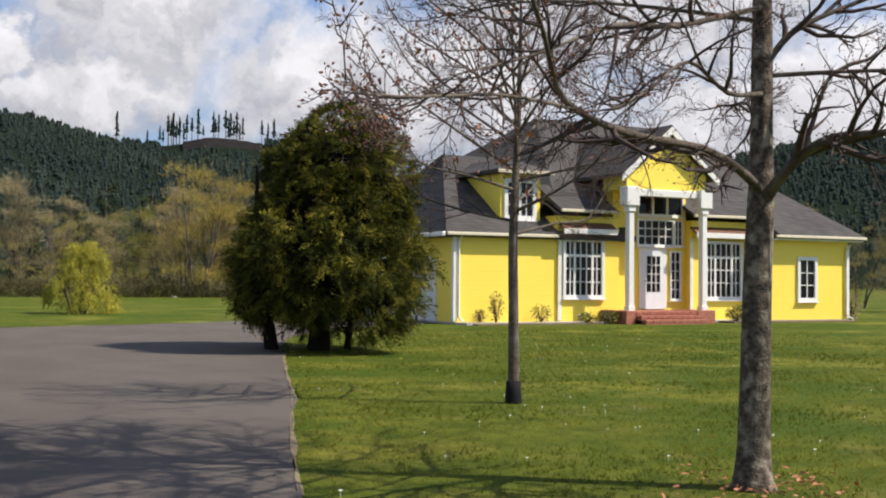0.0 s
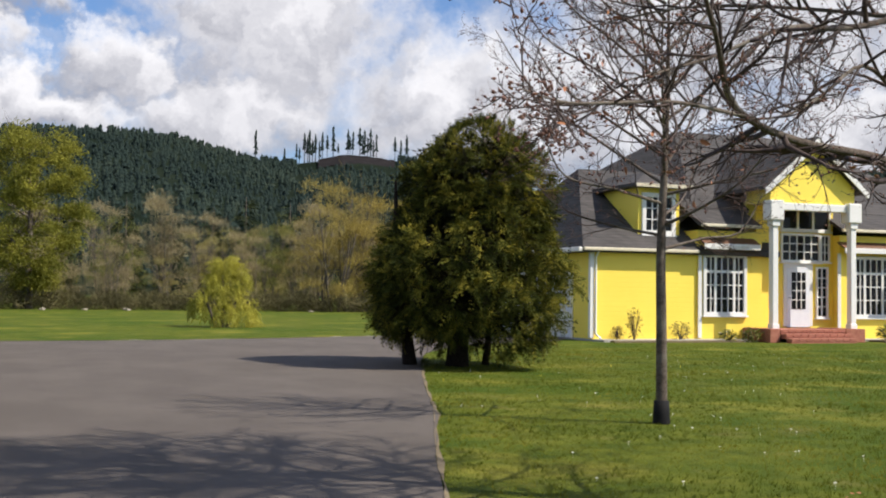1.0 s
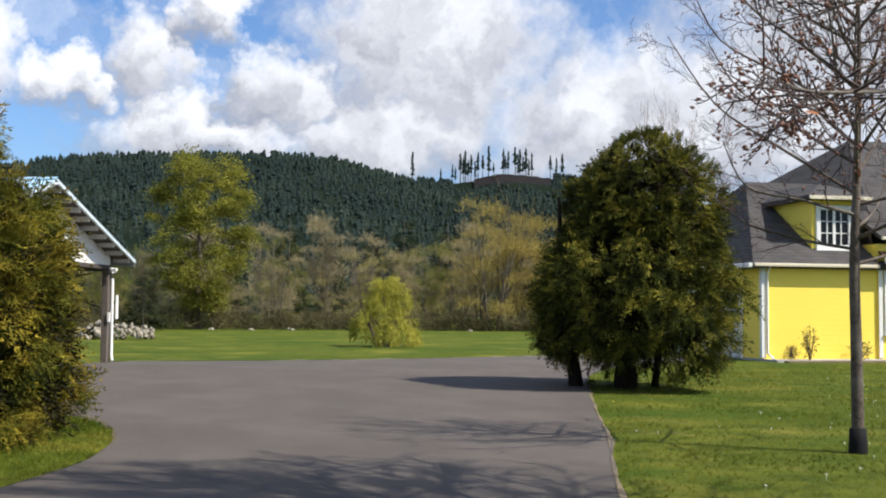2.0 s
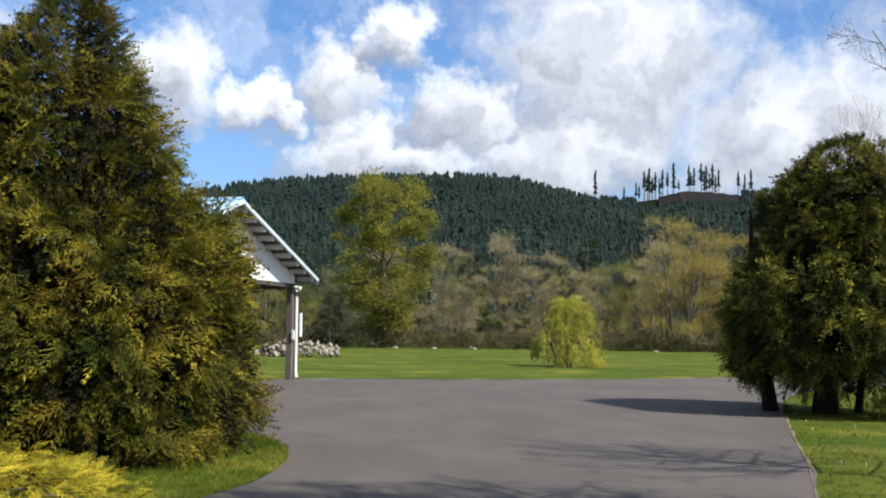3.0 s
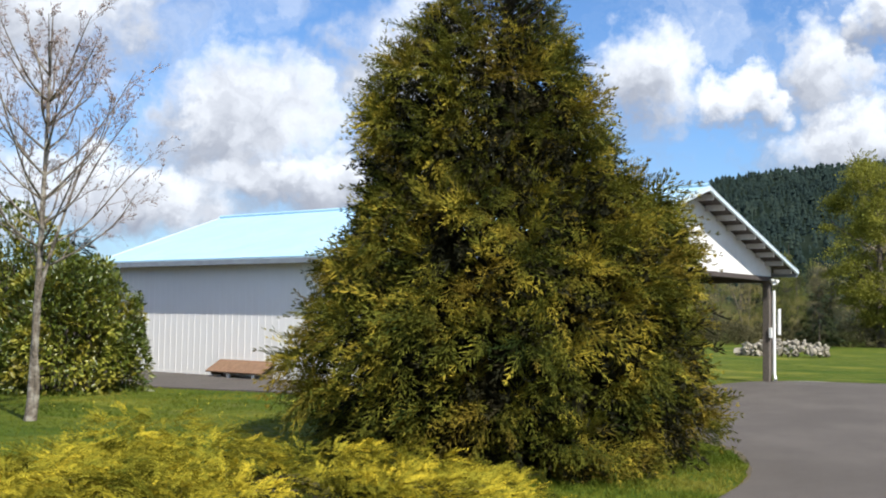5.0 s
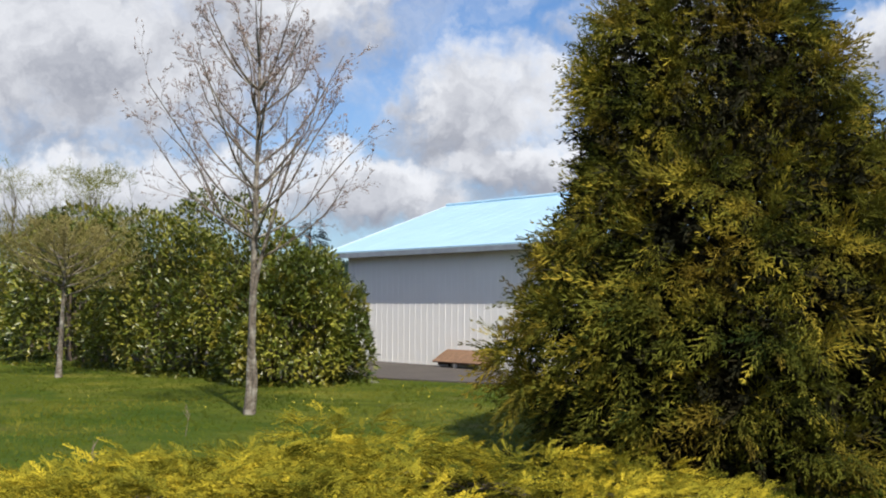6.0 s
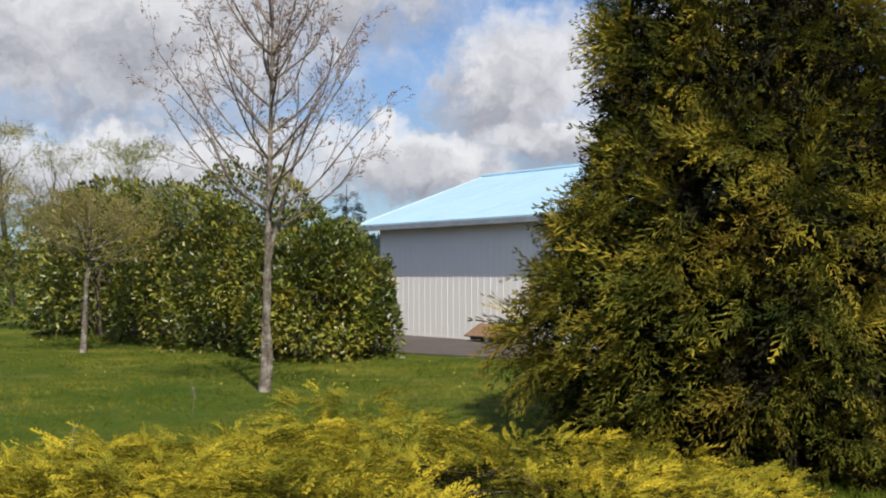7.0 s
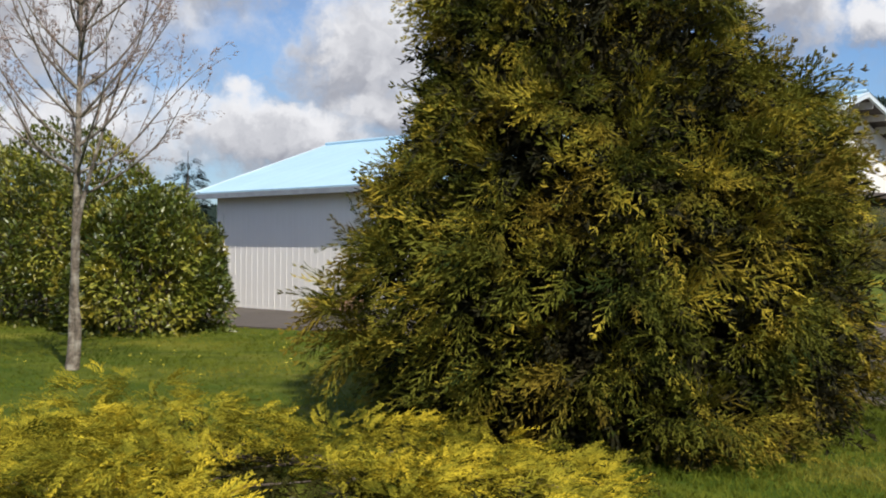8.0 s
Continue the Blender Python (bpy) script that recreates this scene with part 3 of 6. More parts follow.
def triple_cols(x0, x1):
    """A wide middle light between two narrow casements, each with its own bars."""
    a, b = x0 + (x1 - x0) * 0.25, x0 + (x1 - x0) * 0.75
    return [(a, True), (b, True), ((x0 + a) / 2, False), ((b + x1) / 2, False), (a + (b - a) / 3, False), (a + 2 * (b - a) / 3, False)]


def wall_block(name, parent, x0, x1, y0, y1, z0, z1):
    return box_part(name, (x0, x1, y0, y1, z0, z1), M_YELLOW, parent)


def hip_roof(name, parent, x0, x1, y0, y1, z, rx0, rx1, ry, rz):
    """A hipped roof over a rectangle of eaves, its ridge from rx0 to rx1."""
    bm = bmesh.new()
    t = 0.18
    P = [(x0, y0, z), (x1, y0, z), (x1, y1, z), (x0, y1, z), (rx0, ry, rz), (rx1, ry, rz),
         (x0, y0, z - t), (x1, y0, z - t), (x1, y1, z - t), (x0, y1, z - t)]
    hull(bm, P, [(0, 1, 5, 4), (1, 2, 5), (2, 3, 4, 5), (3, 0, 4), (6, 7, 1, 0), (7, 8, 2, 1), (8, 9, 3, 2), (9, 6, 0, 3), (9, 8, 7, 6)])
    bmesh.ops.recalc_face_normals(bm, faces=bm.faces)
    return part(name, bm, M_SHINGLE, parent)


def gutter(parent, x0, x1, y, z):
    box_part("gutter", (x0, x1, y - 0.10, y - 0.002, z - 0.13, z - 0.02), M_CREAM, parent, 0.02, "cream gutter")


def build_house():
    h = thing("house", (0, 0, 0), "yellow one-storey house with grey hipped roof and white trim", "house")
    # walls, butted end to end
    wall_block("wall", h, 17.3, 21.3, 32.9, 44.0, 0.02, 3.0)
    wall_block("wall", h, 21.304, 23.9, 32.85, 33.9, 0.02, 3.75)
    wall_block("wall", h, 23.904, 27.2, 33.2, 33.9, 0.02, 4.9)
    wall_block("wall", h, 27.204, 30.3, 32.85, 33.9, 0.02, 3.75)
    wall_block("wall", h, 30.304, 34.25, 32.0, 44.0, 0.02, 3.1)
    box_part("foundation", (17.28, 34.27, 31.97, 44.02, -0.05, 0.07), M_CONCRETE, h, 0, "grey concrete footing")
    # roofs
    rise = (8.1 - 3.28) / (39.0 - 31.55)
    up = lambda y: 3.28 + (y - 31.55) * rise
    L, R = (24.2, 39.0, 8.1), (30.3, 39.0, 8.1)
    for outline in ([(21.59, 33.6, up(33.6)), (30.3, 33.6, up(33.6)), (30.3, 31.55, 3.28), (34.75, 31.55, 3.28), R, L],
                    [(34.75, 31.55, 3.28), (34.75, 46.4, 3.28), R], [(34.75, 46.4, 3.28), (17.0, 46.4, 3.28), L, R], [(17.0, 46.4, 3.28), (20.10, 33.6, 3.28), (21.59, 33.6, up(33.6)), L]):
        bm = slab(bmesh.new(), outline, 0.14)
        part("roof", bm, M_SHINGLE, h)
    box_part("soffit", (30.31, 34.7, 31.6, 31.98, 3.08, 3.13), M_WHITE, h)
    hip_roof("roof", h, 16.85, 24.5, 32.65, 42.6, 3.08, 19.2, 24.4, 37.6, 6.2)
    # raised eaves over the two bays
    for x0, x1 in ((21.2, 23.6), (27.0, 30.3)):
        bm = bmesh.new()
        slab(bm, [(x0, 32.5, 3.98), (x1, 32.5, 3.98), (x1, 34.2, 4.93), (x0, 34.2, 4.93)], 0.14)
        part("roof", bm, M_SHINGLE, h)
        gutter(h, x0, x1, 32.498, 3.98)
        bm = bmesh.new()
        slab(bm, [(x0 + 0.12, 32.46, 3.30), (x1 - 0.05, 32.46, 3.30), (x1 - 0.05, 32.84, 3.52), (x0 + 0.12, 32.84, 3.52)], 0.06)
        part("awning_roof", bm, M_BROWNROOF, h, "rust-brown metal awning")
        box_part("fascia", (x0 + 0.1, x1 - 0.05, 32.41, 32.458, 3.1, 3.29), M_WHITE, h, 0.01)
        box_part("corner_board", (x0 + 0.11, x0 + 0.25, 32.81, 32.848, 0.1, 3.1), M_WHITE, h, 0.006)
    gutter(h, 16.85, 21.2, 32.648, 3.08)
    gutter(h, 30.1, 34.75, 31.548, 3.28)
    box_part("gutter", (16.70, 16.848, 32.65, 42.6, 2.91, 3.06), M_WHITE, h, 0.02)
    for x, y in ((17.27, 32.87), (34.2, 31.97)):
        box_part("corner_board", (x - 0.04, x + 0.11, y - 0.02, y + 0.02, 0.1, 2.95), M_WHITE, h, 0.006)
    box_part("corner_board", (17.255, 17.295, 32.9, 33.04, 0.1, 2.95), M_WHITE, h, 0.006)
    # downpipes
    for x, y in ((17.42, 32.83), (34.12, 31.93)):
        V, F = tubes([([(x, y - 0.2, 2.95), (x, y, 2.75), (x, y, 1.5), (x, y, 0.25), (x + 0.05, y - 0.3, 0.08)], [0.04] * 5)], 8)
        arrays("downpipe", V, F, M_WHITE, h, True)
    # windows
    window_unit(h, 21.62, 23.12, 32.84, 0.98, 2.84, triple_cols(21.62, 23.12), [(2.36, True), (1.9, False), (1.44, False)], 0.12)
    window_unit(h, 27.9, 29.5, 32.84, 0.93, 2.9, triple_cols(27.9, 29.5), [(2.4, True), (1.92, False), (1.44, False)], 0.12)
    window_unit(h, 31.72, 32.46, 31.99, 0.90, 2.33, [(32.09, False)], [(1.85, False), (1.38, False)], 0.14)
    # garage doors on the shaded side
    for y0, y1 in ((34.3, 36.9), (37.6, 40.2)):
        d = new("garage_door")
        d.parent = h
        for i in range(4):
            box_part("panel", (17.26, 17.29, y0, y1, 0.06 + i * 0.53, 0.57 + i * 0.53), M_DOOR, d, 0.008)
        for i in range(4):
            box_part("pane", (17.25, 17.262, y0 + 0.15 + i * 0.62, y0 + 0.6 + i * 0.62, 1.76, 2.06), M_GLASS, d)
        bm = bmesh.new()
        box(bm, 17.24, 17.296, y0 - 0.12, y0 - 0.004, 0.05, 2.3)
        box(bm, 17.24, 17.296, y1 + 0.004, y1 + 0.12, 0.05, 2.3)
        box(bm, 17.24, 17.296, y0, y1, 2.185, 2.3)
        part("casing", bm, M_WHITE, d)
    # dormer
    d = new("dormer")
    d.parent = h
    box_part("cheek", (19.35, 20.95, 33.45, 37.2, 3.3, 5.25), M_YELLOW, d)
    window_unit(d, 19.62, 20.62, 33.44, 3.72, 4.85, [(20.12, True), (19.87, False), (20.37, False)], [(4.1, False), (4.48, False)], 0.15)
    bm = bmesh.new()
    hull(bm, [(19.0, 33.05, 5.28), (21.3, 33.05, 5.28), (21.3, 39.0, 5.28), (19.0, 39.0, 5.28), (20.15, 34.3, 5.8), (20.15, 39.0, 5.9),
              (19.0, 33.05, 5.16), (21.3, 33.05, 5.16), (21.3, 39.0, 5.16), (19.0, 39.0, 5.16)],
         [(0, 1, 4), (1, 2, 5, 4), (3, 0, 4, 5), (6, 7, 1, 0), (7, 8, 2, 1), (9, 6, 0, 3), (9, 8, 7, 6), (2, 3, 5), (8, 9, 3, 2)])
    bmesh.ops.recalc_face_normals(bm, faces=bm.faces)
    part("roof", bm, M_SHINGLE, d)
    box_part("fascia", (19.02, 21.28, 33.0, 33.046, 5.15, 5.27), M_CREAM, d, 0.008)
    build_porch(h)


def build_porch(h):
    """The gabled entrance: pilasters, tall glazing over the door, brick steps."""
    p = new("porch")
    p.parent = h
    y = 31.8
    cx, half, e, top = 25.22, 2.15, 5.15, 6.95
    # gable wall with a flat-arched opening below it
    bm = bmesh.new()
    hull(bm, [(cx - 1.75, y, 4.72), (cx + 1.75, y, 4.72), (cx + 1.75, y, 5.3), (cx, y, 6.75), (cx - 1.75, y, 5.3),
              (cx - 1.75, y + 1.38, 4.72), (cx + 1.75, y + 1.38, 4.72), (cx + 1.75, y + 1.38, 5.3), (cx, y + 1.38, 6.75), (cx - 1.75, y + 1.38, 5.3)],
         [(0, 1, 2, 3, 4), (9, 8, 7, 6, 5), (0, 5, 6, 1), (1, 6, 7, 2), (2, 7, 8, 3), (3, 8, 9, 4), (4, 9, 5, 0)])
    bmesh.ops.recalc_face_normals(bm, faces=bm.faces)
    part("gable", bm, M_YELLOW, p)
    for s in (-1, 1):
        bm = bmesh.new()
        slab(bm, [(cx, 31.55, top + 0.08), (cx + s * half, 31.55, e + 0.08), (cx + s * half, 36.5, e + 0.08), (cx, 38.0, top + 0.08)], 0.12)
        part("roof", bm, M_SHINGLE, p)
        # white rake board
        bm = bmesh.new()
        hull(bm, [(cx, 31.50, top), (cx + s * half, 31.50, e), (cx + s * half, 31.50, e - 0.22), (cx, 31.50, top - 0.26),
                  (cx, 31.548, top), (cx + s * half, 31.548, e), (cx + s * half, 31.548, e - 0.22), (cx, 31.548, top - 0.26)],
             [(0, 1, 2, 3), (7, 6, 5, 4), (0, 4, 5, 1), (1, 5, 6, 2), (2, 6, 7, 3), (3, 7, 4, 0)])
        bmesh.ops.recalc_face_normals(bm, faces=bm.faces)
        part("rake_board", bm, M_WHITE, p)
        x = cx + s * 1.62
        bm = bmesh.new()
        box(bm, x - 0.115, x + 0.115, y - 0.115, y + 0.115, 0.44, 4.0, 0.02)
        box(bm, x - 0.145, x + 0.145, y - 0.145, y + 0.145, 0.44, 0.62, 0.02)
        box(bm, x - 0.16, x + 0.16, y - 0.16, y + 0.16, 3.9, 4.1, 0.02)
        part("column", bm, M_WHITE, p)
        box_part("capital_block", (x - 0.28, x + 0.28, y - 0.22, y + 0.22, 4.102, 4.78), M_WHITE, p, 0.03)
    box_part("beam", (cx - 1.34, cx + 1.34, y - 0.1, y + 0.1, 4.46, 4.718), M_WHITE, p, 0.02)
    # glazing over and beside the door
    yd = 33.19
    window_unit(p, 25.0, 26.55, yd, 2.84, 3.7, [(25.0 + 1.55 * i / 5, False) for i in range(1, 5)], [(3.13, False), (3.42, False)], 0.08)
    window_unit(p, 26.68, 26.98, yd, 2.84, 3.7, [(26.83, False)], [(3.13, False), (3.42, False)], 0.05)
    window_unit(p, 25.0, 26.98, yd, 3.95, 4.62, [(25.66, True), (26.32, True)], [], 0.08)
    window_unit(p, 26.5, 26.9, yd, 0.85, 2.55, [(26.7, False)], [(1.19, False), (1.53, False), (1.87, False), (2.21, False)], 0.06)
    d = new("front_door")
    d.parent = p
    box_part("door_leaf", (25.17, 26.14, yd - 0.06, yd + 0.0, 0.46, 2.58), M_DOOR, d, 0.01)
    box_part("pane", (25.36, 25.96, yd - 0.07, yd - 0.061, 1.1, 2.4), M_GLASS, d)
    for i in range(1, 3):
        box_part("muntin", (25.36 + 0.2 * i - 0.014, 25.36 + 0.2 * i + 0.014, yd - 0.088, yd - 0.071, 1.1, 2.4), M_WHITE, d)
    for i in range(1, 4):
        box_part("muntin", (25.36, 25.96, yd - 0.085, yd - 0.072, 1.1 + 0.325 * i - 0.014, 1.1 + 0.325 * i + 0.014), M_WHITE, d)
    bm = bmesh.new()
    box(bm, 25.04, 25.165, yd - 0.05, yd + 0.0, 0.5, 2.7)
    box(bm, 26.145, 26.27, yd - 0.05, yd + 0.0, 0.5, 2.7)
    box(bm, 25.165, 26.145, yd - 0.05, yd + 0.0, 2.585, 2.7)
    part("casing", bm, M_WHITE, d)
    V, F = tubes([([(25.26, yd - 0.07, 1.5), (25.26, yd - 0.12, 1.5), (25.26, yd - 0.13, 1.46)], [0.018, 0.02, 0.012])], 8)
    arrays("door_handle", V, F, M_IRON, d, True)
    # brick landing and steps
    s = new("steps")
    s.parent = p
    for i, (y0, z) in enumerate(((31.3, 0.44), (31.02, 0.30), (30.74, 0.16))):
        z0 = z - 0.14
        n = 9
        for j in range(n):
            x0 = 23.52 + j * (2.66 / n)
            box_part("brick", (x0 + 0.006, x0 + 2.66 / n - 0.006, y0, y0 + 0.28, z - 0.1, z), M_BRICK, s, 0.008)
        box_part("riser", (23.53, 26.16, y0 + 0.012, 33.1 if i == 0 else y0 + 0.27, z0 - 0.02, z - 0.104), M_BRICK, s)
    box_part("landing", (23.52, 26.18, 31.582, 33.18, 0.34, 0.438), M_BRICK, s)
    for x0, x1 in ((23.1, 23.5), (26.2, 27.0)):
        box_part("cheek_wall", (x0, x1, 31.3, 32.83, 0, 0.46), M_BRICK, s, 0.01)
    box_part("planting_bed", (17.5, 22.4, 31.7, 32.84, -0.02, 0.06), M_DIRT, h, 0.02, "strip of bare brown soil")
    box_part("planting_bed", (27.7, 33.8, 31.1, 31.95, -0.02, 0.06), M_DIRT, h, 0.02, "strip of bare brown soil")


build_house()


# ---- the long white shed ----
def build_shed():
    """Local axes: x along the ridge, y to the back."""
    s = thing("shed", (-10.0, 28.9, 0.0), "long white metal shed with pale blue roof and open porch end", "shed", turn=-17.0)
    x0, x1 = -7.6, 2.6
    yf, yb, yr = -3.75, 5.72, 1.05          # front wall, back wall, ridge
    ef, eb, rz, ez = -4.1, 6.2, 4.45, 2.82  # eaves and heights
    xl, ex, gx = -8.2, 6.8, 6.3             # roof ends, gable wall
    skew = 1.1                              # the closed end is cut on the slant
    wall = box_part("wall", (x0, x1, yf, yb, 0.0, 2.86), M_SHEDWALL, s)
    rib = box_part("rib", (-0.014, 0.014, yf - 0.005, yf + 0.002, 0.02, 2.84), M_SHEDWALL, wall)
    for i in range(int((x1 - x0) / 0.2286)):
        r = rib if i == 0 else new("rib", rib.data)
        r.parent = wall
        r.location.x = x0 + 0.11 + i * 0.2286
    V, F = tubes([([(-7.27, yf - 0.03, 0.05), (-7.27, yf - 0.03, 1.5), (-7.27, yf - 0.03, 2.3)], [0.018] * 3), ([(-7.27, yf - 0.03, 1.46), (-7.27, yf - 0.03, 1.5), (-7.27, yf - 0.03, 1.58)], [0.03, 0.045, 0.02])], 8)
    arrays("downpipe", V, F, M_WHITE, s, True, "thin white pipe with a cap")

    def under(y):
        return rz - 0.1 - (rz - ez) * (abs(y - yr) / (yr - ef))
    # gable walls: over the open porch end, and at the closed end
    for X, za in ((gx, 2.66), (x0 + 0.058, 2.84)):
        P = [(yf, za), (yb, za), (yb, under(yb)), (yr, under(yr)), (yf, under(yf))]
        bm = bmesh.new()
        hull(bm, [(X, y, z) for y, z in P] + [(X - 0.06, y, z) for y, z in P],
             [(0, 1, 2, 3, 4), (9, 8, 7, 6, 5), (0, 5, 6, 1), (1, 6, 7, 2), (2, 7, 8, 3), (3, 8, 9, 4), (4, 9, 5, 0)])
        bmesh.ops.recalc_face_normals(bm, faces=bm.faces)
        part("gable", bm, M_GABLE, s)
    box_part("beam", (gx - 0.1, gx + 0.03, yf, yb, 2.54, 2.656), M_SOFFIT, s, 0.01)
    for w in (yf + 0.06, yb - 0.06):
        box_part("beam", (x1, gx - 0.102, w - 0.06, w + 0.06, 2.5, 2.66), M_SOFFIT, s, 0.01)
        box_part("post", (gx - 0.16, gx + 0.02, w - 0.1, w + 0.1, 0, 2.54), M_POST, s, 0.012)
    box_part("post", (3.9, 4.06, yb - 0.15, yb + 0.03, 0, 2.5), M_POST, s, 0.012)
    V, F = tubes([([(gx + 0.07, yb + 0.0, 2.3), (gx + 0.075, yb + 0.0, 2.2), (gx + 0.08, yb + 0.0, 1.2), (gx + 0.08, yb + 0.0, 0.25), (gx + 0.16, yb - 0.1, 0.08)], [0.045] * 5)], 8)
    arrays("downpipe", V, F, M_WHITE, s, True)
    for k in (-1, 1):
        V, F = tubes([([(gx + 0.05, yb - 0.2, 2.58), (gx + 0.14, yb - 0.2 + 0.08 * k, 2.55), (gx + 0.22, yb - 0.2 + 0.12 * k, 2.5)], [0.03, 0.05, 0.07])], 8)
        arrays("floodlight", V, F, M_WHITE, s, True)
    box_part("meter_board", (gx + 0.16, gx + 0.20, yb + 0.02, yb + 0.15, 1.2, 1.85), M_WHITE, s, 0.006)
    box_part("meter_box", (gx + 0.02, gx + 0.09, yb - 0.2, yb - 0.12, 1.12, 1.38), M_WHITE, s, 0.006)
    # roof: two ribbed metal slopes
    for sgn, e in ((-1, ef), (1, eb)):
        bm = bmesh.new()
        slab(bm, [(xl - skew, yr, rz), (ex, yr, rz), (ex, e, ez), (xl - (0 if sgn < 0 else 2 * skew), e, ez)], 0.035)
        bmesh.ops.recalc_face_normals(bm, faces=bm.faces)
        slope = part("roof", bm, M_SHEDROOF, s)
        bm = bmesh.new()
        hull(bm, [(-0.02, yr + sgn * 0.02, rz - 0.004), (0.02, yr + sgn * 0.02, rz - 0.004), (0.02, e, ez), (-0.02, e, ez),
                  (0, yr + sgn * 0.02, rz + 0.004), (0, e, ez + 0.006)], [(0, 3, 5, 4), (1, 4, 5, 2), (3, 2, 5), (0, 4, 1)])
        bmesh.ops.recalc_face_normals(bm, faces=bm.faces)
        seam = part("seam", bm, M_SHEDROOF, slope)
        for i in range(int((ex - xl) / 0.6) + 1):
            q = seam if i == 0 else new("seam", seam.data)
            q.parent = slope
            q.location.x = xl + 0.02 + i * 0.6
        box_part("fascia", (xl, ex, e - sgn * 0.01 - 0.02, e - sgn * 0.01 + 0.02, ez - 0.16, ez - 0.04), M_FASCIA, s, 0.006)
        # rake trim and purlins at the open end
        for X, k in ((ex, 0.0), (xl, skew)):
            bm = bmesh.new()
            Y = X - (0 if sgn < 0 else 2 * k)
            slab(bm, [(X - k - 0.03, yr, rz + 0.01), (X - k + 0.03, yr, rz + 0.01), (Y + 0.03, e + sgn * 0.02, ez + 0.01), (Y - 0.03, e + sgn * 0.02, ez + 0.01)], 0.10)
            part("rake_board", bm, M_RAKE, s)
        for i in range(9):
            w = 0.3 + i * 0.57
            z = rz - 0.047 - (rz - ez) * w / (yr - ef)
            box_part("purlin", (gx + 0.004, ex - 0.035, yr + sgn * w - 0.02, yr + sgn * w + 0.02, z - 0.13, z), M_PURLIN, s)
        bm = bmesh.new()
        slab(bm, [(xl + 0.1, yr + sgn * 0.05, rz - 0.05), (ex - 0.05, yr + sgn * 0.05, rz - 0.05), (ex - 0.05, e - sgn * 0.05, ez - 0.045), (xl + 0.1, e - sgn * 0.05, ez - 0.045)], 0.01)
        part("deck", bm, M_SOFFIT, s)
    V, F = tubes([([(xl - skew, yr, rz + 0.02), (0, yr, rz + 0.02), (ex, yr, rz + 0.02)], [0.05] * 3)], 8)
    arrays("ridge_cap", V, F, M_SHEDROOF, s, True)
    return s


shed = build_shed()


def build_bench():
    """A low slatted bench against the shed wall."""
    b = thing("bench", (-13.6, 25.95, 0.03), "low red-brown plank bench tilted against the shed wall", "bench", turn=-17.0)
    for i in range(5):
        bm = box(bmesh.new(), -0.95, 0.95, 0, 0.135, -0.018, 0.018, 0.005)
        bmesh.ops.transform(bm, matrix=pose(0, -0.33 + i * 0.11, 0.12 + i * 0.062, 29.5), verts=bm.verts)
        part("plank", bm, M_PLANK, b)
    for x in (-0.2, 0.65):
        box_part("leg", (x - 0.04, x + 0.04, -0.30, -0.23, 0, 0.15), M_WHITE, b, 0.006)
    for x in (-0.85, 0.85):
        box_part("leg", (x - 0.035, x + 0.035, 0.1, 0.17, 0, 0.36), M_POST, b, 0.006)
        box_part("rail", (x - 0.03, x + 0.03, -0.22, 0.099, 0.04, 0.11), M_POST, b, 0.006)
    box_part("back_board", (-0.93, 0.93, 0.175, 0.2, 0.02, 0.5), M_POST, b, 0.005)


build_bench()


# ---- conifers of sprays ----
SPRAYS = [spray_template(7, 0.35, 0.36, 1, 0.75, 0.034), spray_template(8, 0.15, 0.32, 2, 0.8, 0.032), spray_template(6, 0.6, 0.42, 3, 0.7, 0.036)]


SMALL = [tuft_template(7, 21, 0.8, 0.15, 0.021, (0.12, 0.30)), tuft_template(8, 22, 0.7, -0.1, 0.020, (0.12, 0.30)), tuft_template(9, 20, 0.9, 0.35, 0.022, (0.12, 0.30))]
LACE = [tuft_template(14, 20, 1.0, 0.5, 0.028, (0.18, 0.38)), tuft_template(15, 21, 0.9, 0.3, 0.026, (0.18, 0.38)), tuft_template(16, 19, 1.1, 0.8, 0.028, (0.18, 0.38))]


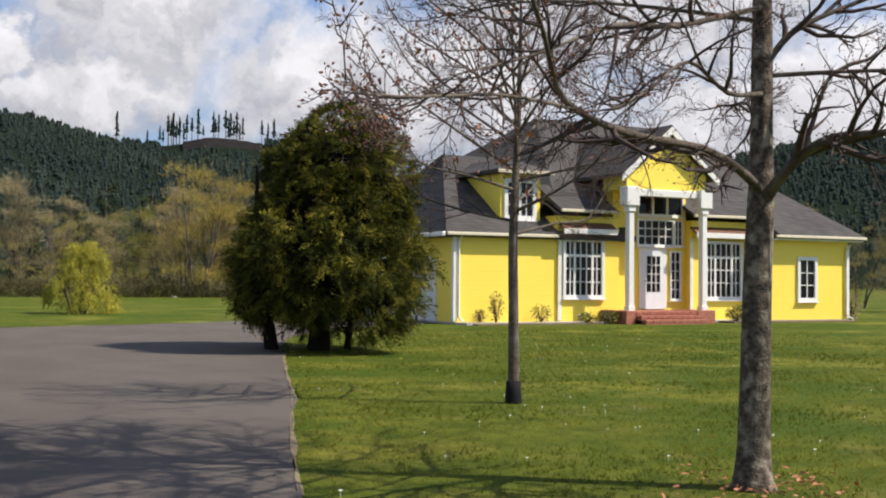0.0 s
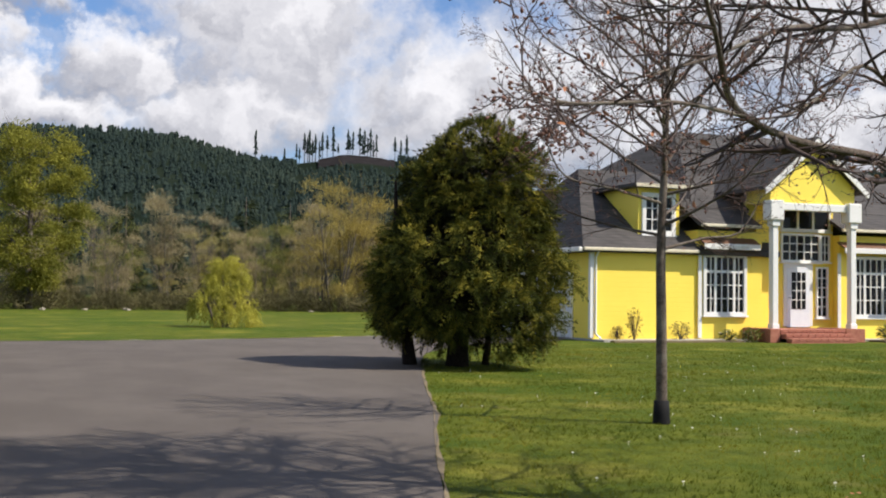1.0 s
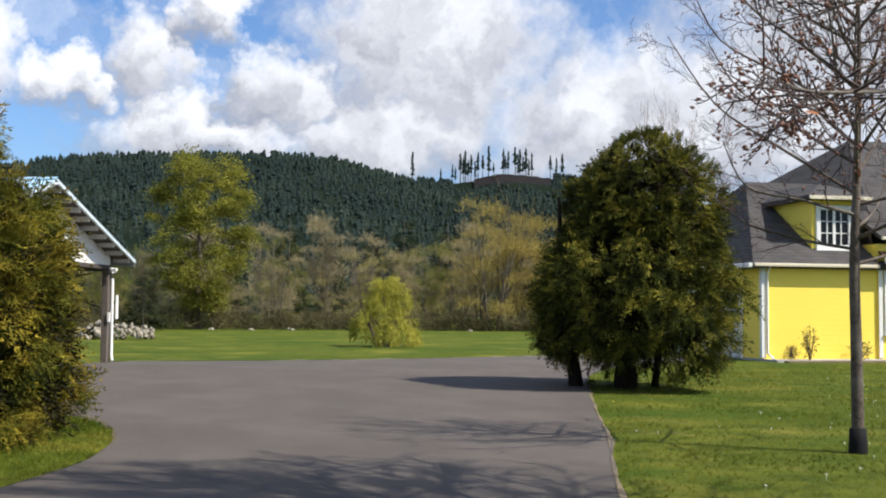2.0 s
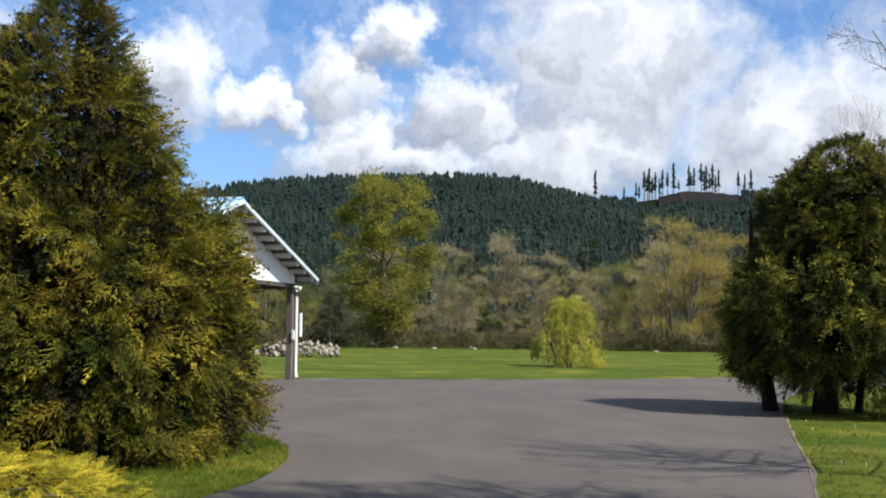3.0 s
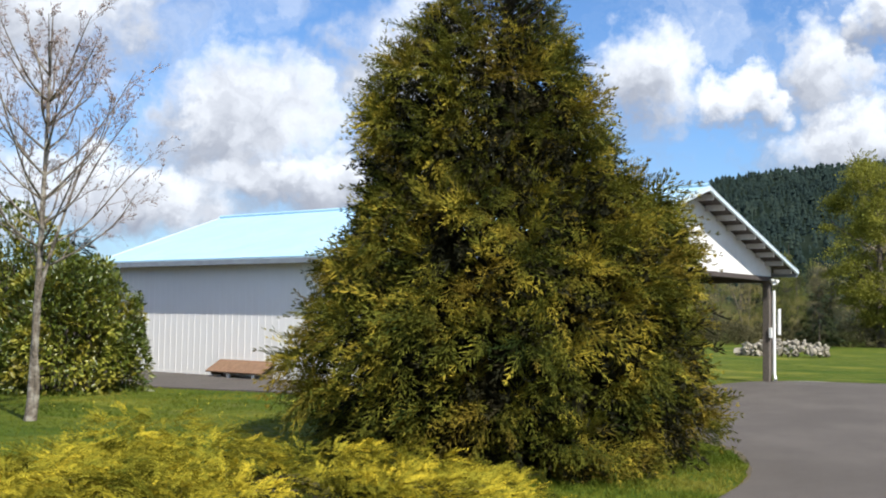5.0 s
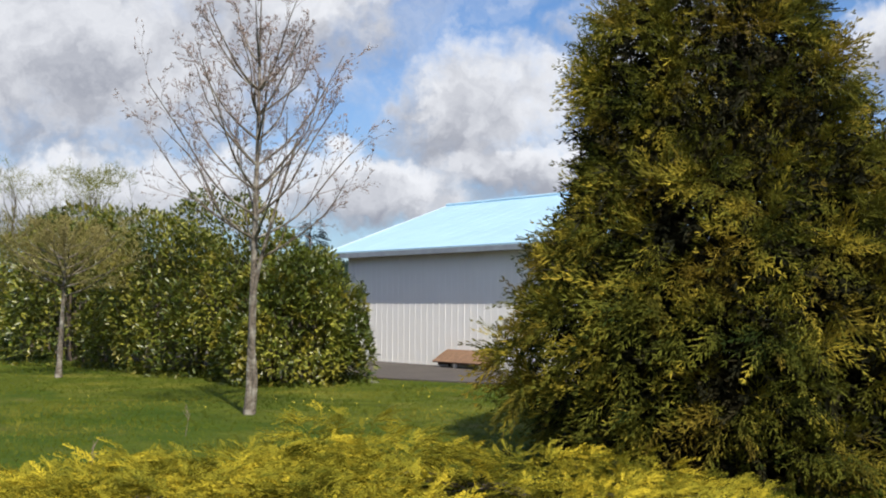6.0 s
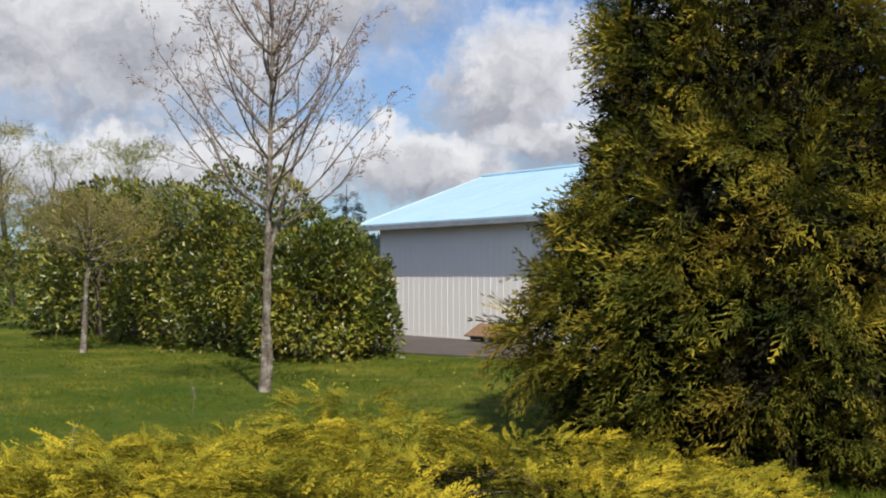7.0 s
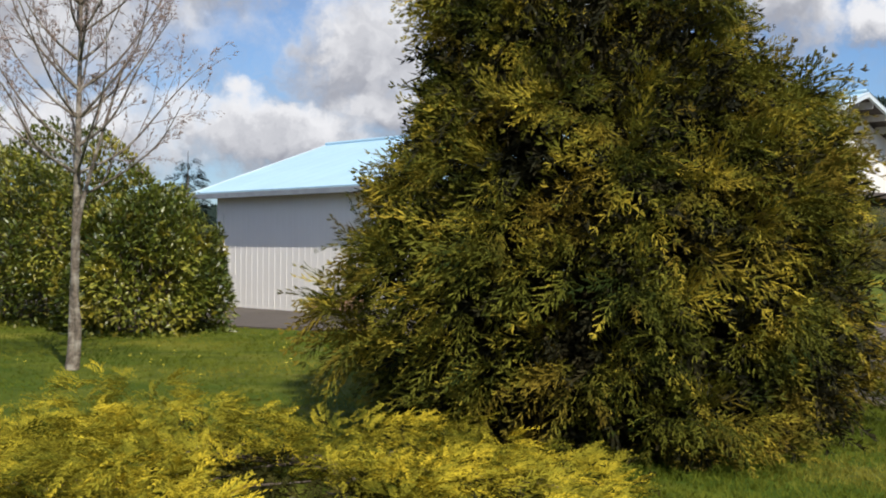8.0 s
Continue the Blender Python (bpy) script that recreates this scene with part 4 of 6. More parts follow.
def frond_template(seed, pairs, angle, droop, width, blade, cup=0.0, lace=3):
    """A fern-like spray one unit long: a rib, branchlets to both sides, small blades along each; all one piece."""
    rng = np.random.default_rng(seed)
    V, F = [], []

    def rib(s):
        return np.array((s, 0.05 * math.sin(2.6 * s + seed), -droop * s * s))

    def lance(k, b, w):
        a = V[k]
        d = b - a
        side = np.cross(d, rng.normal(0, 0.35, 3) + np.array((0, 0, 1.0)))
        side = side / (np.linalg.norm(side) + 1e-9) * w
        m = a + d * 0.5 + rng.normal(0, 0.01, 3)
        j = len(V)
        V.extend([m - side, b, m + side])
        F.extend([(k, j, j + 1), (k, j + 1, j + 2)])
        return j

    def sliver(k, b, w):
        d = b - V[k]
        side = np.cross(d, rng.normal(0, 0.5, 3) + np.array((0, 0, 1.0)))
        V.extend([V[k] + d * 0.55 + side / (np.linalg.norm(side) + 1e-9) * w * 1.6, b])
        F.append((k, len(V) - 2, len(V) - 1))
    V.append(rib(0))
    at = 0
    for i in range(pairs):
        s = (i + 1) / (pairs + 0.6)
        lance(at, rib(s), 0.014)
        at = len(V) - 2
        for side in (-1, 1):
            L = width * (1.12 - s) ** 0.8 * min(1.0, 0.45 + 2.2 * s) * rng.uniform(0.75, 1.2)
            g = angle * rng.uniform(0.85, 1.15)
            d = np.array((math.cos(g), side * math.sin(g), cup + rng.normal(0, 0.12) - droop * 0.5))
            j = lance(at, V[at] + d * L, blade * 0.8)
            for q in range(lace):
                h = g * rng.uniform(0.1, 0.5)
                e = np.array((math.cos(h), side * math.sin(h), cup + rng.normal(0, 0.2)))
                sliver(j if q % 2 else j + 2, V[at] + d * L * rng.uniform(0.35, 0.75) + e * L * rng.uniform(0.35, 0.6), blade * rng.uniform(0.6, 0.9))
    lance(at, rib(1.0), 0.02)
    return np.array(V), np.array(F)


FERN = [frond_template(61, 6, 0.60, 0.50, 0.42, 0.021, -0.05, 2), frond_template(62, 6, 0.50, 0.30, 0.38, 0.021, -0.05, 2), frond_template(63, 6, 0.68, 0.80, 0.44, 0.022, -0.1, 2)]
COARSE = [frond_template(71, 5, 0.65, 0.5, 0.46, 0.042, 0.0, 1), frond_template(72, 5, 0.55, 0.3, 0.42, 0.042, 0.0, 1), frond_template(73, 5, 0.75, 0.75, 0.48, 0.044, 0.0, 1)]
PLUME = [frond_template(81, 6, 0.50, 0.15, 0.36, 0.022, 0.04, 1), frond_template(82, 6, 0.42, 0.30, 0.32, 0.022, 0.04, 1), frond_template(83, 6, 0.56, 0.45, 0.36, 0.023, 0.0, 1)]


def spray_crown(name, parent, mat, rng, origins, dirs, sizes, spin=0.5, kinds=SPRAYS, ups=None):
    """A crown of three kinds of spray, joined into one mesh."""
    Vs, Fs, base = [], [], 0
    pick = rng.integers(0, 3, len(origins))
    for i, (tv, tf) in enumerate(kinds):
        m = pick == i
        up = (np.tile(np.array([[0, 0, 1.0]]), (m.sum(), 1)) if ups is None else ups[m]) + rng.normal(0, 0.25, (m.sum(), 3))
        V, F = place(tv, tf, frames_of(dirs[m], up, rng, sizes[m], spin), origins[m])
        Vs.append(V)
        Fs.append(F + base)
        base += len(V)
    return arrays(name, np.concatenate(Vs), np.concatenate(Fs), mat, parent)


def bough_ends(rng, cores, out, size, per, lean, lift, spread):
    """Tufted bough ends: from each core, sprays radiate outwards over a half ball: origins, directions, sizes, ups."""
    n = len(cores) * per
    c, o, z, up = (np.repeat(q, per, 0) for q in (cores, out, size, lift))
    u = rng.normal(0, 1, (n, 3))
    u /= np.linalg.norm(u, axis=1)[:, None]
    # turn the inward half round
    back = np.sum(u * o, 1) < -0.1
    u[back] -= 2 * np.sum(u * o, 1)[back, None] * o[back]
    d = u * spread + o * lean
    d[:, 2] += up
    pos = c + u * (z * rng.uniform(0.05, 0.30, n))[:, None]
    return pos, d, z * rng.uniform(0.75, 1.2, n), np.array((0, 0, 0.6)) + o * 0.6


def lumps(rng, count, z0, z1, amount):
    """Bulges of a crown, as angle, height, width and depth."""
    return [(rng.uniform(0, 2 * np.pi), rng.uniform(z0, z1), rng.uniform(0.35, 0.9), rng.uniform(0.35, 1.0) * amount * rng.choice([-1.0, 1.0, 1.0])) for _ in range(count)]


def lump_radius(R, th, z, bumps, wide):
    out = R.copy()
    for a, h, w, k in bumps:
        da = np.angle(np.exp(1j * (th - a)))
        out += k * np.exp(-(da * da) / (w * w * 0.35) - ((z - h) / (w * wide)) ** 2)
    return out


def spaced(rng, pts, gap, most):
    """Thin a crowd of points until none stands nearer to another than the gap at its place."""
    kept, at = [], np.zeros((0, 3))
    for i in range(len(pts)):
        if len(kept) == 0 or np.min(np.linalg.norm(at - pts[i], axis=1)) > gap[i]:
            kept.append(i)
            at = np.concatenate([at, pts[i:i + 1]])
            if len(kept) >= most:
                break
    return np.array(kept)


def build_cypress():
    """The broad golden-green cypress beside the drive."""
    rng = np.random.default_rng(11)
    t = thing("conifer_tree", (-3.46, 14.65, 0.0), "broad olive-green cypress with drooping feathery sprays to the ground", "conifer")
    trunk = [((0, 0, 0), 0.17), ((0.03, 0.02, 2.0), 0.13), ((-0.1, 0.0, 4.0), 0.07), ((-0.02, 0, 5.9), 0.015)]
    V, F = tubes([([p for p, r in trunk], [r for p, r in trunk])], 10)
    arrays("trunk", V, F, M_BARK, t, True)
    zk = np.array([0.0, 0.35, 0.8, 1.35, 1.95, 2.55, 2.85, 3.4, 3.9, 4.5, 5.1, 5.5, 6.1])
    rk = np.array([1.98, 2.14, 2.22, 2.20, 2.02, 1.80, 1.56, 1.42, 1.22, 0.92, 0.50, 0.33, 0.05])
    bumps = lumps(rng, 52, 0.3, 4.8, 0.34)

    def axis(z):
        return np.stack([np.interp(z, [0, 2.0, 2.6, 3.2, 4.5, 5.2, 6.1], [0.02, 0.03, 0.0, -0.28, -0.34, -0.14, -0.04]), 0.0 * z, z], 1)
    # bough ends, spaced over the crown, missing where it opens
    m = 16000
    zc = rng.uniform(0.1, 6.0, m)
    zc = zc[rng.uniform(0, 2.5, m) < np.interp(zc, zk, rk) + 0.1]
    tc = rng.uniform(0, 2 * np.pi, len(zc))
    Rc = lump_radius(np.interp(zc, zk, rk), tc, zc, bumps, 0.7) * rng.uniform(0.90, 1.04, len(zc))
    out = np.stack([np.cos(tc), np.sin(tc), np.zeros(len(tc))], 1)
    tips = axis(zc) + out * Rc[:, None]
    shut = np.array([noise.noise((1.5 * p[0], 1.5 * p[1], 2.1 * p[2] + 3.0)) for p in tips]) > -0.15
    tips, out, zc, Rc = tips[shut], out[shut], zc[shut], Rc[shut]
    size = np.clip(0.16 + 0.115 * Rc, 0.20, 0.40) * rng.uniform(0.8, 1.2, len(Rc))
    keep = spaced(rng, tips, size * 0.82, 900)
    tips, out, zc, size = tips[keep], out[keep], zc[keep], size[keep]
    lift = np.interp(zc, [0, 1.0, 3.0, 4.6, 6.0], [0.0, 0.08, 0.15, 0.4, 1.6]) + rng.normal(0, 0.2, len(zc))
    pos, d, size, ups = bough_ends(rng, tips - out * (size * 1.0)[:, None], out, size, 16, 0.7, lift, 0.68)
    pos[:, 2] = np.maximum(pos[:, 2], 0.06)
    spray_crown("crown", t, M_CONIFER, rng, pos, d, size, 0.6, FERN, ups)
    # older foliage deep inside; the crown's inner shade is put into its near-black colour
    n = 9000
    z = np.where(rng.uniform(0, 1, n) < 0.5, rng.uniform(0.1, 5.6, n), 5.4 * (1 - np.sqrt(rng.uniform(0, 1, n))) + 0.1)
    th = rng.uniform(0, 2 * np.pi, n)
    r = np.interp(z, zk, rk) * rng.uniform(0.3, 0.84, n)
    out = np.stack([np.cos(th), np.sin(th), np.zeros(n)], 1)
    spray_crown("foliage", t, M_INNERSHADE, rng, axis(z) + out * r[:, None], out + rng.normal(0, 0.9, (n, 3)), rng.uniform(0.75, 1.0, n) * np.minimum(0.45, 0.24 * np.interp(z, zk, rk) + 0.05), kinds=LACE)
    # boughs inside
    lines = []
    for i in range(150):
        a, h = rng.uniform(0, 2 * np.pi), rng.uniform(0.3, 5.3)
        L = np.interp(h, zk, rk) * 0.6
        o = np.array((math.cos(a), math.sin(a), 0.0))
        lines.append(([(0, 0, h), o * L * 0.5 + np.array((0, 0, h + 0.05)), o * L + np.array((0, 0, h + 0.12))], [0.03, 0.02, 0.006]))
    V, F = tubes(lines, 5)
    arrays("bough_frame", V, F, M_BARK, t, True)
    # loose leaders that stand out of the top
    m = 170
    a, h = rng.uniform(0, 2 * np.pi, m), rng.uniform(2.0, 6.0, m)
    rr = np.interp(h, zk, rk) * 0.86
    o = axis(h) + np.stack([np.cos(a) * rr, np.sin(a) * rr, 0 * h], 1)
    dd = np.stack([np.cos(a) * 0.7, np.sin(a) * 0.7, np.full(m, 0.8)], 1) + rng.normal(0, 0.2, (m, 3))
    spray_crown("leader_growth", t, M_CONIFER, rng, o, dd, rng.uniform(0.2, 0.36, m), kinds=FERN)


build_cypress()


def build_cedar():
    """The round, dark, many-stemmed cedar at the edge of the drive."""
    rng = np.random.default_rng(12)
    t = thing("cedar_tree", (8.30, 21.75, 0.0), "round dark green cedar with several trunks, skirt lifted off the ground", "conifer")
    for x, y, lx, ly, r in ((0.0, 0.0, 0.1, 0.1, 0.21), (-0.9, 0.35, -0.3, 0.1, 0.13), (0.75, 0.3, 0.4, 0.2, 0.07)):
        V, F = tubes([([(x, y, 0), (x + lx * 0.3, y + ly * 0.3, 0.8), (x + lx, y + ly, 2.4), (x + lx * 1.1, y + ly, 3.8)], [r * 1.2, r * 0.85, r * 0.6, r * 0.2])], 9)
        arrays("trunk", V, F, M_DARKBARK, t, True)
    zk = np.array([0.05, 0.35, 0.85, 1.45, 2.05, 2.6, 3.1, 3.8, 4.4, 4.85, 5.1])
    rk = np.array([0.6, 1.15, 1.74, 2.02, 2.04, 1.94, 1.70, 1.48, 1.18, 0.70, 0.15])
    bumps = lumps(rng, 48, 0.5, 4.7, 0.34)

    def axis(z):
        return np.stack([np.interp(z, [0, 2.0, 3.0, 5.0], [0.0, 0.03, 0.32, 0.42]), 0 * z, z], 1)
    m = 9000
    zc = rng.uniform(0.15, 5.05, m)
    tc = rng.uniform(0, 2 * np.pi, m)
    # the skirt hangs in uneven tongues
    skirt = 0.62 + 0.42 * np.sin(tc * 5 + 0.6) * np.sin(tc * 2 + 1.0) + 0.12 * np.sin(tc * 11)
    keep = (rng.uniform(0, 2.2, m) < np.interp(zc, zk, rk) + 0.1) & (zc > skirt)
    zc, tc = zc[keep], tc[keep]
    Rc = lump_radius(np.interp(zc, zk, rk), tc, zc, bumps, 0.8) * rng.uniform(0.88, 1.04, len(zc))
    out = np.stack([np.cos(tc), np.sin(tc), np.zeros(len(tc))], 1)
    tips = axis(zc) + out * Rc[:, None]
    shut = np.array([noise.noise((1.3 * p[0], 1.3 * p[1], 1.6 * p[2] + 8.0)) for p in tips]) > -0.26
    tips, out, zc, Rc = tips[shut], out[shut], zc[shut], Rc[shut]
    size = np.clip(0.14 + 0.10 * Rc, 0.18, 0.34) * rng.uniform(0.8, 1.2, len(Rc))
    keep = spaced(rng, tips, size * 0.86, 520)
    tips, out, zc, size = tips[keep], out[keep], zc[keep], size[keep]
    lift = np.interp(zc, [0, 1.2, 3.2, 4.3, 5.0], [-0.5, -0.25, 0.05, 0.4, 1.4])
    pos, d, size, ups = bough_ends(rng, tips - out * (size * 1.0)[:, None], out, size, 16, 0.5, lift, 0.75)
    pos[:, 2] = np.maximum(pos[:, 2], 0.15)
    spray_crown("crown", t, M_CEDAR, rng, pos, d, size, 0.45, COARSE, ups)
    # inner sprays in the same near-black, shade coloured in behind the bough ends
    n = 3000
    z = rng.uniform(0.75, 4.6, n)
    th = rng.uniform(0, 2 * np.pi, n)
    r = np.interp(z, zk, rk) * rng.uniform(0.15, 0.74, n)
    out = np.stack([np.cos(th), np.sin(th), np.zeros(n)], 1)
    spray_crown("foliage", t, M_INNERSHADE, rng, axis(z) + out * r[:, None], out + rng.normal(0, 0.6, (n, 3)), rng.uniform(0.35, 0.6, n), kinds=LACE)
    # a bare, catkin-grey leader at the top
    lines, tips = [[], [], [], []], []
    spec = [(7, 0.5, 0.35, 0.06, 0.06), (6, 0.5, 0.4, 0.08, 0.06), (0, 0.4, 0.5, 0.1, 0.02)]
    for i in range(16):
        grow(rng, (0.75 + rng.uniform(-0.45, 0.45), rng.uniform(-0.3, 0.3), 4.0), (rng.normal(0, 0.16), rng.normal(0, 0.16), 1), rng.uniform(0.9, 1.6), 0.014, 0, spec, lines, tips)
    V, F = tubes(lines[0] + lines[1] + lines[2], 3)
    arrays("bare_shoot_tuft", V, F, M_CATKIN, t, False, "pale bare shoots")


build_cedar()


def build_far_conifer(name, at, height, width, label, seed, mat=None):
    """A spired fir seen from afar: whorls of drooping boughs."""
    rng = np.random.default_rng(seed)
    t = thing(name, at, label, "fir tree")
    V, F = tubes([([(0, 0, 0), (0, 0, height * 0.5), (0, 0, height)], [height * 0.016, height * 0.01, 0.01])], 7)
    arrays("trunk", V, F, M_BARK, t, True)
    n = 420
    s = 1 - np.sqrt(rng.uniform(0, 1, n))
    z = height * (0.06 + 0.94 * s)
    R = width / 2 * (1 - s) + 0.05
    th = rng.uniform(0, 2 * np.pi, n)
    out = np.stack([np.cos(th), np.sin(th), np.zeros(n)], 1)
    pos = out * (R * rng.uniform(0.2, 0.8, n))[:, None] + np.stack([np.zeros(n), np.zeros(n), z], 1)
    spray_crown("crown", t, mat or M_FARFIR, rng, pos, out + np.array((0, 0, -0.2)) + rng.normal(0, 0.25, (n, 3)), rng.uniform(0.6, 1.2, n) * height * 0.12)


# ---- golden juniper bed ----
def build_junipers():
    """Low spreading junipers that run together along the edge of the lawn."""
    rng = np.random.default_rng(21)
    mounds = [(-3.1, 10.6, 1.25, 0.34), (-4.3, 10.2, 1.4, 0.46), (-5.5, 9.9, 1.4, 0.46), (-6.6, 9.3, 1.3, 0.42), (-4.0, 11.7, 1.1, 0.42),
              (-5.4, 11.3, 1.1, 0.48), (-6.5, 10.7, 1.0, 0.36), (-3.6, 9.2, 1.2, 0.40), (-5.0, 8.7, 1.4, 0.44), (-7.6, 8.6, 1.3, 0.38), (-6.3, 8.0, 1.4, 0.42), (-3.2, 11.95, 0.85, 0.26)]
    for i, (x, y, r, h) in enumerate(mounds):
        h = h * (1.02 if x > -5.6 else 0.84)
        t = thing("juniper_shrub", (x, y, 0.0), "low spreading golden-yellow juniper with feathery arching sprays", "juniper", "juniper bed")
        m = 900
        a, q = rng.uniform(0, 2 * np.pi, m), np.sqrt(rng.uniform(0, 1, m))
        at = np.stack([r * q * np.cos(a), r * q * np.sin(a)], 1)
        along, across = 0.87 * (x + at[:, 0]) + 0.5 * (y + at[:, 1]), 0.87 * (y + at[:, 1]) - 0.5 * (x + at[:, 0])
        roll = np.array([noise.noise((0.75 * u, 2.3 * v, 5.0)) for u, v in zip(along, across)])
        top = h * (1 - q ** 6) * (0.84 + 0.95 * roll)
        cores = np.concatenate([at, np.maximum(top - 0.10, 0.03)[:, None]], 1)
        # bare hollows between the arching shelves
        shut = roll > -0.06
        cores, a = cores[shut], a[shut]
        keep = spaced(rng, cores, np.full(len(cores), 0.155), 120)
        cores, a = cores[keep], a[keep]
        k = len(cores)
        # shoots arch outwards from the crown of the shrub, and with their neighbours
        drift = np.array([noise.noise((0.8 * (x + u[0]), 0.8 * (y + u[1]), 2.0)) for u in cores]) * 2.0
        turn = a + drift + rng.normal(0, 0.3, k)
        out = np.stack([np.cos(turn), np.sin(turn), np.full(k, 0.15)], 1)
        pos, d, size, ups = bough_ends(rng, cores, out, rng.uniform(0.16, 0.235, k), 13, 0.9, np.full(k, 0.06), 0.6)
        pos[:, 2] = np.maximum(pos[:, 2], 0.02)
        spray_crown("foliage", t, M_JUNIPER, rng, pos, d, size, 0.35, PLUME)
        # low fill of sprays, coloured near black as shade between the shelves
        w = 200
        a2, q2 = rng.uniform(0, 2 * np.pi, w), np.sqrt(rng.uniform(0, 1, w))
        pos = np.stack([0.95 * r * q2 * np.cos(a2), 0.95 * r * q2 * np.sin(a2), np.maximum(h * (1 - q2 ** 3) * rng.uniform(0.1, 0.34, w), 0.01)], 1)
        spray_crown("foliage", t, M_JUNIPERSHADE, rng, pos, rng.normal(0, 1, (w, 3)) * np.array((1, 1, 0.3)), rng.uniform(0.2, 0.32, w), 0.8, SMALL)
        lines = []
        for j in range(10):
            b = rng.uniform(0, 2 * np.pi)
            lines.append(([(0, 0, 0), (0.4 * r * math.cos(b), 0.4 * r * math.sin(b), h * 0.25), (0.8 * r * math.cos(b), 0.8 * r * math.sin(b), h * 0.12)], [0.02, 0.012, 0.005]))
        V, F = tubes(lines, 5)
        arrays("stem_frame", V, F, M_BARK, t, True)


build_junipers()


# ---- broad-leaved hedge ----
LEAF = (np.array([(0, 0, 0), (0.35, -0.2, 0.05), (0.75, -0.15, 0.03), (1.0, 0, -0.06), (0.75, 0.15, 0.03), (0.35, 0.2, 0.05), (0.4, 0, 0.0)]),
        np.array([(0, 1, 6), (1, 2, 6), (2, 3, 6), (3, 4, 6), (4, 5, 6), (5, 0, 6)]))


CHIP = (np.array([(0, 0, 0), (0.5, -0.28, 0.05), (1.0, 0, -0.04), (0.5, 0.28, 0.05)]), np.array([(0, 1, 2, 3)]))


def build_hedge(at, rx, ry, h, seed, count, label, size=(0.10, 0.18), name="laurel_shrub", mat=None, group="laurel hedge"):
    rng = np.random.default_rng(seed)
    t = thing(name, (*at, 0.0), label, "shrub", group)
    bumps = [(rng.normal(0, 1, 3), rng.uniform(0.1, 0.24)) for _ in range(16)]
    n = count
    u = rng.normal(0, 1, (n, 3))
    u /= np.linalg.norm(u, axis=1)[:, None]
    u[:, 2] = np.abs(u[:, 2] * 1.15) - 0.12
    k = np.ones(n)
    for b, amp in bumps:
        b = b / np.linalg.norm(b)
        k += amp * np.exp(-((1 - u @ b) / 0.10)) - amp * 0.05
    deep = np.where(rng.uniform(0, 1, n) < 0.6, rng.uniform(0.9, 1.0, n), rng.uniform(0.55, 0.9, n))
    p = u * (k * deep)[:, None]
    # squarer than a ball: straight flanks down to the ground
    s = np.sign(p[:, 2]) * np.abs(p[:, 2]) ** 0.75
    pos = np.stack([p[:, 0] * rx, p[:, 1] * ry, np.clip(s, -0.05, 2) * h * 0.93 + 0.12], 1)
    hold = np.array([noise.noise(Vector(q) * 1.6 + Vector((seed, 0, 0))) for q in pos]) > np.where(deep > 0.9, -0.06, -2.0)
    pos, u = pos[hold], u[hold]
    n = len(pos)
    d = u + rng.normal(0, 0.7, (n, 3)) + np.array((0, 0, -0.15))
    up = np.tile(np.array([[0, 0, 1.0]]), (n, 1)) + u * 0.7 + rng.normal(0, 0.3, (n, 3))
    V, F = place(LEAF[0], LEAF[1], frames_of(d, up, rng, rng.uniform(size[0], size[1], n), 0.5), pos)
    arrays("foliage", V, F, mat or M_LAUREL, t)
    lines = []
    for j in range(26):
        a, b = rng.uniform(0, 2 * np.pi), rng.uniform(0.2, 0.85)
        lines.append(([(0.25 * rx * math.cos(a), 0.25 * ry * math.sin(a), 0), (0.5 * b * rx * math.cos(a), 0.5 * b * ry * math.sin(a), h * 0.45),
                       (0.9 * b * rx * math.cos(a), 0.9 * b * ry * math.sin(a), h * (0.9 - 0.4 * b))], [0.04, 0.025, 0.008]))
    V, F = tubes(lines, 5)
    arrays("stem_frame", V, F, M_BARK, t, True)
    return t


build_hedge((-14.25, 20.6), 1.75, 1.75, 2.35, 31, 24000, "rounded glossy green laurel with pale leaf tips", (0.08, 0.145))
build_hedge((-16.3, 21.7), 2.4, 1.95, 3.2, 32, 27000, "tall glossy green laurel behind a young tree", (0.08, 0.145))
build_hedge((-19.3, 22.3), 2.9, 2.1, 3.7, 33, 26000, "tall dark laurel in the hedge, sun-bleached on top", (0.08, 0.15))
build_hedge((-23.3, 23.4), 3.2, 2.3, 3.8, 34, 18000, "laurel in the hedge behind a small twiggy tree", (0.11, 0.20))
build_hedge((-28.2, 25.6), 3.4, 2.5, 3.7, 35, 12000, "laurel at the far end of the hedge", (0.11, 0.20))


# ---- bare trees ----
BUD = (np.array([(0, 0, 0), (0.4, 0.28, 0), (0.4, -0.14, 0.24), (0.4, -0.14, -0.24), (1.0, 0, 0)]),
       np.array([(0, 1, 2), (0, 2, 3), (0, 3, 1), (4, 2, 1), (4, 3, 2), (4, 1, 3)]))


CATKIN = (np.array([(0, 0, 0), (0.35, 0.13, 0), (0.35, -0.07, 0.11), (0.35, -0.07, -0.11), (1.0, 0, 0)]), BUD[1])


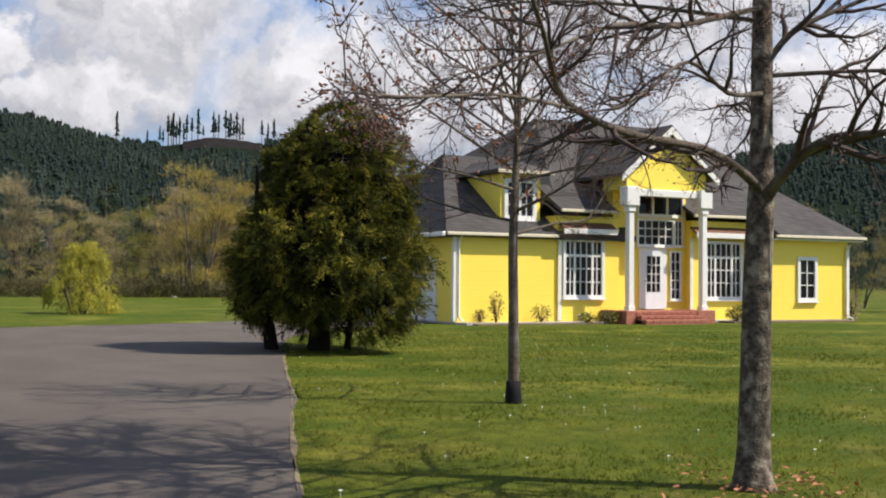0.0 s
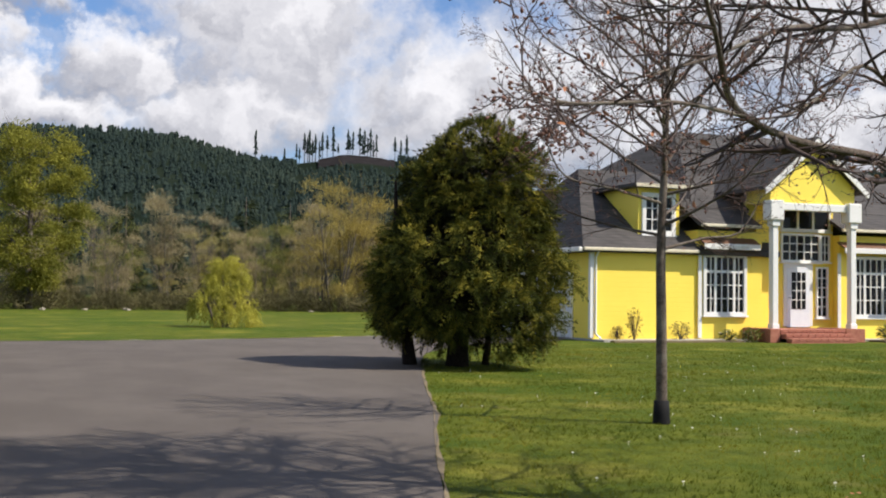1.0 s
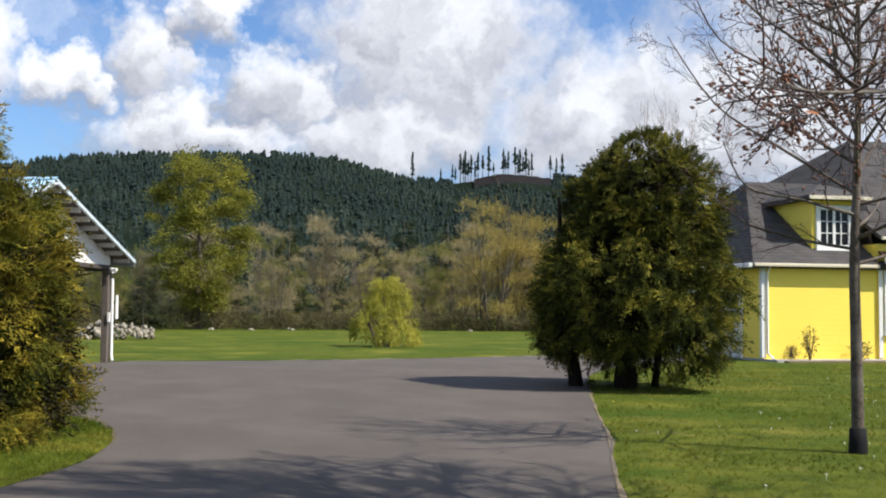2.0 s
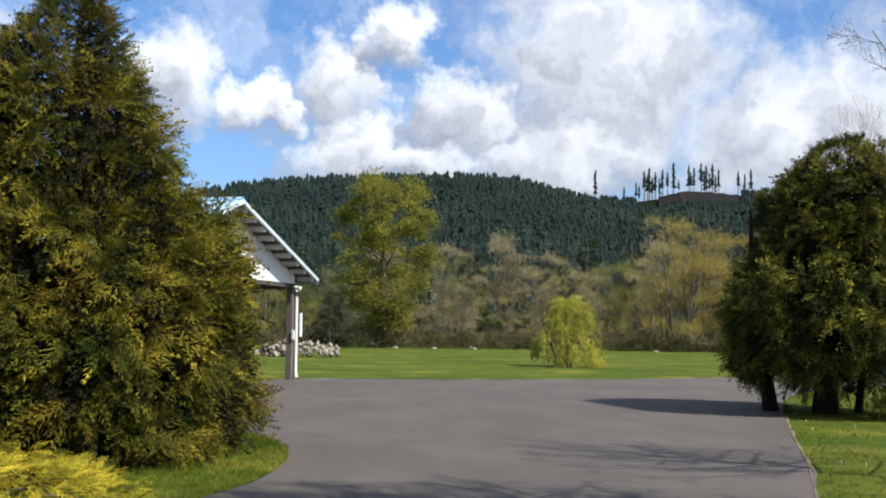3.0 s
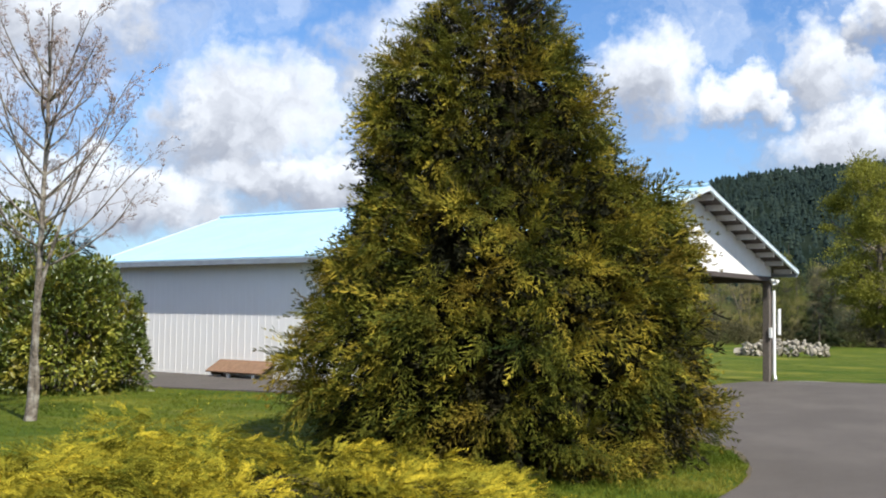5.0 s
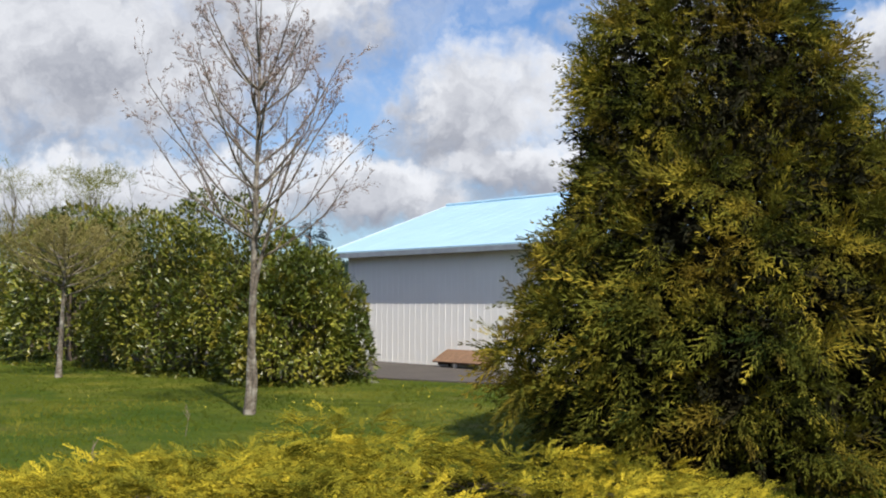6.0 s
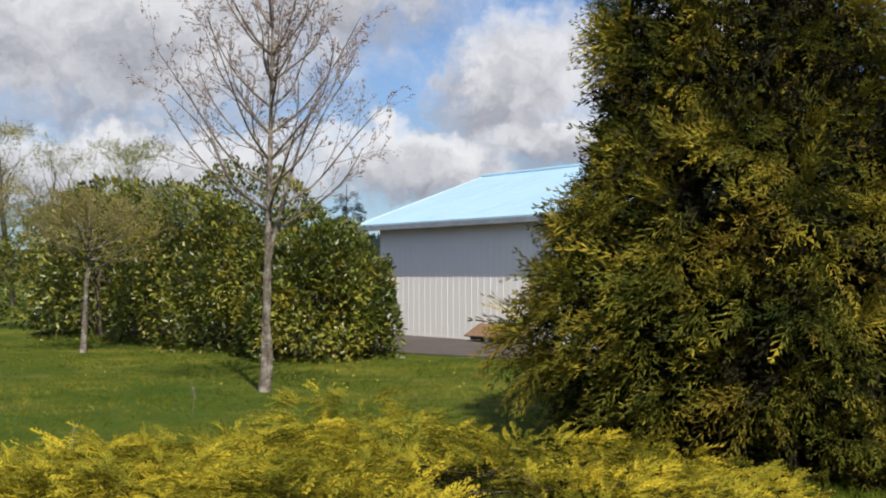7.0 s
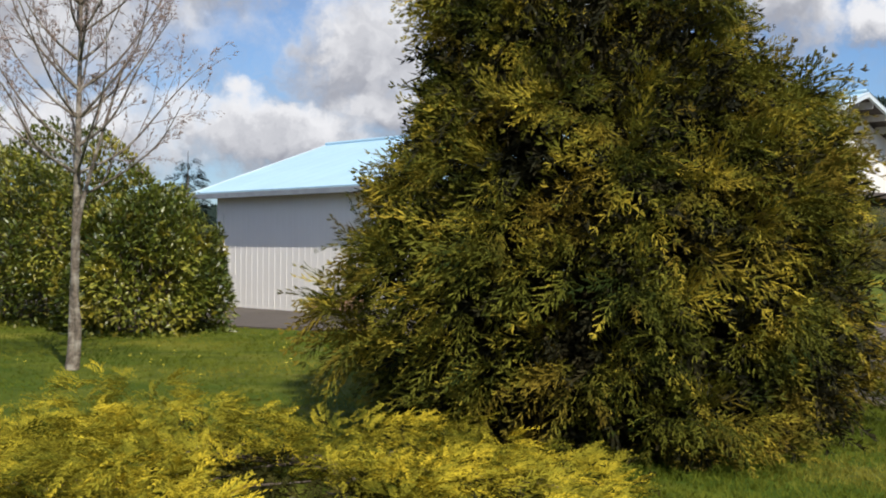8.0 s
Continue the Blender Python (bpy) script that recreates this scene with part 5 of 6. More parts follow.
def buds(name, parent, tips, mat, rng, size, share=1.0, spread=0.03, tmpl=BUD):
    tips = [q for q in tips if rng.uniform() < share]
    pos = np.array([q[0] for q in tips]) + rng.normal(0, spread, (len(tips), 3))
    d = np.array([q[1] for q in tips])
    d = d / (np.linalg.norm(d, axis=1)[:, None] + 1e-9) + rng.normal(0, 0.4, d.shape)
    up = np.tile(np.array([[0.1, 0, 1.0]]), (len(pos), 1))
    V, F = place(tmpl[0], tmpl[1], frames_of(d, up, rng, rng.uniform(size[0], size[1], len(pos)), 1.0), pos)
    return arrays(name, V, F, mat, parent)


def limb(points, r0, r1, n=4):
    pts = spline(points, n)
    return pts, np.linspace(r0, r1, len(pts))


def build_oak():
    """The near tree, its limbs reaching over the lawn towards the drive."""
    rng = np.random.default_rng(41)
    t = thing("oak_tree", (5.72, 6.22, 0.0), "grey-barked young oak, bare but for small russet buds", "tree")
    o = np.array((5.72, 6.22, 0.0))
    trunk = [(5.72, 6.22, -0.05), (5.715, 6.215, 0.15), (5.74, 6.22, 0.9), (5.77, 6.23, 1.6), (5.80, 6.23, 2.15), (5.79, 6.21, 3.1), (5.81, 6.22, 4.0), (5.85, 6.2, 5.2), (5.8, 6.2, 6.4), (5.7, 6.2, 8.2)]
    pts = spline([np.array(p) - o for p in trunk], 4)
    rad = np.interp([p[2] for p in pts], [0, 0.06, 0.25, 0.9, 2.0, 2.3, 4.0, 6.4, 8.2], [0.17, 0.145, 0.118, 0.107, 0.10, 0.085, 0.066, 0.04, 0.012])
    rad = rad * (1 + 0.06 * np.array([noise.noise((0.0, 0.0, p[2] * 4)) for p in pts]))
    V, F = tubes([(pts, rad)], 14)
    arrays("trunk", V, F, M_OAKBARK, t, True)
    limbs = [
        ([(5.76, 6.2, 2.16), (5.45, 6.07, 2.28), (4.94, 5.87, 2.38), (4.08, 5.53, 2.39), (3.3, 5.02, 2.45), (2.87, 4.56, 2.68), (2.5, 4.2, 2.95)], 0.06, 0.010),
        ([(3.5, 5.15, 2.43), (2.7, 4.6, 2.37), (2.15, 4.15, 2.26), (1.7, 3.72, 2.16), (1.35, 3.35, 2.12)], 0.016, 0.004),
        ([(5.8, 6.2, 2.08), (5.72, 5.83, 2.32), (5.73, 5.48, 2.46), (5.85, 5.0, 2.47), (6.1, 4.5, 2.6), (6.4, 3.8, 2.75)], 0.07, 0.012),
        ([(5.79, 6.2, 3.05), (5.97, 6.1, 3.31), (6.33, 6.02, 3.5), (6.93, 5.82, 3.74), (7.6, 5.6, 3.9)], 0.045, 0.008),
        ([(5.76, 6.18, 2.86), (5.16, 5.86, 2.77), (4.66, 5.66, 2.9), (4.19, 5.46, 2.65), (3.75, 5.24, 2.47), (3.2, 5.0, 2.38)], 0.028, 0.005),
        ([(5.78, 6.2, 3.5), (4.59, 5.69, 3.13), (3.77, 5.22, 2.95), (2.95, 4.75, 2.62), (2.3, 4.41, 2.4)], 0.035, 0.005),
        ([(5.8, 6.22, 3.4), (5.0, 6.6, 3.5), (4.2, 6.9, 3.5), (3.4, 7.1, 3.3)], 0.03, 0.005),
        ([(5.8, 6.22, 2.6), (6.2, 6.8, 2.9), (6.6, 7.4, 3.0), (7.2, 8.0, 3.0)], 0.035, 0.006),
        ([(5.8, 6.22, 3.8), (5.4, 5.6, 4.2), (4.9, 5.0, 4.3), (4.2, 4.3, 4.4)], 0.03, 0.006),
        ([(5.8, 6.22, 3.0), (6.3, 5.7, 3.0), (6.7, 5.2, 2.95), (7.2, 4.9, 2.8)], 0.03, 0.006),
        ([(5.82, 6.22, 4.4), (5.2, 6.4, 4.9), (4.6, 6.5, 5.2)], 0.025, 0.006),
        ([(5.82, 6.22, 4.6), (6.4, 6.1, 5.1), (7.0, 6.1, 5.5)], 0.025, 0.006),
        ([(5.8, 6.2, 4.2), (5.0, 5.7, 4.8), (4.2, 5.3, 5.3), (3.5, 5.0, 5.6)], 0.03, 0.006),
        ([(5.84, 6.2, 5.0), (5.2, 6.9, 5.7), (4.7, 7.5, 6.2)], 0.025, 0.006),
        ([(5.84, 6.2, 5.3), (5.4, 5.4, 6.0), (5.0, 4.7, 6.5)], 0.025, 0.006),
        ([(5.84, 6.2, 4.9), (6.5, 6.9, 5.6), (7.1, 7.5, 6.1)], 0.025, 0.006),
        ([(5.82, 6.2, 5.6), (5.0, 6.2, 6.4), (4.4, 6.3, 7.0)], 0.02, 0.005),
    ]
    for i in range(26):
        z0, a, L = 3.7 + 0.1 * i, i * 2.4 + 0.5, 2.9 - 0.06 * i
        e = np.array((math.cos(a), math.sin(a), 0.0))
        s0 = np.array((5.81, 6.21, z0))
        limbs.append(([s0, s0 + e * L * 0.4 + np.array((0, 0, 0.35)), s0 + e * L * 0.75 + np.array((0, 0, 0.9)) + rng.normal(0, 0.1, 3), s0 + e * L + np.array((0, 0, 1.3))], 0.030, 0.007))
    main, lines, tips = [], [[], [], [], [], []], []
    spec = [(0, 0.3, 0.7, 0.1, 0), (18, 0.38, 0.75, 0.12, 0.03), (7, 0.5, 0.7, 0.17, 0.04), (4, 0.5, 0.7, 0.2, 0.03), (0, 0.5, 0.7, 0.18, 0.02)]
    for i in range(30):
        z0, a, L = 5.0 + 0.10 * i, i * 2.4 + 1.7, 2.7 - 0.07 * i
        e = np.array((math.cos(a), math.sin(a), 0.0))
        s0 = np.array((5.83 - 0.01 * i, 6.2, z0))
        limbs.append(([s0, s0 + e * L * 0.45 + np.array((0, 0, 0.3)), s0 + e * L * 0.8 + np.array((0, 0, 0.7)) + rng.normal(0, 0.1, 3), s0 + e * L + np.array((0, 0, 1.2))], 0.05, 0.012))
    for P, r0, r1 in limbs:
        q, r = limb([np.array(p) - o for p in P], r0, r1)
        r = r * (1 + 0.05 * rng.normal(0, 1, len(r)))
        main.append((q, np.abs(r)))
        length = sum(np.linalg.norm(q[i + 1] - q[i]) for i in range(len(q) - 1))
        sprout(rng, q, r, min(length, 2.0 if r0 > 0.02 else 1.2), 1, spec, lines, tips, 0.18)
    for m in main:
        V, F = tubes([(m[0], m[1] * 0.66)], 9)
        arrays("limb", V, F, M_BARK, t, True)
    V, F = tubes([(q, np.asarray(r) * 1.25) for q, r in lines[2] + lines[3]], 4)
    arrays("branchwork", V, F, M_TWIG, t, True)
    V, F = tubes(lines[4], 3)
    arrays("twig_mass", V, F, M_TWIG, t)
    buds("bud_growth", t, tips, M_BUD, rng, (0.012, 0.028), 0.6, 0.008)
    buds("leaf_remnant", t, tips, M_DEADLEAF, rng, (0.03, 0.055), 0.012, 0.01, LEAF)
    lit = np.array([(5.72 - o[0] + 0.1 + rng.normal(0, 0.32), rng.normal(0, 0.32), 0.04) for _ in range(160)])
    V, F = place(LEAF[0], LEAF[1], frames_of(rng.normal(0, 1, (160, 3)) * np.array((1, 1, 0.15)), np.tile([[0, 0, 1.0]], (160, 1)), rng, rng.uniform(0.04, 0.08, 160), 0.6), lit)
    litter = arrays("leaf_litter", V, F, M_DEADLEAF)
    litter.location = o
    tagged(litter, "brown dead leaves scattered at the foot of the oak", "leaf litter", kind="stuff")


build_oak()


def build_maple():
    """A slim young tree with a black guard round the foot of its trunk."""
    rng = np.random.default_rng(42)
    at = np.array((6.98, 11.72, 0.0))
    t = thing("maple_tree", at, "slim bare young tree with a black trunk guard", "tree")
    pts = spline([(0.0, 0.0, -0.04), (0.0, 0.0, 0.4), (-0.02, -0.02, 1.2), (-0.03, -0.02, 2.05), (0.0, -0.05, 3.2), (0.02, -0.08, 4.4), (0.0, -0.1, 5.6)], 4)
    rad = np.interp([p[2] for p in pts], [0, 0.15, 2.0, 3.5, 5.6], [0.085, 0.068, 0.055, 0.035, 0.006])
    V, F = tubes([(pts, rad)], 12)
    arrays("trunk", V, F, M_BARK, t, True)
    V, F = tubes([([(0, 0, 0), (0, 0, 0.12), (0, 0, 0.27), (0, 0, 0.275)], [0.105, 0.098, 0.09, 0.06])], 16)
    arrays("trunk_guard", V, F, M_WRAP, t, True, "black plastic trunk guard")
    lines, tips, main = [[], [], [], [], []], [], []
    spec = [(0, 0.4, 0.7, 0.1, 0), (10, 0.42, 0.7, 0.08, 0.02), (7, 0.5, 0.65, 0.12, 0.02), (3, 0.5, 0.6, 0.14, 0.02), (0, 0.5, 0.6, 0.14, 0.0)]
    for i in range(30):
        z = 2.05 + 3.2 * (i / 30) ** 0.9
        a = i * 2.4 + rng.uniform(-0.4, 0.4)
        L = np.interp(z, [2.0, 2.6, 3.5, 5.3], [1.9, 2.2, 1.8, 0.7]) * rng.uniform(0.75, 1.1)
        d0 = np.array((math.cos(a), math.sin(a), 0.22 if z < 2.8 else 0.7))
        P = [np.array((0, -0.04, z)), np.array((0, 0, z)) + d0 * L * 0.4, np.array((0, 0, z + 0.05 * L)) + d0 * L * 0.75 + rng.normal(0, 0.06, 3), np.array((0, 0, z + 0.22 * L)) + d0 * L]
        q, r = limb(P, 0.022, 0.005)
        main.append((q, r))
        sprout(rng, q, r, L, 1, spec, lines, tips, 0.15)
    for m in main:
        V, F = tubes([m], 6)
        arrays("limb", V, F, M_BARK, t, True)
    V, F = tubes(lines[2] + lines[3], 3)
    arrays("branchwork", V, F, M_TWIG, t)
    V, F = tubes(lines[4], 3)
    arrays("twig_mass", V, F, M_TWIG, t)
    buds("bud_growth", t, tips, M_BUD, rng, (0.012, 0.026), 0.7, 0.01)
    buds("leaf_remnant", t, tips, M_DEADLEAF, rng, (0.05, 0.08), 0.004, 0.02, LEAF)


build_maple()


def build_sapling(at, label, seed, height, limbs, lean, spread, base_r, twig_mat=None, first=1.6, dense=1.0, bud_mat=None, rise=1.0):
    """A young tree with upswept, budding branches."""
    rng = np.random.default_rng(seed)
    t = thing("sapling", (*at, 0.0), label, "tree")
    ts = [(0, 0, -0.03), (lean[0] * 0.25, lean[1] * 0.25, height * 0.18), (lean[0] * 0.5, lean[1] * 0.5, height * 0.42), (lean[0] * 0.8, lean[1] * 0.8, height * 0.72), (lean[0], lean[1], height)]
    pts = spline(ts, 5)
    rad = np.interp([p[2] for p in pts], [0, 0.2, height * 0.4, height], [base_r * 1.4, base_r, base_r * 0.72, 0.008])
    rad = rad * np.array([1 + 0.13 * noise.noise((seed, 0.0, p[2] * 5)) for p in pts])
    V, F = tubes([(pts, rad)], 12)
    arrays("trunk", V, F, M_BARKPALE, t, True)
    if height > 4:
        # a second stem, grown against the first
        q = spline([(0.03, 0.02, -0.03), (0.075, 0.02, 0.5), (0.05, -0.03, 1.2), (0.13, 0.0, 1.9), (0.32, 0.1, 2.7), (0.62, 0.22, 3.7)], 4)
        V, F = tubes([(q, np.linspace(base_r * 0.85, 0.012, len(q)))], 10)
        arrays("trunk", V, F, M_BARKPALE, t, True)
    lines, tips, main = [[], [], [], [], []], [], []
    spec = [(0, 0.4, 0.7, 0.1, 0), (7, 0.42, 0.5, 0.06, 0.06), (int(4 * dense), 0.5, 0.5, 0.09, 0.06), (2, 0.5, 0.5, 0.1, 0.03), (0, 0.5, 0.6, 0.14, 0.0)]
    P0 = np.array(pts)
    for i in range(limbs):
        s = i / limbs
        z = first + (height * 0.86 - first) * s
        k = np.argmin(np.abs(P0[:, 2] - z))
        a = i * 2.4 + rng.uniform(-0.3, 0.3)
        L = spread * (1.15 - 0.7 * s) * rng.uniform(0.8, 1.15)
        d = np.array((math.cos(a), math.sin(a), 0.0))
        lift = rise * min(1.0, 0.6 + 1.2 * s)
        start = P0[k]
        P = [start, start + d * L * 0.35 + np.array((0, 0, L * 0.28 * lift)), start + d * L * 0.7 + np.array((0, 0, L * 0.75 * lift)) + rng.normal(0, 0.05, 3), start + d * L * 0.95 + np.array((0, 0, L * 1.25 * lift))]
        q, r = limb(P, 0.020, 0.004)
        main.append((q, r))
        sprout(rng, q, r, L * 1.3, 1, spec, lines, tips, 0.2)
    for m in main:
        V, F = tubes([m], 6)
        arrays("limb", V, F, M_BARKPALE, t, True)
    V, F = tubes(lines[2] + lines[3] + lines[4], 3)
    arrays("twig_mass", V, F, twig_mat or M_TWIG, t)
    for q, r in lines[2] + lines[3] + lines[4]:
        tips += [(np.asarray(q[j]), np.asarray(q[-1]) - np.asarray(q[0])) for j in range(1, len(q), 2)]
    buds("bud_growth", t, tips, bud_mat or M_CATKIN, rng, (0.035, 0.075), 0.55, 0.012, CATKIN)
    return t


build_sapling((-10.5, 15.4), "leaning young tree with upswept branches and pinkish catkins", 51, 5.6, 32, (0.10, 0.04), 1.36, 0.062, M_CATKIN, 2.05)
build_sapling((-18.7, 18.7), "small young tree with a twiggy brown crown", 52, 3.0, 26, (0.1, 0.05), 1.35, 0.06, M_BRUSHG, 1.7, 2.0, M_BRUSHG, 0.5)


# ---- the yellow-green weeping shrub in the meadow ----
def build_meadow_shrub():
    rng = np.random.default_rng(61)
    t = thing("meadow_shrub", (7.5, 46.2, 0.0), "yellow-green weeping shrub alone in the meadow", "shrub")
    V, F = tubes([([(0, 0, 0), (0.1, 0, 0.8), (0.0, 0, 2.0)], [0.12, 0.09, 0.04]), ([(0.2, 0, 0), (0.5, 0, 0.8), (0.8, 0, 1.6)], [0.08, 0.06, 0.03]), ([(-0.2, 0.1, 0), (-0.5, 0.1, 0.8), (-0.8, 0, 1.5)], [0.08, 0.06, 0.03])], 7)
    arrays("trunk", V, F, M_BARK, t, True)
    # drooping tufts round a leaning frame
    m, k = 40, 80
    zc = 0.55 + 2.2 * rng.uniform(0, 1, m) ** 1.2
    a = rng.uniform(0, 2 * np.pi, m)
    rc = np.interp(zc, [0.6, 1.2, 1.8, 2.3, 2.65], [1.2, 1.3, 1.05, 0.7, 0.45]) * rng.uniform(0.35, 1.2, m)
    zz, aa, rr = np.repeat(zc, k), np.repeat(a, k), np.repeat(rc, k)
    n = m * k
    drop = rng.uniform(0, 1, n)
    pos = np.stack([np.cos(aa) * (rr + 0.12 * drop) + rng.normal(0, 0.11, n) + 0.12 * zz - 0.2, np.sin(aa) * (rr + 0.12 * drop) + rng.normal(0, 0.11, n), np.maximum(zz + 0.2 - 0.75 * drop, 0.12)], 1)
    d = np.stack([np.cos(aa) * 0.5, np.sin(aa) * 0.5, np.full(n, -0.45)], 1) + rng.normal(0, 0.45, (n, 3))
    spray_crown("crown", t, M_YSHRUB, rng, pos, d, rng.uniform(0.16, 0.32, n), kinds=LACE)


build_meadow_shrub()


# ---- woods beyond the meadow ----
def twig_tree(rng, height, width, twigs, bare_low=0.15, upright=0.5):
    """Limbs and a haze of fine twigs."""
    lines, tips = [[], [], [], []], []
    spec = [(11, 0.42, 0.6, 0.05, 0.02), (6, 0.5, 0.55, 0.08, 0.05), (0, 0.5, 0.5, 0.1, 0.04)]
    for i in range(3):
        a = rng.uniform(0, 2 * np.pi)
        grow(rng, (0.3 * math.cos(a), 0.3 * math.sin(a), 0), (0.22 * math.cos(a) * width / height, 0.22 * math.sin(a) * width / height, 1), height * rng.uniform(0.7, 0.9), height * 0.012, 0, spec, lines, tips)
    VB, FB = tubes(lines[0] + lines[1], 5)
    VT, FT = tubes(lines[2], 3)
    # rounded, ragged lobes of twigs about the limb ends
    lobes = 30
    ends = np.array([np.asarray(q[0])[-1] for q in lines[1]])
    ends[:, :2] *= width / (height * 0.62)
    c = ends[rng.integers(0, len(ends), lobes)]
    low = rng.uniform(0, 1, lobes) < 0.45
    c[low, 2] = rng.uniform(0.08, 0.5, low.sum()) * height
    c[low, :2] = rng.normal(0, width * 0.22, (low.sum(), 2))
    c[:, 2] = np.clip(c[:, 2], height * 0.08, height * 0.9)
    wide = rng.uniform(0.07, 0.13, lobes) * height
    pick = rng.integers(0, lobes, twigs)
    u = rng.normal(0, 1, (twigs, 3))
    u /= np.linalg.norm(u, axis=1)[:, None]
    u[:, 2] = np.where(u[:, 2] < -0.3, -0.5 * u[:, 2], u[:, 2])
    pos = c[pick] + u * (wide[pick] * rng.uniform(0.25, 1.0, twigs) ** 0.6)[:, None]
    pos[:, 2] = np.clip(pos[:, 2], 0.2, None)
    d = u + rng.normal(0, 0.5, (twigs, 3)) + np.array((0, 0, upright * 0.7))
    tv = np.array([(0, -0.02, 0), (1, 0, 0), (0, 0.02, 0), (0.3, 0.0, 0.0), (0.75, 0.24, 0.06), (0.42, 0.03, 0.0), (0.35, 0.0, 0.0), (0.7, -0.26, -0.05), (0.47, -0.03, 0.0)])
    tf = np.array([(0, 1, 2), (3, 4, 5), (6, 7, 8)])
    VC, FC = place(tv, tf, frames_of(d, np.tile([[0.2, 0.1, 1.0]], (twigs, 1)), rng, rng.uniform(0.5, 1.1, twigs) * height * 0.05, 1.5), pos)
    return (VB, FB), (VT, FT), (VC, FC)


def woods():
    rng = np.random.default_rng(71)
    kinds = []
    for i, (h, w, mat, label, up) in enumerate([
            (8.2, 5.2, M_BRUSH, "bare grey-brown tree in a thicket", 0.6), (7.0, 5.5, M_BRUSHG, "budding olive-brown tree in a thicket", 0.4),
            (8.8, 4.6, M_BRUSH, "tall bare grey-brown tree in a thicket", 0.9), (9.2, 6.4, M_BRUSHY, "round willow with golden spring twigs", 0.7),
            (6.0, 5.5, M_BRUSHG, "low budding olive tree in a thicket", 0.3), (7.2, 4.6, M_SPRINGTREE, "slim tree in first green leaf in a thicket", 0.5)]):
        B, T, C = twig_tree(rng, h, w, 4600, 0.05, up)
        t = thing("woodland_tree", (0, 0, -30), label, "tree", "woodland edge")
        arrays("bough_frame", B[0], B[1], M_BRUSHBARK, t, True)
        arrays("branchwork", T[0], T[1], mat, t)
        arrays("twig_mass", C[0], C[1], mat, t)
        kinds.append(t)
    used = set()

    def stand(kind, x, y, s, turn):
        m = pose(x, y, -0.05, 0, 0, turn)
        t = kinds[kind]
        if kind not in used:
            used.add(kind)
            t.matrix_basis = m @ Matrix.Diagonal((s, s, s, 1))
            return t
        c = copy_thing(t, m)
        c.matrix_basis = m @ Matrix.Diagonal((s, s, s, 1))
        return c
    for row, (dist, step, lo, hi) in enumerate(((88, 4.4, 0.55, 0.95), (94, 3.8, 0.75, 1.15), (102, 3.9, 0.9, 1.25))):
        az = -33.0
        while az < 22:
            x, y = -dist * math.sin(radians(az)), dist * math.cos(radians(az))
            stand(int(rng.choice([0, 1, 2, 4, 5, 0, 1, 5])), x + rng.normal(0, 0.8), y + rng.normal(0, 1.5), rng.uniform(lo, hi), rng.uniform(0, 360))
            az += math.degrees(step / dist) * rng.uniform(0.8, 1.2)
    # the golden willows
    for az, dist, s in ((-14.9, 85, 1.12), (-15.6, 87, 1.05), (-17.5, 88, 1.0), (-16.4, 90, 1.0), (-18.6, 84, 0.8), (-14.2, 88, 0.9)):
        stand(3, -dist * math.sin(radians(az)), dist * math.cos(radians(az)), s, rng.uniform(0, 360))
    # trees behind and beside the house
    for az, dist, s in ((-50, 62, 0.8), (-47.5, 70, 0.9), (-53, 66, 0.9), (-45, 80, 1.0), (-56, 70, 1.0), (-42, 84, 0.9)):
        stand(int(rng.choice([0, 1, 4])), -dist * math.sin(radians(az)), dist * math.cos(radians(az)), s, rng.uniform(0, 360))
    # bare trees past the laurel hedge
    for az, dist, s, kd in ((48.2, 60.3, 1.22, 5), (46.9, 61.5, 1.15, 5), (49.4, 62.5, 1.15, 5), (52.6, 63, 1.35, 5), (53.8, 62, 1.3, 1), (57.0, 60, 1.25, 1), (63, 60, 1.3, 2)):
        stand(kd, -dist * math.sin(radians(az)), dist * math.cos(radians(az)), s, rng.uniform(0, 360))


woods()


def build_thicket():
    """Dark bramble along the foot of the wood."""
    rng = np.random.default_rng(72)
    n = 30000
    az = np.radians(rng.uniform(-34, 23, n))
    dist = rng.uniform(82.5, 88, n)
    top = 1.0 + 1.1 * np.array([noise.noise((a * 30, 0.0, 3.0)) for a in az]) + 0.6 * np.array([noise.noise((a * 110, 0.0, 7.0)) for a in az])
    z = np.clip(top, 0.35, 3) * rng.uniform(0.05, 1, n)
    pos = np.stack([-dist * np.sin(az), dist * np.cos(az), z], 1)
    cane = np.array([(0, -0.02, 0), (1, 0, 0), (0, 0.02, 0), (0.3, 0, 0), (0.8, 0.3, 0.1), (0.42, 0.03, 0)])
    V, F = place(cane, np.array([(0, 1, 2), (3, 4, 5)]), frames_of(rng.normal(0, 1, (n, 3)) + np.array((0, 0, 0.6)), rng.normal(0, 1, (n, 3)), rng, rng.uniform(0.5, 1.1, n), 1.0), pos)
    tagged(arrays("bramble_thicket", V, F, M_THICKET), "tangled brown bramble at the foot of the wood", "thicket", kind="stuff")


build_thicket()


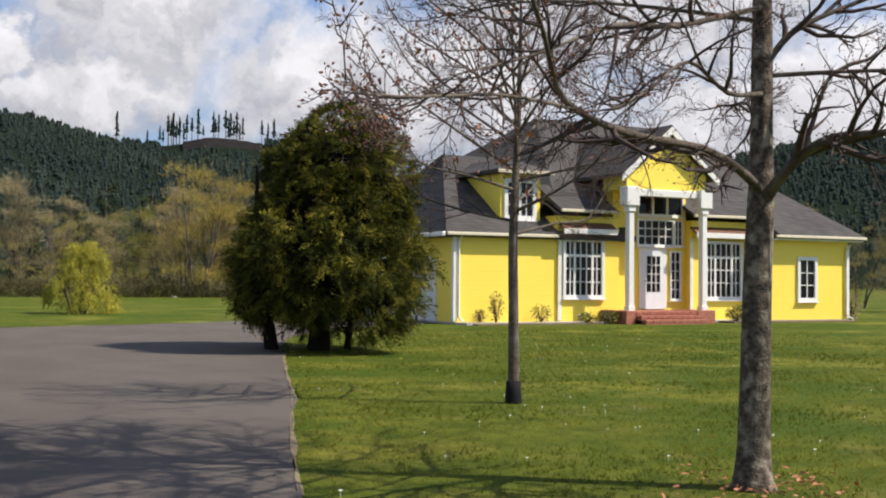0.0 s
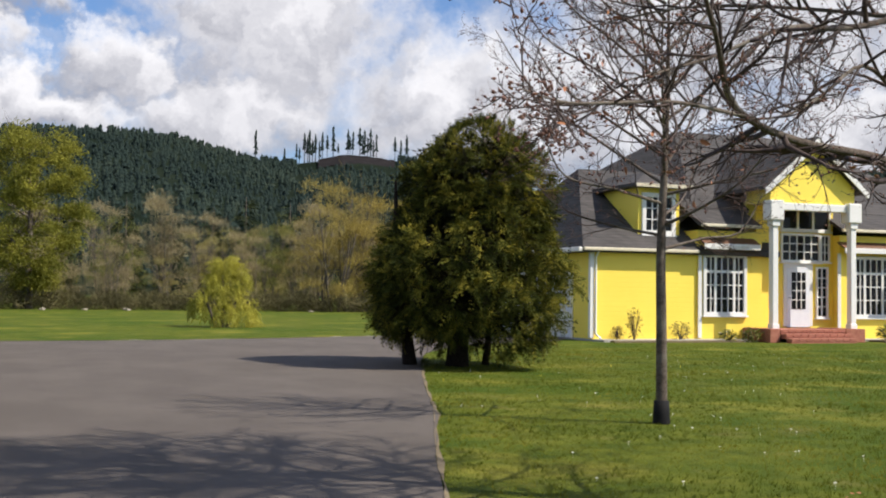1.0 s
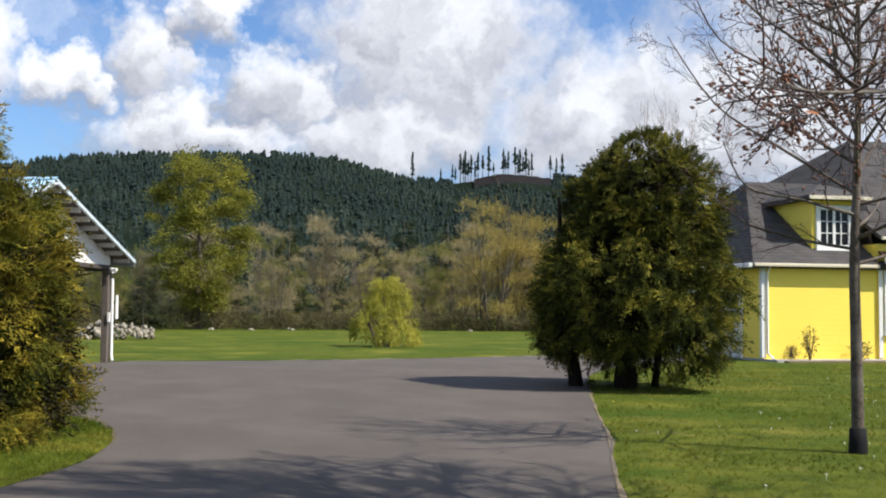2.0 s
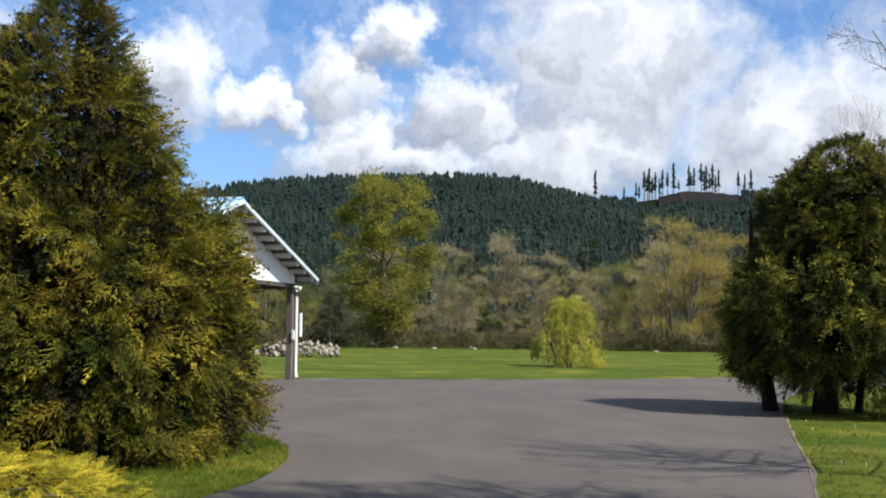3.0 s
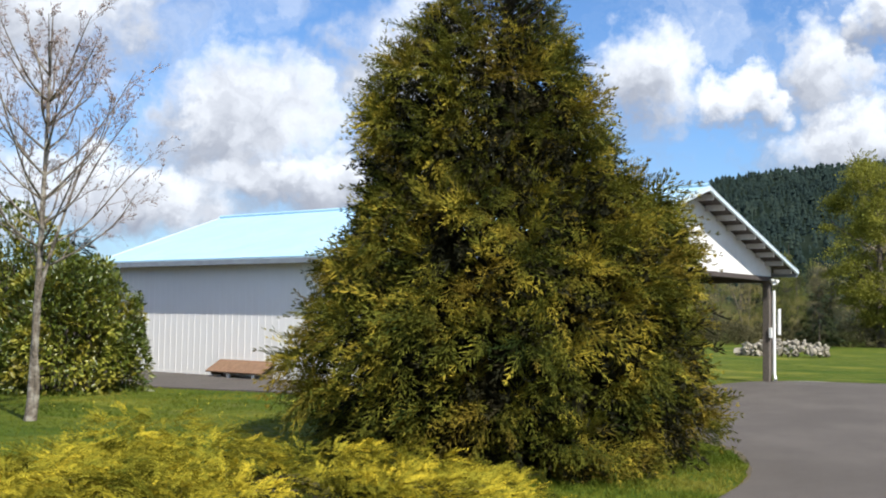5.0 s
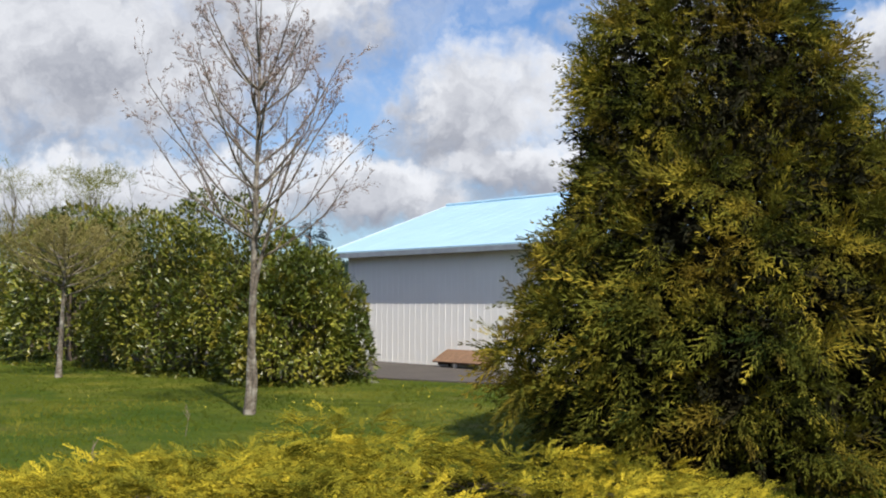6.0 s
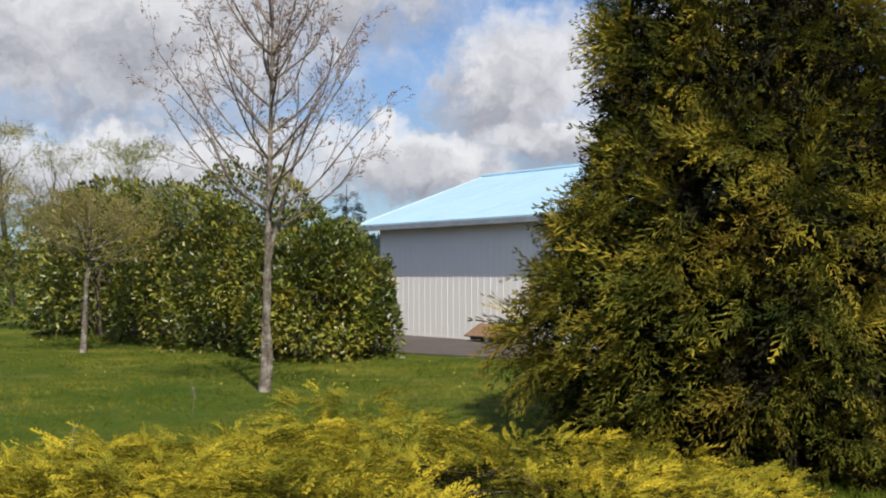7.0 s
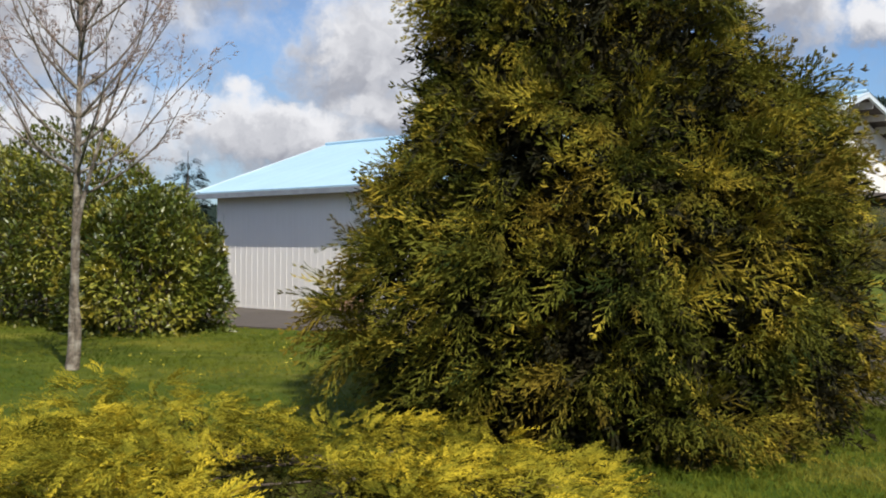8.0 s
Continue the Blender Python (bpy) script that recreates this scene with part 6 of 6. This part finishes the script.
def build_green_tree():
    """The tall tree in young leaf at the edge of the wood."""
    rng = np.random.default_rng(73)
    t = thing("broadleaf_tree", (0.3, 84.0, 0.0), "tall broadleaf tree in yellow-green spring leaf", "tree")
    lines, tips = [[], [], [], []], []
    spec = [(12, 0.36, 0.8, 0.03, 0.02), (6, 0.5, 0.5, 0.08, 0.05), (4, 0.5, 0.5, 0.1, 0.04), (0, 0.5, 0.6, 0.1, 0.0)]
    grow(rng, (0, 0, 0), (0, 0, 1), 11.5, 0.3, 0, spec, lines, tips)
    V, F = tubes(lines[0], 9)
    arrays("trunk", V, F, M_BARK, t, True)
    V, F = tubes(lines[1] + lines[2], 4)
    arrays("bough_frame", V, F, M_BARK, t, True)
    # leaf pads on the bough ends
    zk, rk = np.array([2.0, 3.5, 5.0, 7.0, 9.5, 11.5, 12.6]), np.array([1.2, 2.4, 3.2, 3.5, 3.4, 2.9, 1.6])
    m, k = 140, 360
    zc = rng.uniform(1.6, 12.4, m)
    a = rng.uniform(0, 2 * np.pi, m)
    rc = np.interp(zc, zk, rk) * np.sqrt(rng.uniform(0.12, 1.05, m))
    c = np.repeat(np.stack([np.cos(a) * rc, np.sin(a) * rc, zc], 1), k, 0)
    w = np.repeat(rng.uniform(0.45, 0.9, m), k)
    n = m * k
    off = rng.normal(0, 1, (n, 3)) * np.array((1.0, 1.0, 0.45)) * w[:, None] * 0.62
    off[:, 2] -= 0.35 * (off[:, 0] ** 2 + off[:, 1] ** 2)
    off[:, 2] += np.where((c[:, 2] > 11.0) & (rng.uniform(0, 1, n) < 0.3), rng.uniform(0, 0.9, n), 0)
    V, F = place(CHIP[0], CHIP[1], frames_of(rng.normal(0, 1, (n, 3)), rng.normal(0, 1, (n, 3)) + np.array((0, 0, 1.0)), rng, rng.uniform(0.10, 0.22, n), 1.0), c + off)
    arrays("crown", V, F, M_SPRING, t)


build_green_tree()


# ---- forested hill ----
CREST = [(-70, 4.5), (-55, 6.6), (-48.5, 6.55), (-46, 6.5), (-43.5, 6.3), (-38, 4.8), (-30, 3.7), (-24, 4.2), (-21, 5.6), (-18.9, 6.5), (-17.4, 6.55), (-15.2, 6.65), (-13.4, 6.4), (-12.4, 6.2), (-11.0, 6.3), (-9.0, 6.8), (-6.9, 7.3), (-4.0, 7.5),
         (-1.0, 7.4), (2.3, 7.3), (6.4, 6.9), (9.8, 6.2), (16, 6.0), (22, 5.6), (25, 4.2), (29, 2.4), (45, 1.2), (70, 1.0)]


def hill_height(az, dist):
    crest = np.interp(az, [c[0] for c in CREST], [c[1] for c in CREST])
    top = 880.0 * np.tan(np.radians(crest + 0.3))
    s = np.clip((dist - 260.0) / 620.0, 0, 1)
    return top * (s ** 1.25)


def build_hill():
    az = np.linspace(-70, 70, 161)
    ds = np.concatenate([np.linspace(255, 880, 22), [960, 1100, 1400]])
    A, Dm = np.meshgrid(az, ds)
    Z = hill_height(A, np.minimum(Dm, 880))
    Z = np.where(Dm > 880, Z * np.clip(1 - (Dm - 880) / 500, 0, 1), Z) - 0.3
    Z += np.array([3.0 * noise.noise((a * 0.4, d * 0.012, 1.0)) for a, d in zip(A.ravel(), Dm.ravel())]).reshape(Z.shape) * np.clip((Dm - 260) / 200, 0, 1)
    V = np.stack([-Dm * np.sin(np.radians(A)), Dm * np.cos(np.radians(A)), Z], -1).reshape(-1, 3)
    n, m = A.shape
    i = np.arange(n - 1)[:, None] * m + np.arange(m - 1)[None]
    F = np.stack([i, i + 1, i + m + 1, i + m], -1).reshape(-1, 4)
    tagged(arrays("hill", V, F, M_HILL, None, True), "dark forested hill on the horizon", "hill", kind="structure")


build_hill()


def fir_template(seed, tiers, bare=0.12, w=0.30, taper=0.8):
    rng = np.random.default_rng(seed)
    V, F = [], []
    for k in range(3):
        a = k * 2.094
        V.append((0.022 * math.cos(a), 0.022 * math.sin(a), -0.15))
    V.append((0, 0, 1.0))
    F += [(0, 1, 3), (1, 2, 3), (2, 0, 3)]
    for i in range(tiers):
        s = i / tiers
        z0 = bare + (1 - bare) * s
        r = w * (1 - s) ** taper * rng.uniform(0.55, 1.2) * 0.5 + 0.01
        c = len(V)
        V.append((0, 0, min(z0 + 1.9 * (1 - bare) / tiers, 1.02)))
        m = 6
        for j in range(m):
            a = j * 2 * math.pi / m + rng.uniform(-0.3, 0.3)
            q = r * rng.uniform(0.35, 1.35)
            V.append((q * math.cos(a), q * math.sin(a), z0 - 0.02 * rng.uniform(0, 2)))
        for j in range(m):
            F.append((c, c + 1 + j, c + 1 + (j + 1) % m))
    return np.array(V), np.array(F)


def build_forest():
    rng = np.random.default_rng(81)
    temps = [fir_template(s, 3, 0.08, 0.55) for s in range(4)]
    n = 21000
    az = rng.uniform(-58, 46, n)
    dist = 270 + 625 * np.sqrt(rng.uniform(0, 1, n))
    # a felled strip below the lone firs
    strip = (az < -13.2) & (az > -17.3) & (dist > 780)
    az, dist = az[~strip], dist[~strip]
    # an even fringe along the crest
    m = 900
    az = np.concatenate([az, rng.uniform(-58, 46, m)])
    dist = np.concatenate([dist, rng.uniform(872, 895, m)])
    keep = ~((az < -12.9) & (az > -18.0) & (dist > 800))
    az, dist = az[keep], dist[keep]
    z = hill_height(az, np.minimum(dist, 880)) - 1.0
    h = rng.uniform(3.0, 6.5, len(az)) * rng.uniform(0.75, 1.15, len(az)) * (0.8 + 0.3 * (dist / 900))
    Vs, Fs, base = [], [], 0
    pick = rng.integers(0, 4, len(az))
    for k, (tv, tf) in enumerate(temps):
        q = pick == k
        a = rng.uniform(0, 2 * np.pi, q.sum())
        R = np.zeros((q.sum(), 3, 3))
        R[:, 0, 0], R[:, 0, 1], R[:, 1, 0], R[:, 1, 1] = np.cos(a), -np.sin(a), np.sin(a), np.cos(a)
        R[:, 2, 2] = 1
        R *= h[q][:, None, None]
        R[:, :2, :2] *= rng.uniform(1.2, 1.8, q.sum())[:, None, None]
        pos = np.stack([-dist[q] * np.sin(np.radians(az[q])), dist[q] * np.cos(np.radians(az[q])), z[q]], 1)
        V, F = place(tv, tf, R, pos)
        Vs.append(V)
        Fs.append(F + base)
        base += len(V)
    tagged(arrays("fir_forest", np.concatenate(Vs), np.concatenate(Fs), M_FARFIR), "dense dark fir forest covering the hill", "forest", kind="stuff")
    # firs left standing on the crest
    tall = [fir_template(40 + s, 11, 0.34 + 0.06 * s, 0.125, 0.4) for s in range(4)]
    for a, hgt, k in ((-10.85, 30, 0), (-12.3, 18, 1), (-12.9, 20, 2), (-13.3, 28, 3), (-13.55, 30, 0), (-13.85, 26, 1), (-14.2, 27, 2), (-14.45, 24, 3), (-14.75, 31, 0),
                      (-15.5, 28, 1), (-15.75, 26, 2), (-16.1, 30, 3), (-16.35, 28, 0), (-16.65, 30, 1), (-16.95, 25, 2), (-17.9, 24, 3), (-18.2, 22, 0), (-18.5, 26, 1),
                      (-13.05, 17, 1), (-13.45, 24, 2), (-13.7, 22, 1), (-14.05, 20, 0), (-15.0, 16, 3), (-15.6, 22, 3), (-16.25, 24, 0), (-16.5, 22, 2), (-16.8, 20, 0)):
        tv, tf = tall[k]
        z = float(hill_height(np.array(a), np.array(878.0)))
        t = arrays("fir_tree", tv * np.array((1.0, 1.0, 1.0)), tf, M_FARFIR)
        t.matrix_basis = pose(-878 * math.sin(radians(a)), 878 * math.cos(radians(a)), z - 3.5, 0, 0, k * 77 + a * 30) @ Matrix.Diagonal((hgt * 1.0, hgt * 1.0, hgt * 0.92, 1))
        tagged(t, "tall lone fir with a bare lower trunk on the hill crest", "fir tree", "firs on the crest")


build_forest()


def build_clearing():
    """Felled, bare ground on the rise under the lone firs."""
    A, Dm = np.meshgrid(np.linspace(-17.9, -14.0, 24), np.linspace(815, 879, 8))
    bulge = 1.6 * np.sin((A + 17.9) / 3.9 * math.pi) ** 1.3 * np.clip((Dm - 815) / 64, 0, 1) ** 0.5
    Z = hill_height(A, Dm) + 0.3 + bulge + np.array([0.9 * noise.noise((a * 3, q * 0.05, 2.0)) for a, q in zip(A.ravel(), Dm.ravel())]).reshape(A.shape)
    V = np.stack([-Dm * np.sin(np.radians(A)), Dm * np.cos(np.radians(A)), Z], -1).reshape(-1, 3)
    n, m = A.shape
    i = np.arange(n - 1)[:, None] * m + np.arange(m - 1)[None]
    F = np.stack([i, i + 1, i + m + 1, i + m], -1).reshape(-1, 4)
    tagged(arrays("clearing_ground", V, F, M_FELLED, None, True), "felled brown slope on the hill crest", "clearing", kind="structure")


build_clearing()
for i, (az, dist, hh, ww) in enumerate(((-6.8, 118, 9.5, 4.2), (-4.6, 124, 11.5, 4.6), (-8.8, 122, 10.5, 4.0), (-12.6, 120, 11.0, 4.4), (-18.8, 116, 11.5, 4.6), (3.9, 108, 8.5, 4.5), (5.2, 104, 7.0, 4.5), (-1.6, 120, 10.0, 4.0), (-10.4, 128, 12.0, 4.6))):
    build_far_conifer("fir_tree", (-dist * math.sin(radians(az)), dist * math.cos(radians(az)), 0.0), hh, ww, "dark fir standing among the bare trees", 300 + i, M_MIDFIR)
build_far_conifer("fir_tree", (-3.4, 79.0, 0.0), 4.2, 3.6, "low dark evergreen at the edge of the wood", 92, M_MIDFIR)
build_far_conifer("fir_tree", (-29.5, 39.2, 0.0), 5.2, 4.2, "dark fir top behind the laurel hedge", 91)


# ---- foundation shrubs, rubble, grass, flowers ----
def build_small_shrub(x, y, w, h, label, mat, seed, count=420, twiggy=False):
    rng = np.random.default_rng(seed)
    t = thing("foundation_shrub", (x, y, 0.02), label, "shrub", "foundation planting")
    lines = []
    for j in range(14):
        a, b = rng.uniform(0, 2 * np.pi), rng.uniform(0.2, 1)
        lines.append(([(0, 0, 0), (0.3 * b * w * math.cos(a), 0.3 * b * w * math.sin(a), h * 0.5), (0.5 * b * w * math.cos(a), 0.5 * b * w * math.sin(a), h * rng.uniform(0.75, 1.0))], [0.014, 0.01, 0.004]))
    V, F = tubes(lines, 4)
    arrays("stem_frame", V, F, M_TWIG, t, True)
    n = count
    u = rng.normal(0, 1, (n, 3))
    u /= np.linalg.norm(u, axis=1)[:, None]
    p = u * rng.uniform(0.4, 1.0, n)[:, None]
    pos = np.stack([p[:, 0] * w / 2, p[:, 1] * w / 2, (p[:, 2] * 0.5 + 0.52) * h], 1)
    V, F = place(LEAF[0], LEAF[1], frames_of(u + rng.normal(0, 0.5, (n, 3)), rng.normal(0, 1, (n, 3)), rng, rng.uniform(0.05, 0.11, n), 0.6), pos)
    arrays("foliage", V, F, mat, t)


for i, (x, y, w, h, lab, mat, n) in enumerate([
        (18.55, 32.3, 0.55, 1.05, "upright sparse russet-leaved shrub against the yellow wall", M_BRUSHY, 260),
        (17.95, 32.35, 0.45, 0.5, "small twiggy shrub against the yellow wall", M_BRUSHY, 150),
        (20.35, 32.4, 0.75, 0.65, "twiggy brown-green shrub by the wall", M_BRUSHG, 260),
        (21.9, 31.9, 0.6, 0.35, "low green shrub under the window", M_LAUREL, 260),
        (22.75, 31.8, 0.75, 0.45, "low clipped green shrub under the window", M_LAUREL, 420),
        (28.1, 31.4, 0.85, 0.6, "rounded dark green shrub by the steps", M_LAUREL, 520),
        (29.0, 31.5, 0.7, 0.45, "low green shrub under the window", M_LAUREL, 320),
        (34.9, 32.4, 0.9, 1.1, "dark red-brown shrub at the house corner", M_BRUSH, 520)]):
    build_small_shrub(x, y, w, h, lab, mat, 200 + i, n)


def build_rubble():
    rng = np.random.default_rng(95)
    t = thing("rubble_pile", (-3.7, 56.5, 0.0), "heap of pale broken stone in the meadow", "rubble")
    for i in range(150):
        s = rng.uniform(0.12, 0.30)
        x, y = float(rng.uniform(-2.2, 1.9)), rng.normal(0, 0.45)
        z = max(0.05, 0.85 * (1 - (x / 2.4) ** 4) * (1 - 0.5 * min(abs(y), 1.0))) * rng.uniform(0.1, 1)
        bm = bmesh.new()
        bmesh.ops.create_icosphere(bm, subdivisions=1, radius=s * 0.6, matrix=pose(x, y, z, rng.uniform(0, 360), rng.uniform(0, 360), 0))
        for v in bm.verts:
            v.co += Vector(rng.normal(0, s * 0.14, 3))
        part("stone", bm, M_ROCK, t)


build_rubble()


def build_boulders():
    """Pale stones lying along the foot of the wood."""
    rng = np.random.default_rng(97)
    for x, y, w in ((1.15, 81.6, 0.2), (3.9, 81.7, 0.18), (6.7, 81.6, 0.24), (19.4, 79.5, 0.2)):
        bm = bmesh.new()
        bmesh.ops.create_icosphere(bm, subdivisions=2, radius=0.5)
        for v in bm.verts:
            v.co = Vector((v.co.x * 2.2 * w, v.co.y * 1.3 * w, max(v.co.z, -0.2) * 1.0 * w + 0.2 * w)) + Vector(rng.normal(0, 0.03, 3))
        b = part("boulder", bm, M_ROCK)
        b.location = (x, y, 0)
        tagged(b, "pale stone lying in the grass before the wood", "stone", "stones by the wood")


build_boulders()


def build_grass():
    """Blades in tufts over the lawn nearest to the drive."""
    rng = np.random.default_rng(101)
    n = 95000
    x = np.concatenate([rng.uniform(2.2, 26, n), rng.uniform(-26, -0.8, n), rng.uniform(-3, 0, n // 8)])
    y = np.concatenate([3.5 + 29 * rng.uniform(0, 1, n) ** 1.5, 5 + 21 * rng.uniform(0, 1, n) ** 1.1, rng.uniform(9, 17, n // 8)])
    keep = ~in_drive(x, y)
    keep &= ~((x > 17) & (y > 31.6))
    # thinning out towards the edges of the patch
    fade = np.clip((y - 3.5) / 4, 0.03, 1) * np.clip((33 - y) / 8, 0.03, 1) * np.clip((26 - np.abs(x)) / 8, 0.03, 1)
    fade *= np.where(x < 0, np.clip((y - 5.0) / 5, 0.03, 1) * np.clip((26 - y) / 5, 0.03, 1), 1.0)
    keep &= rng.uniform(0, 1, len(x)) < fade
    x, y = x[keep], y[keep]
    edge = np.array([noise.noise((a * 0.5, b * 0.5, 0.0)) for a, b in zip(x, y)])
    h = (0.024 + 0.020 * edge + rng.uniform(0, 0.024, len(x))) * np.where(rng.uniform(0, 1, len(x)) < 0.02, 1.6, 1.0)
    tv = np.array([(-0.10, 0, 0), (0.10, 0, 0), (0.35, 0.25, 1.0), (0.25, -0.3, 0), (0.4, -0.15, 0), (-0.35, -0.55, 0.85), (-0.4, 0.2, 0), (-0.25, 0.32, 0), (-0.7, 0.5, 0.75)])
    tf = np.array([(0, 1, 2), (3, 4, 5), (6, 7, 8)])
    a = rng.uniform(0, 2 * np.pi, len(x))
    R = np.zeros((len(x), 3, 3))
    R[:, 0, 0], R[:, 0, 1], R[:, 1, 0], R[:, 1, 1] = np.cos(a), -np.sin(a), np.sin(a), np.cos(a)
    R[:, 2, 2] = 1
    R *= h[:, None, None]
    V, F = place(tv, tf, R, np.stack([x, y, np.zeros(len(x))], 1))
    tagged(arrays("grass", V, F, M_BLADE), "short green lawn grass in tufts", "grass", kind="stuff")


build_grass()


def build_flowers():
    rng = np.random.default_rng(102)
    tv = np.array([(0, 0, 0.25)] + [(math.cos(k * 1.0472), math.sin(k * 1.0472), 0.0) for k in range(6)] + [(-0.08, 0, 0), (0.08, 0, 0), (0, 0, -5.0)])
    tf = np.array([(0, k + 1, (k + 1) % 6 + 1) for k in range(6)] + [(7, 8, 9)])
    for name, mat, lab, areas, size in (
            ("dandelions", M_YFLOWER, "scattered yellow dandelions in the lawn", ((-12, -8.5, 15, 22, 34), (4, 20, 10, 28, 10), (-20, -12, 12, 19, 8)), 0.02),
            ("daisies", M_WFLOWER, "scattered small white daisies in the lawn", ((5.5, 20, 7, 26, 130), (2.8, 8, 7, 14, 26)), 0.014)):
        P = np.concatenate([np.stack([rng.uniform(a, b, k), rng.uniform(c, d, k), np.full(k, 0.035) + rng.uniform(0, 0.03, k)], 1) for a, b, c, d, k in areas])
        P = P[~in_drive(P[:, 0], P[:, 1])]
        R = np.tile(np.eye(3), (len(P), 1, 1)) * (size * rng.uniform(0.8, 1.3, len(P)))[:, None, None]
        V, F = place(tv, tf, R, P)
        tagged(arrays(name, V, F, mat), lab, "flowers", kind="stuff")


build_flowers()


def build_stalks():
    """Dry weed stalks standing behind the junipers."""
    rng = np.random.default_rng(103)
    for x, y, h in ((-7.0, 9.9, 0.45), (-9.4, 13.2, 0.3)):
        t = thing("weed_stalk", (x, y, 0.0), "thin pale dry weed stalk in the lawn", "weed", "dry weeds")
        lines = [([(0, 0, 0), (0.02, 0.01, h * 0.5), (0.05, 0.0, h)], [0.0035, 0.003, 0.0015])]
        for k in range(4):
            a, z = rng.uniform(0, 6.28), h * rng.uniform(0.5, 0.9)
            lines.append(([(0.03, 0, z), (0.03 + 0.06 * math.cos(a), 0.06 * math.sin(a), z + 0.09)], [0.003, 0.002]))
        V, F = tubes(lines, 4)
        arrays("stalk", V, F, M_CATKIN, t)


build_stalks()
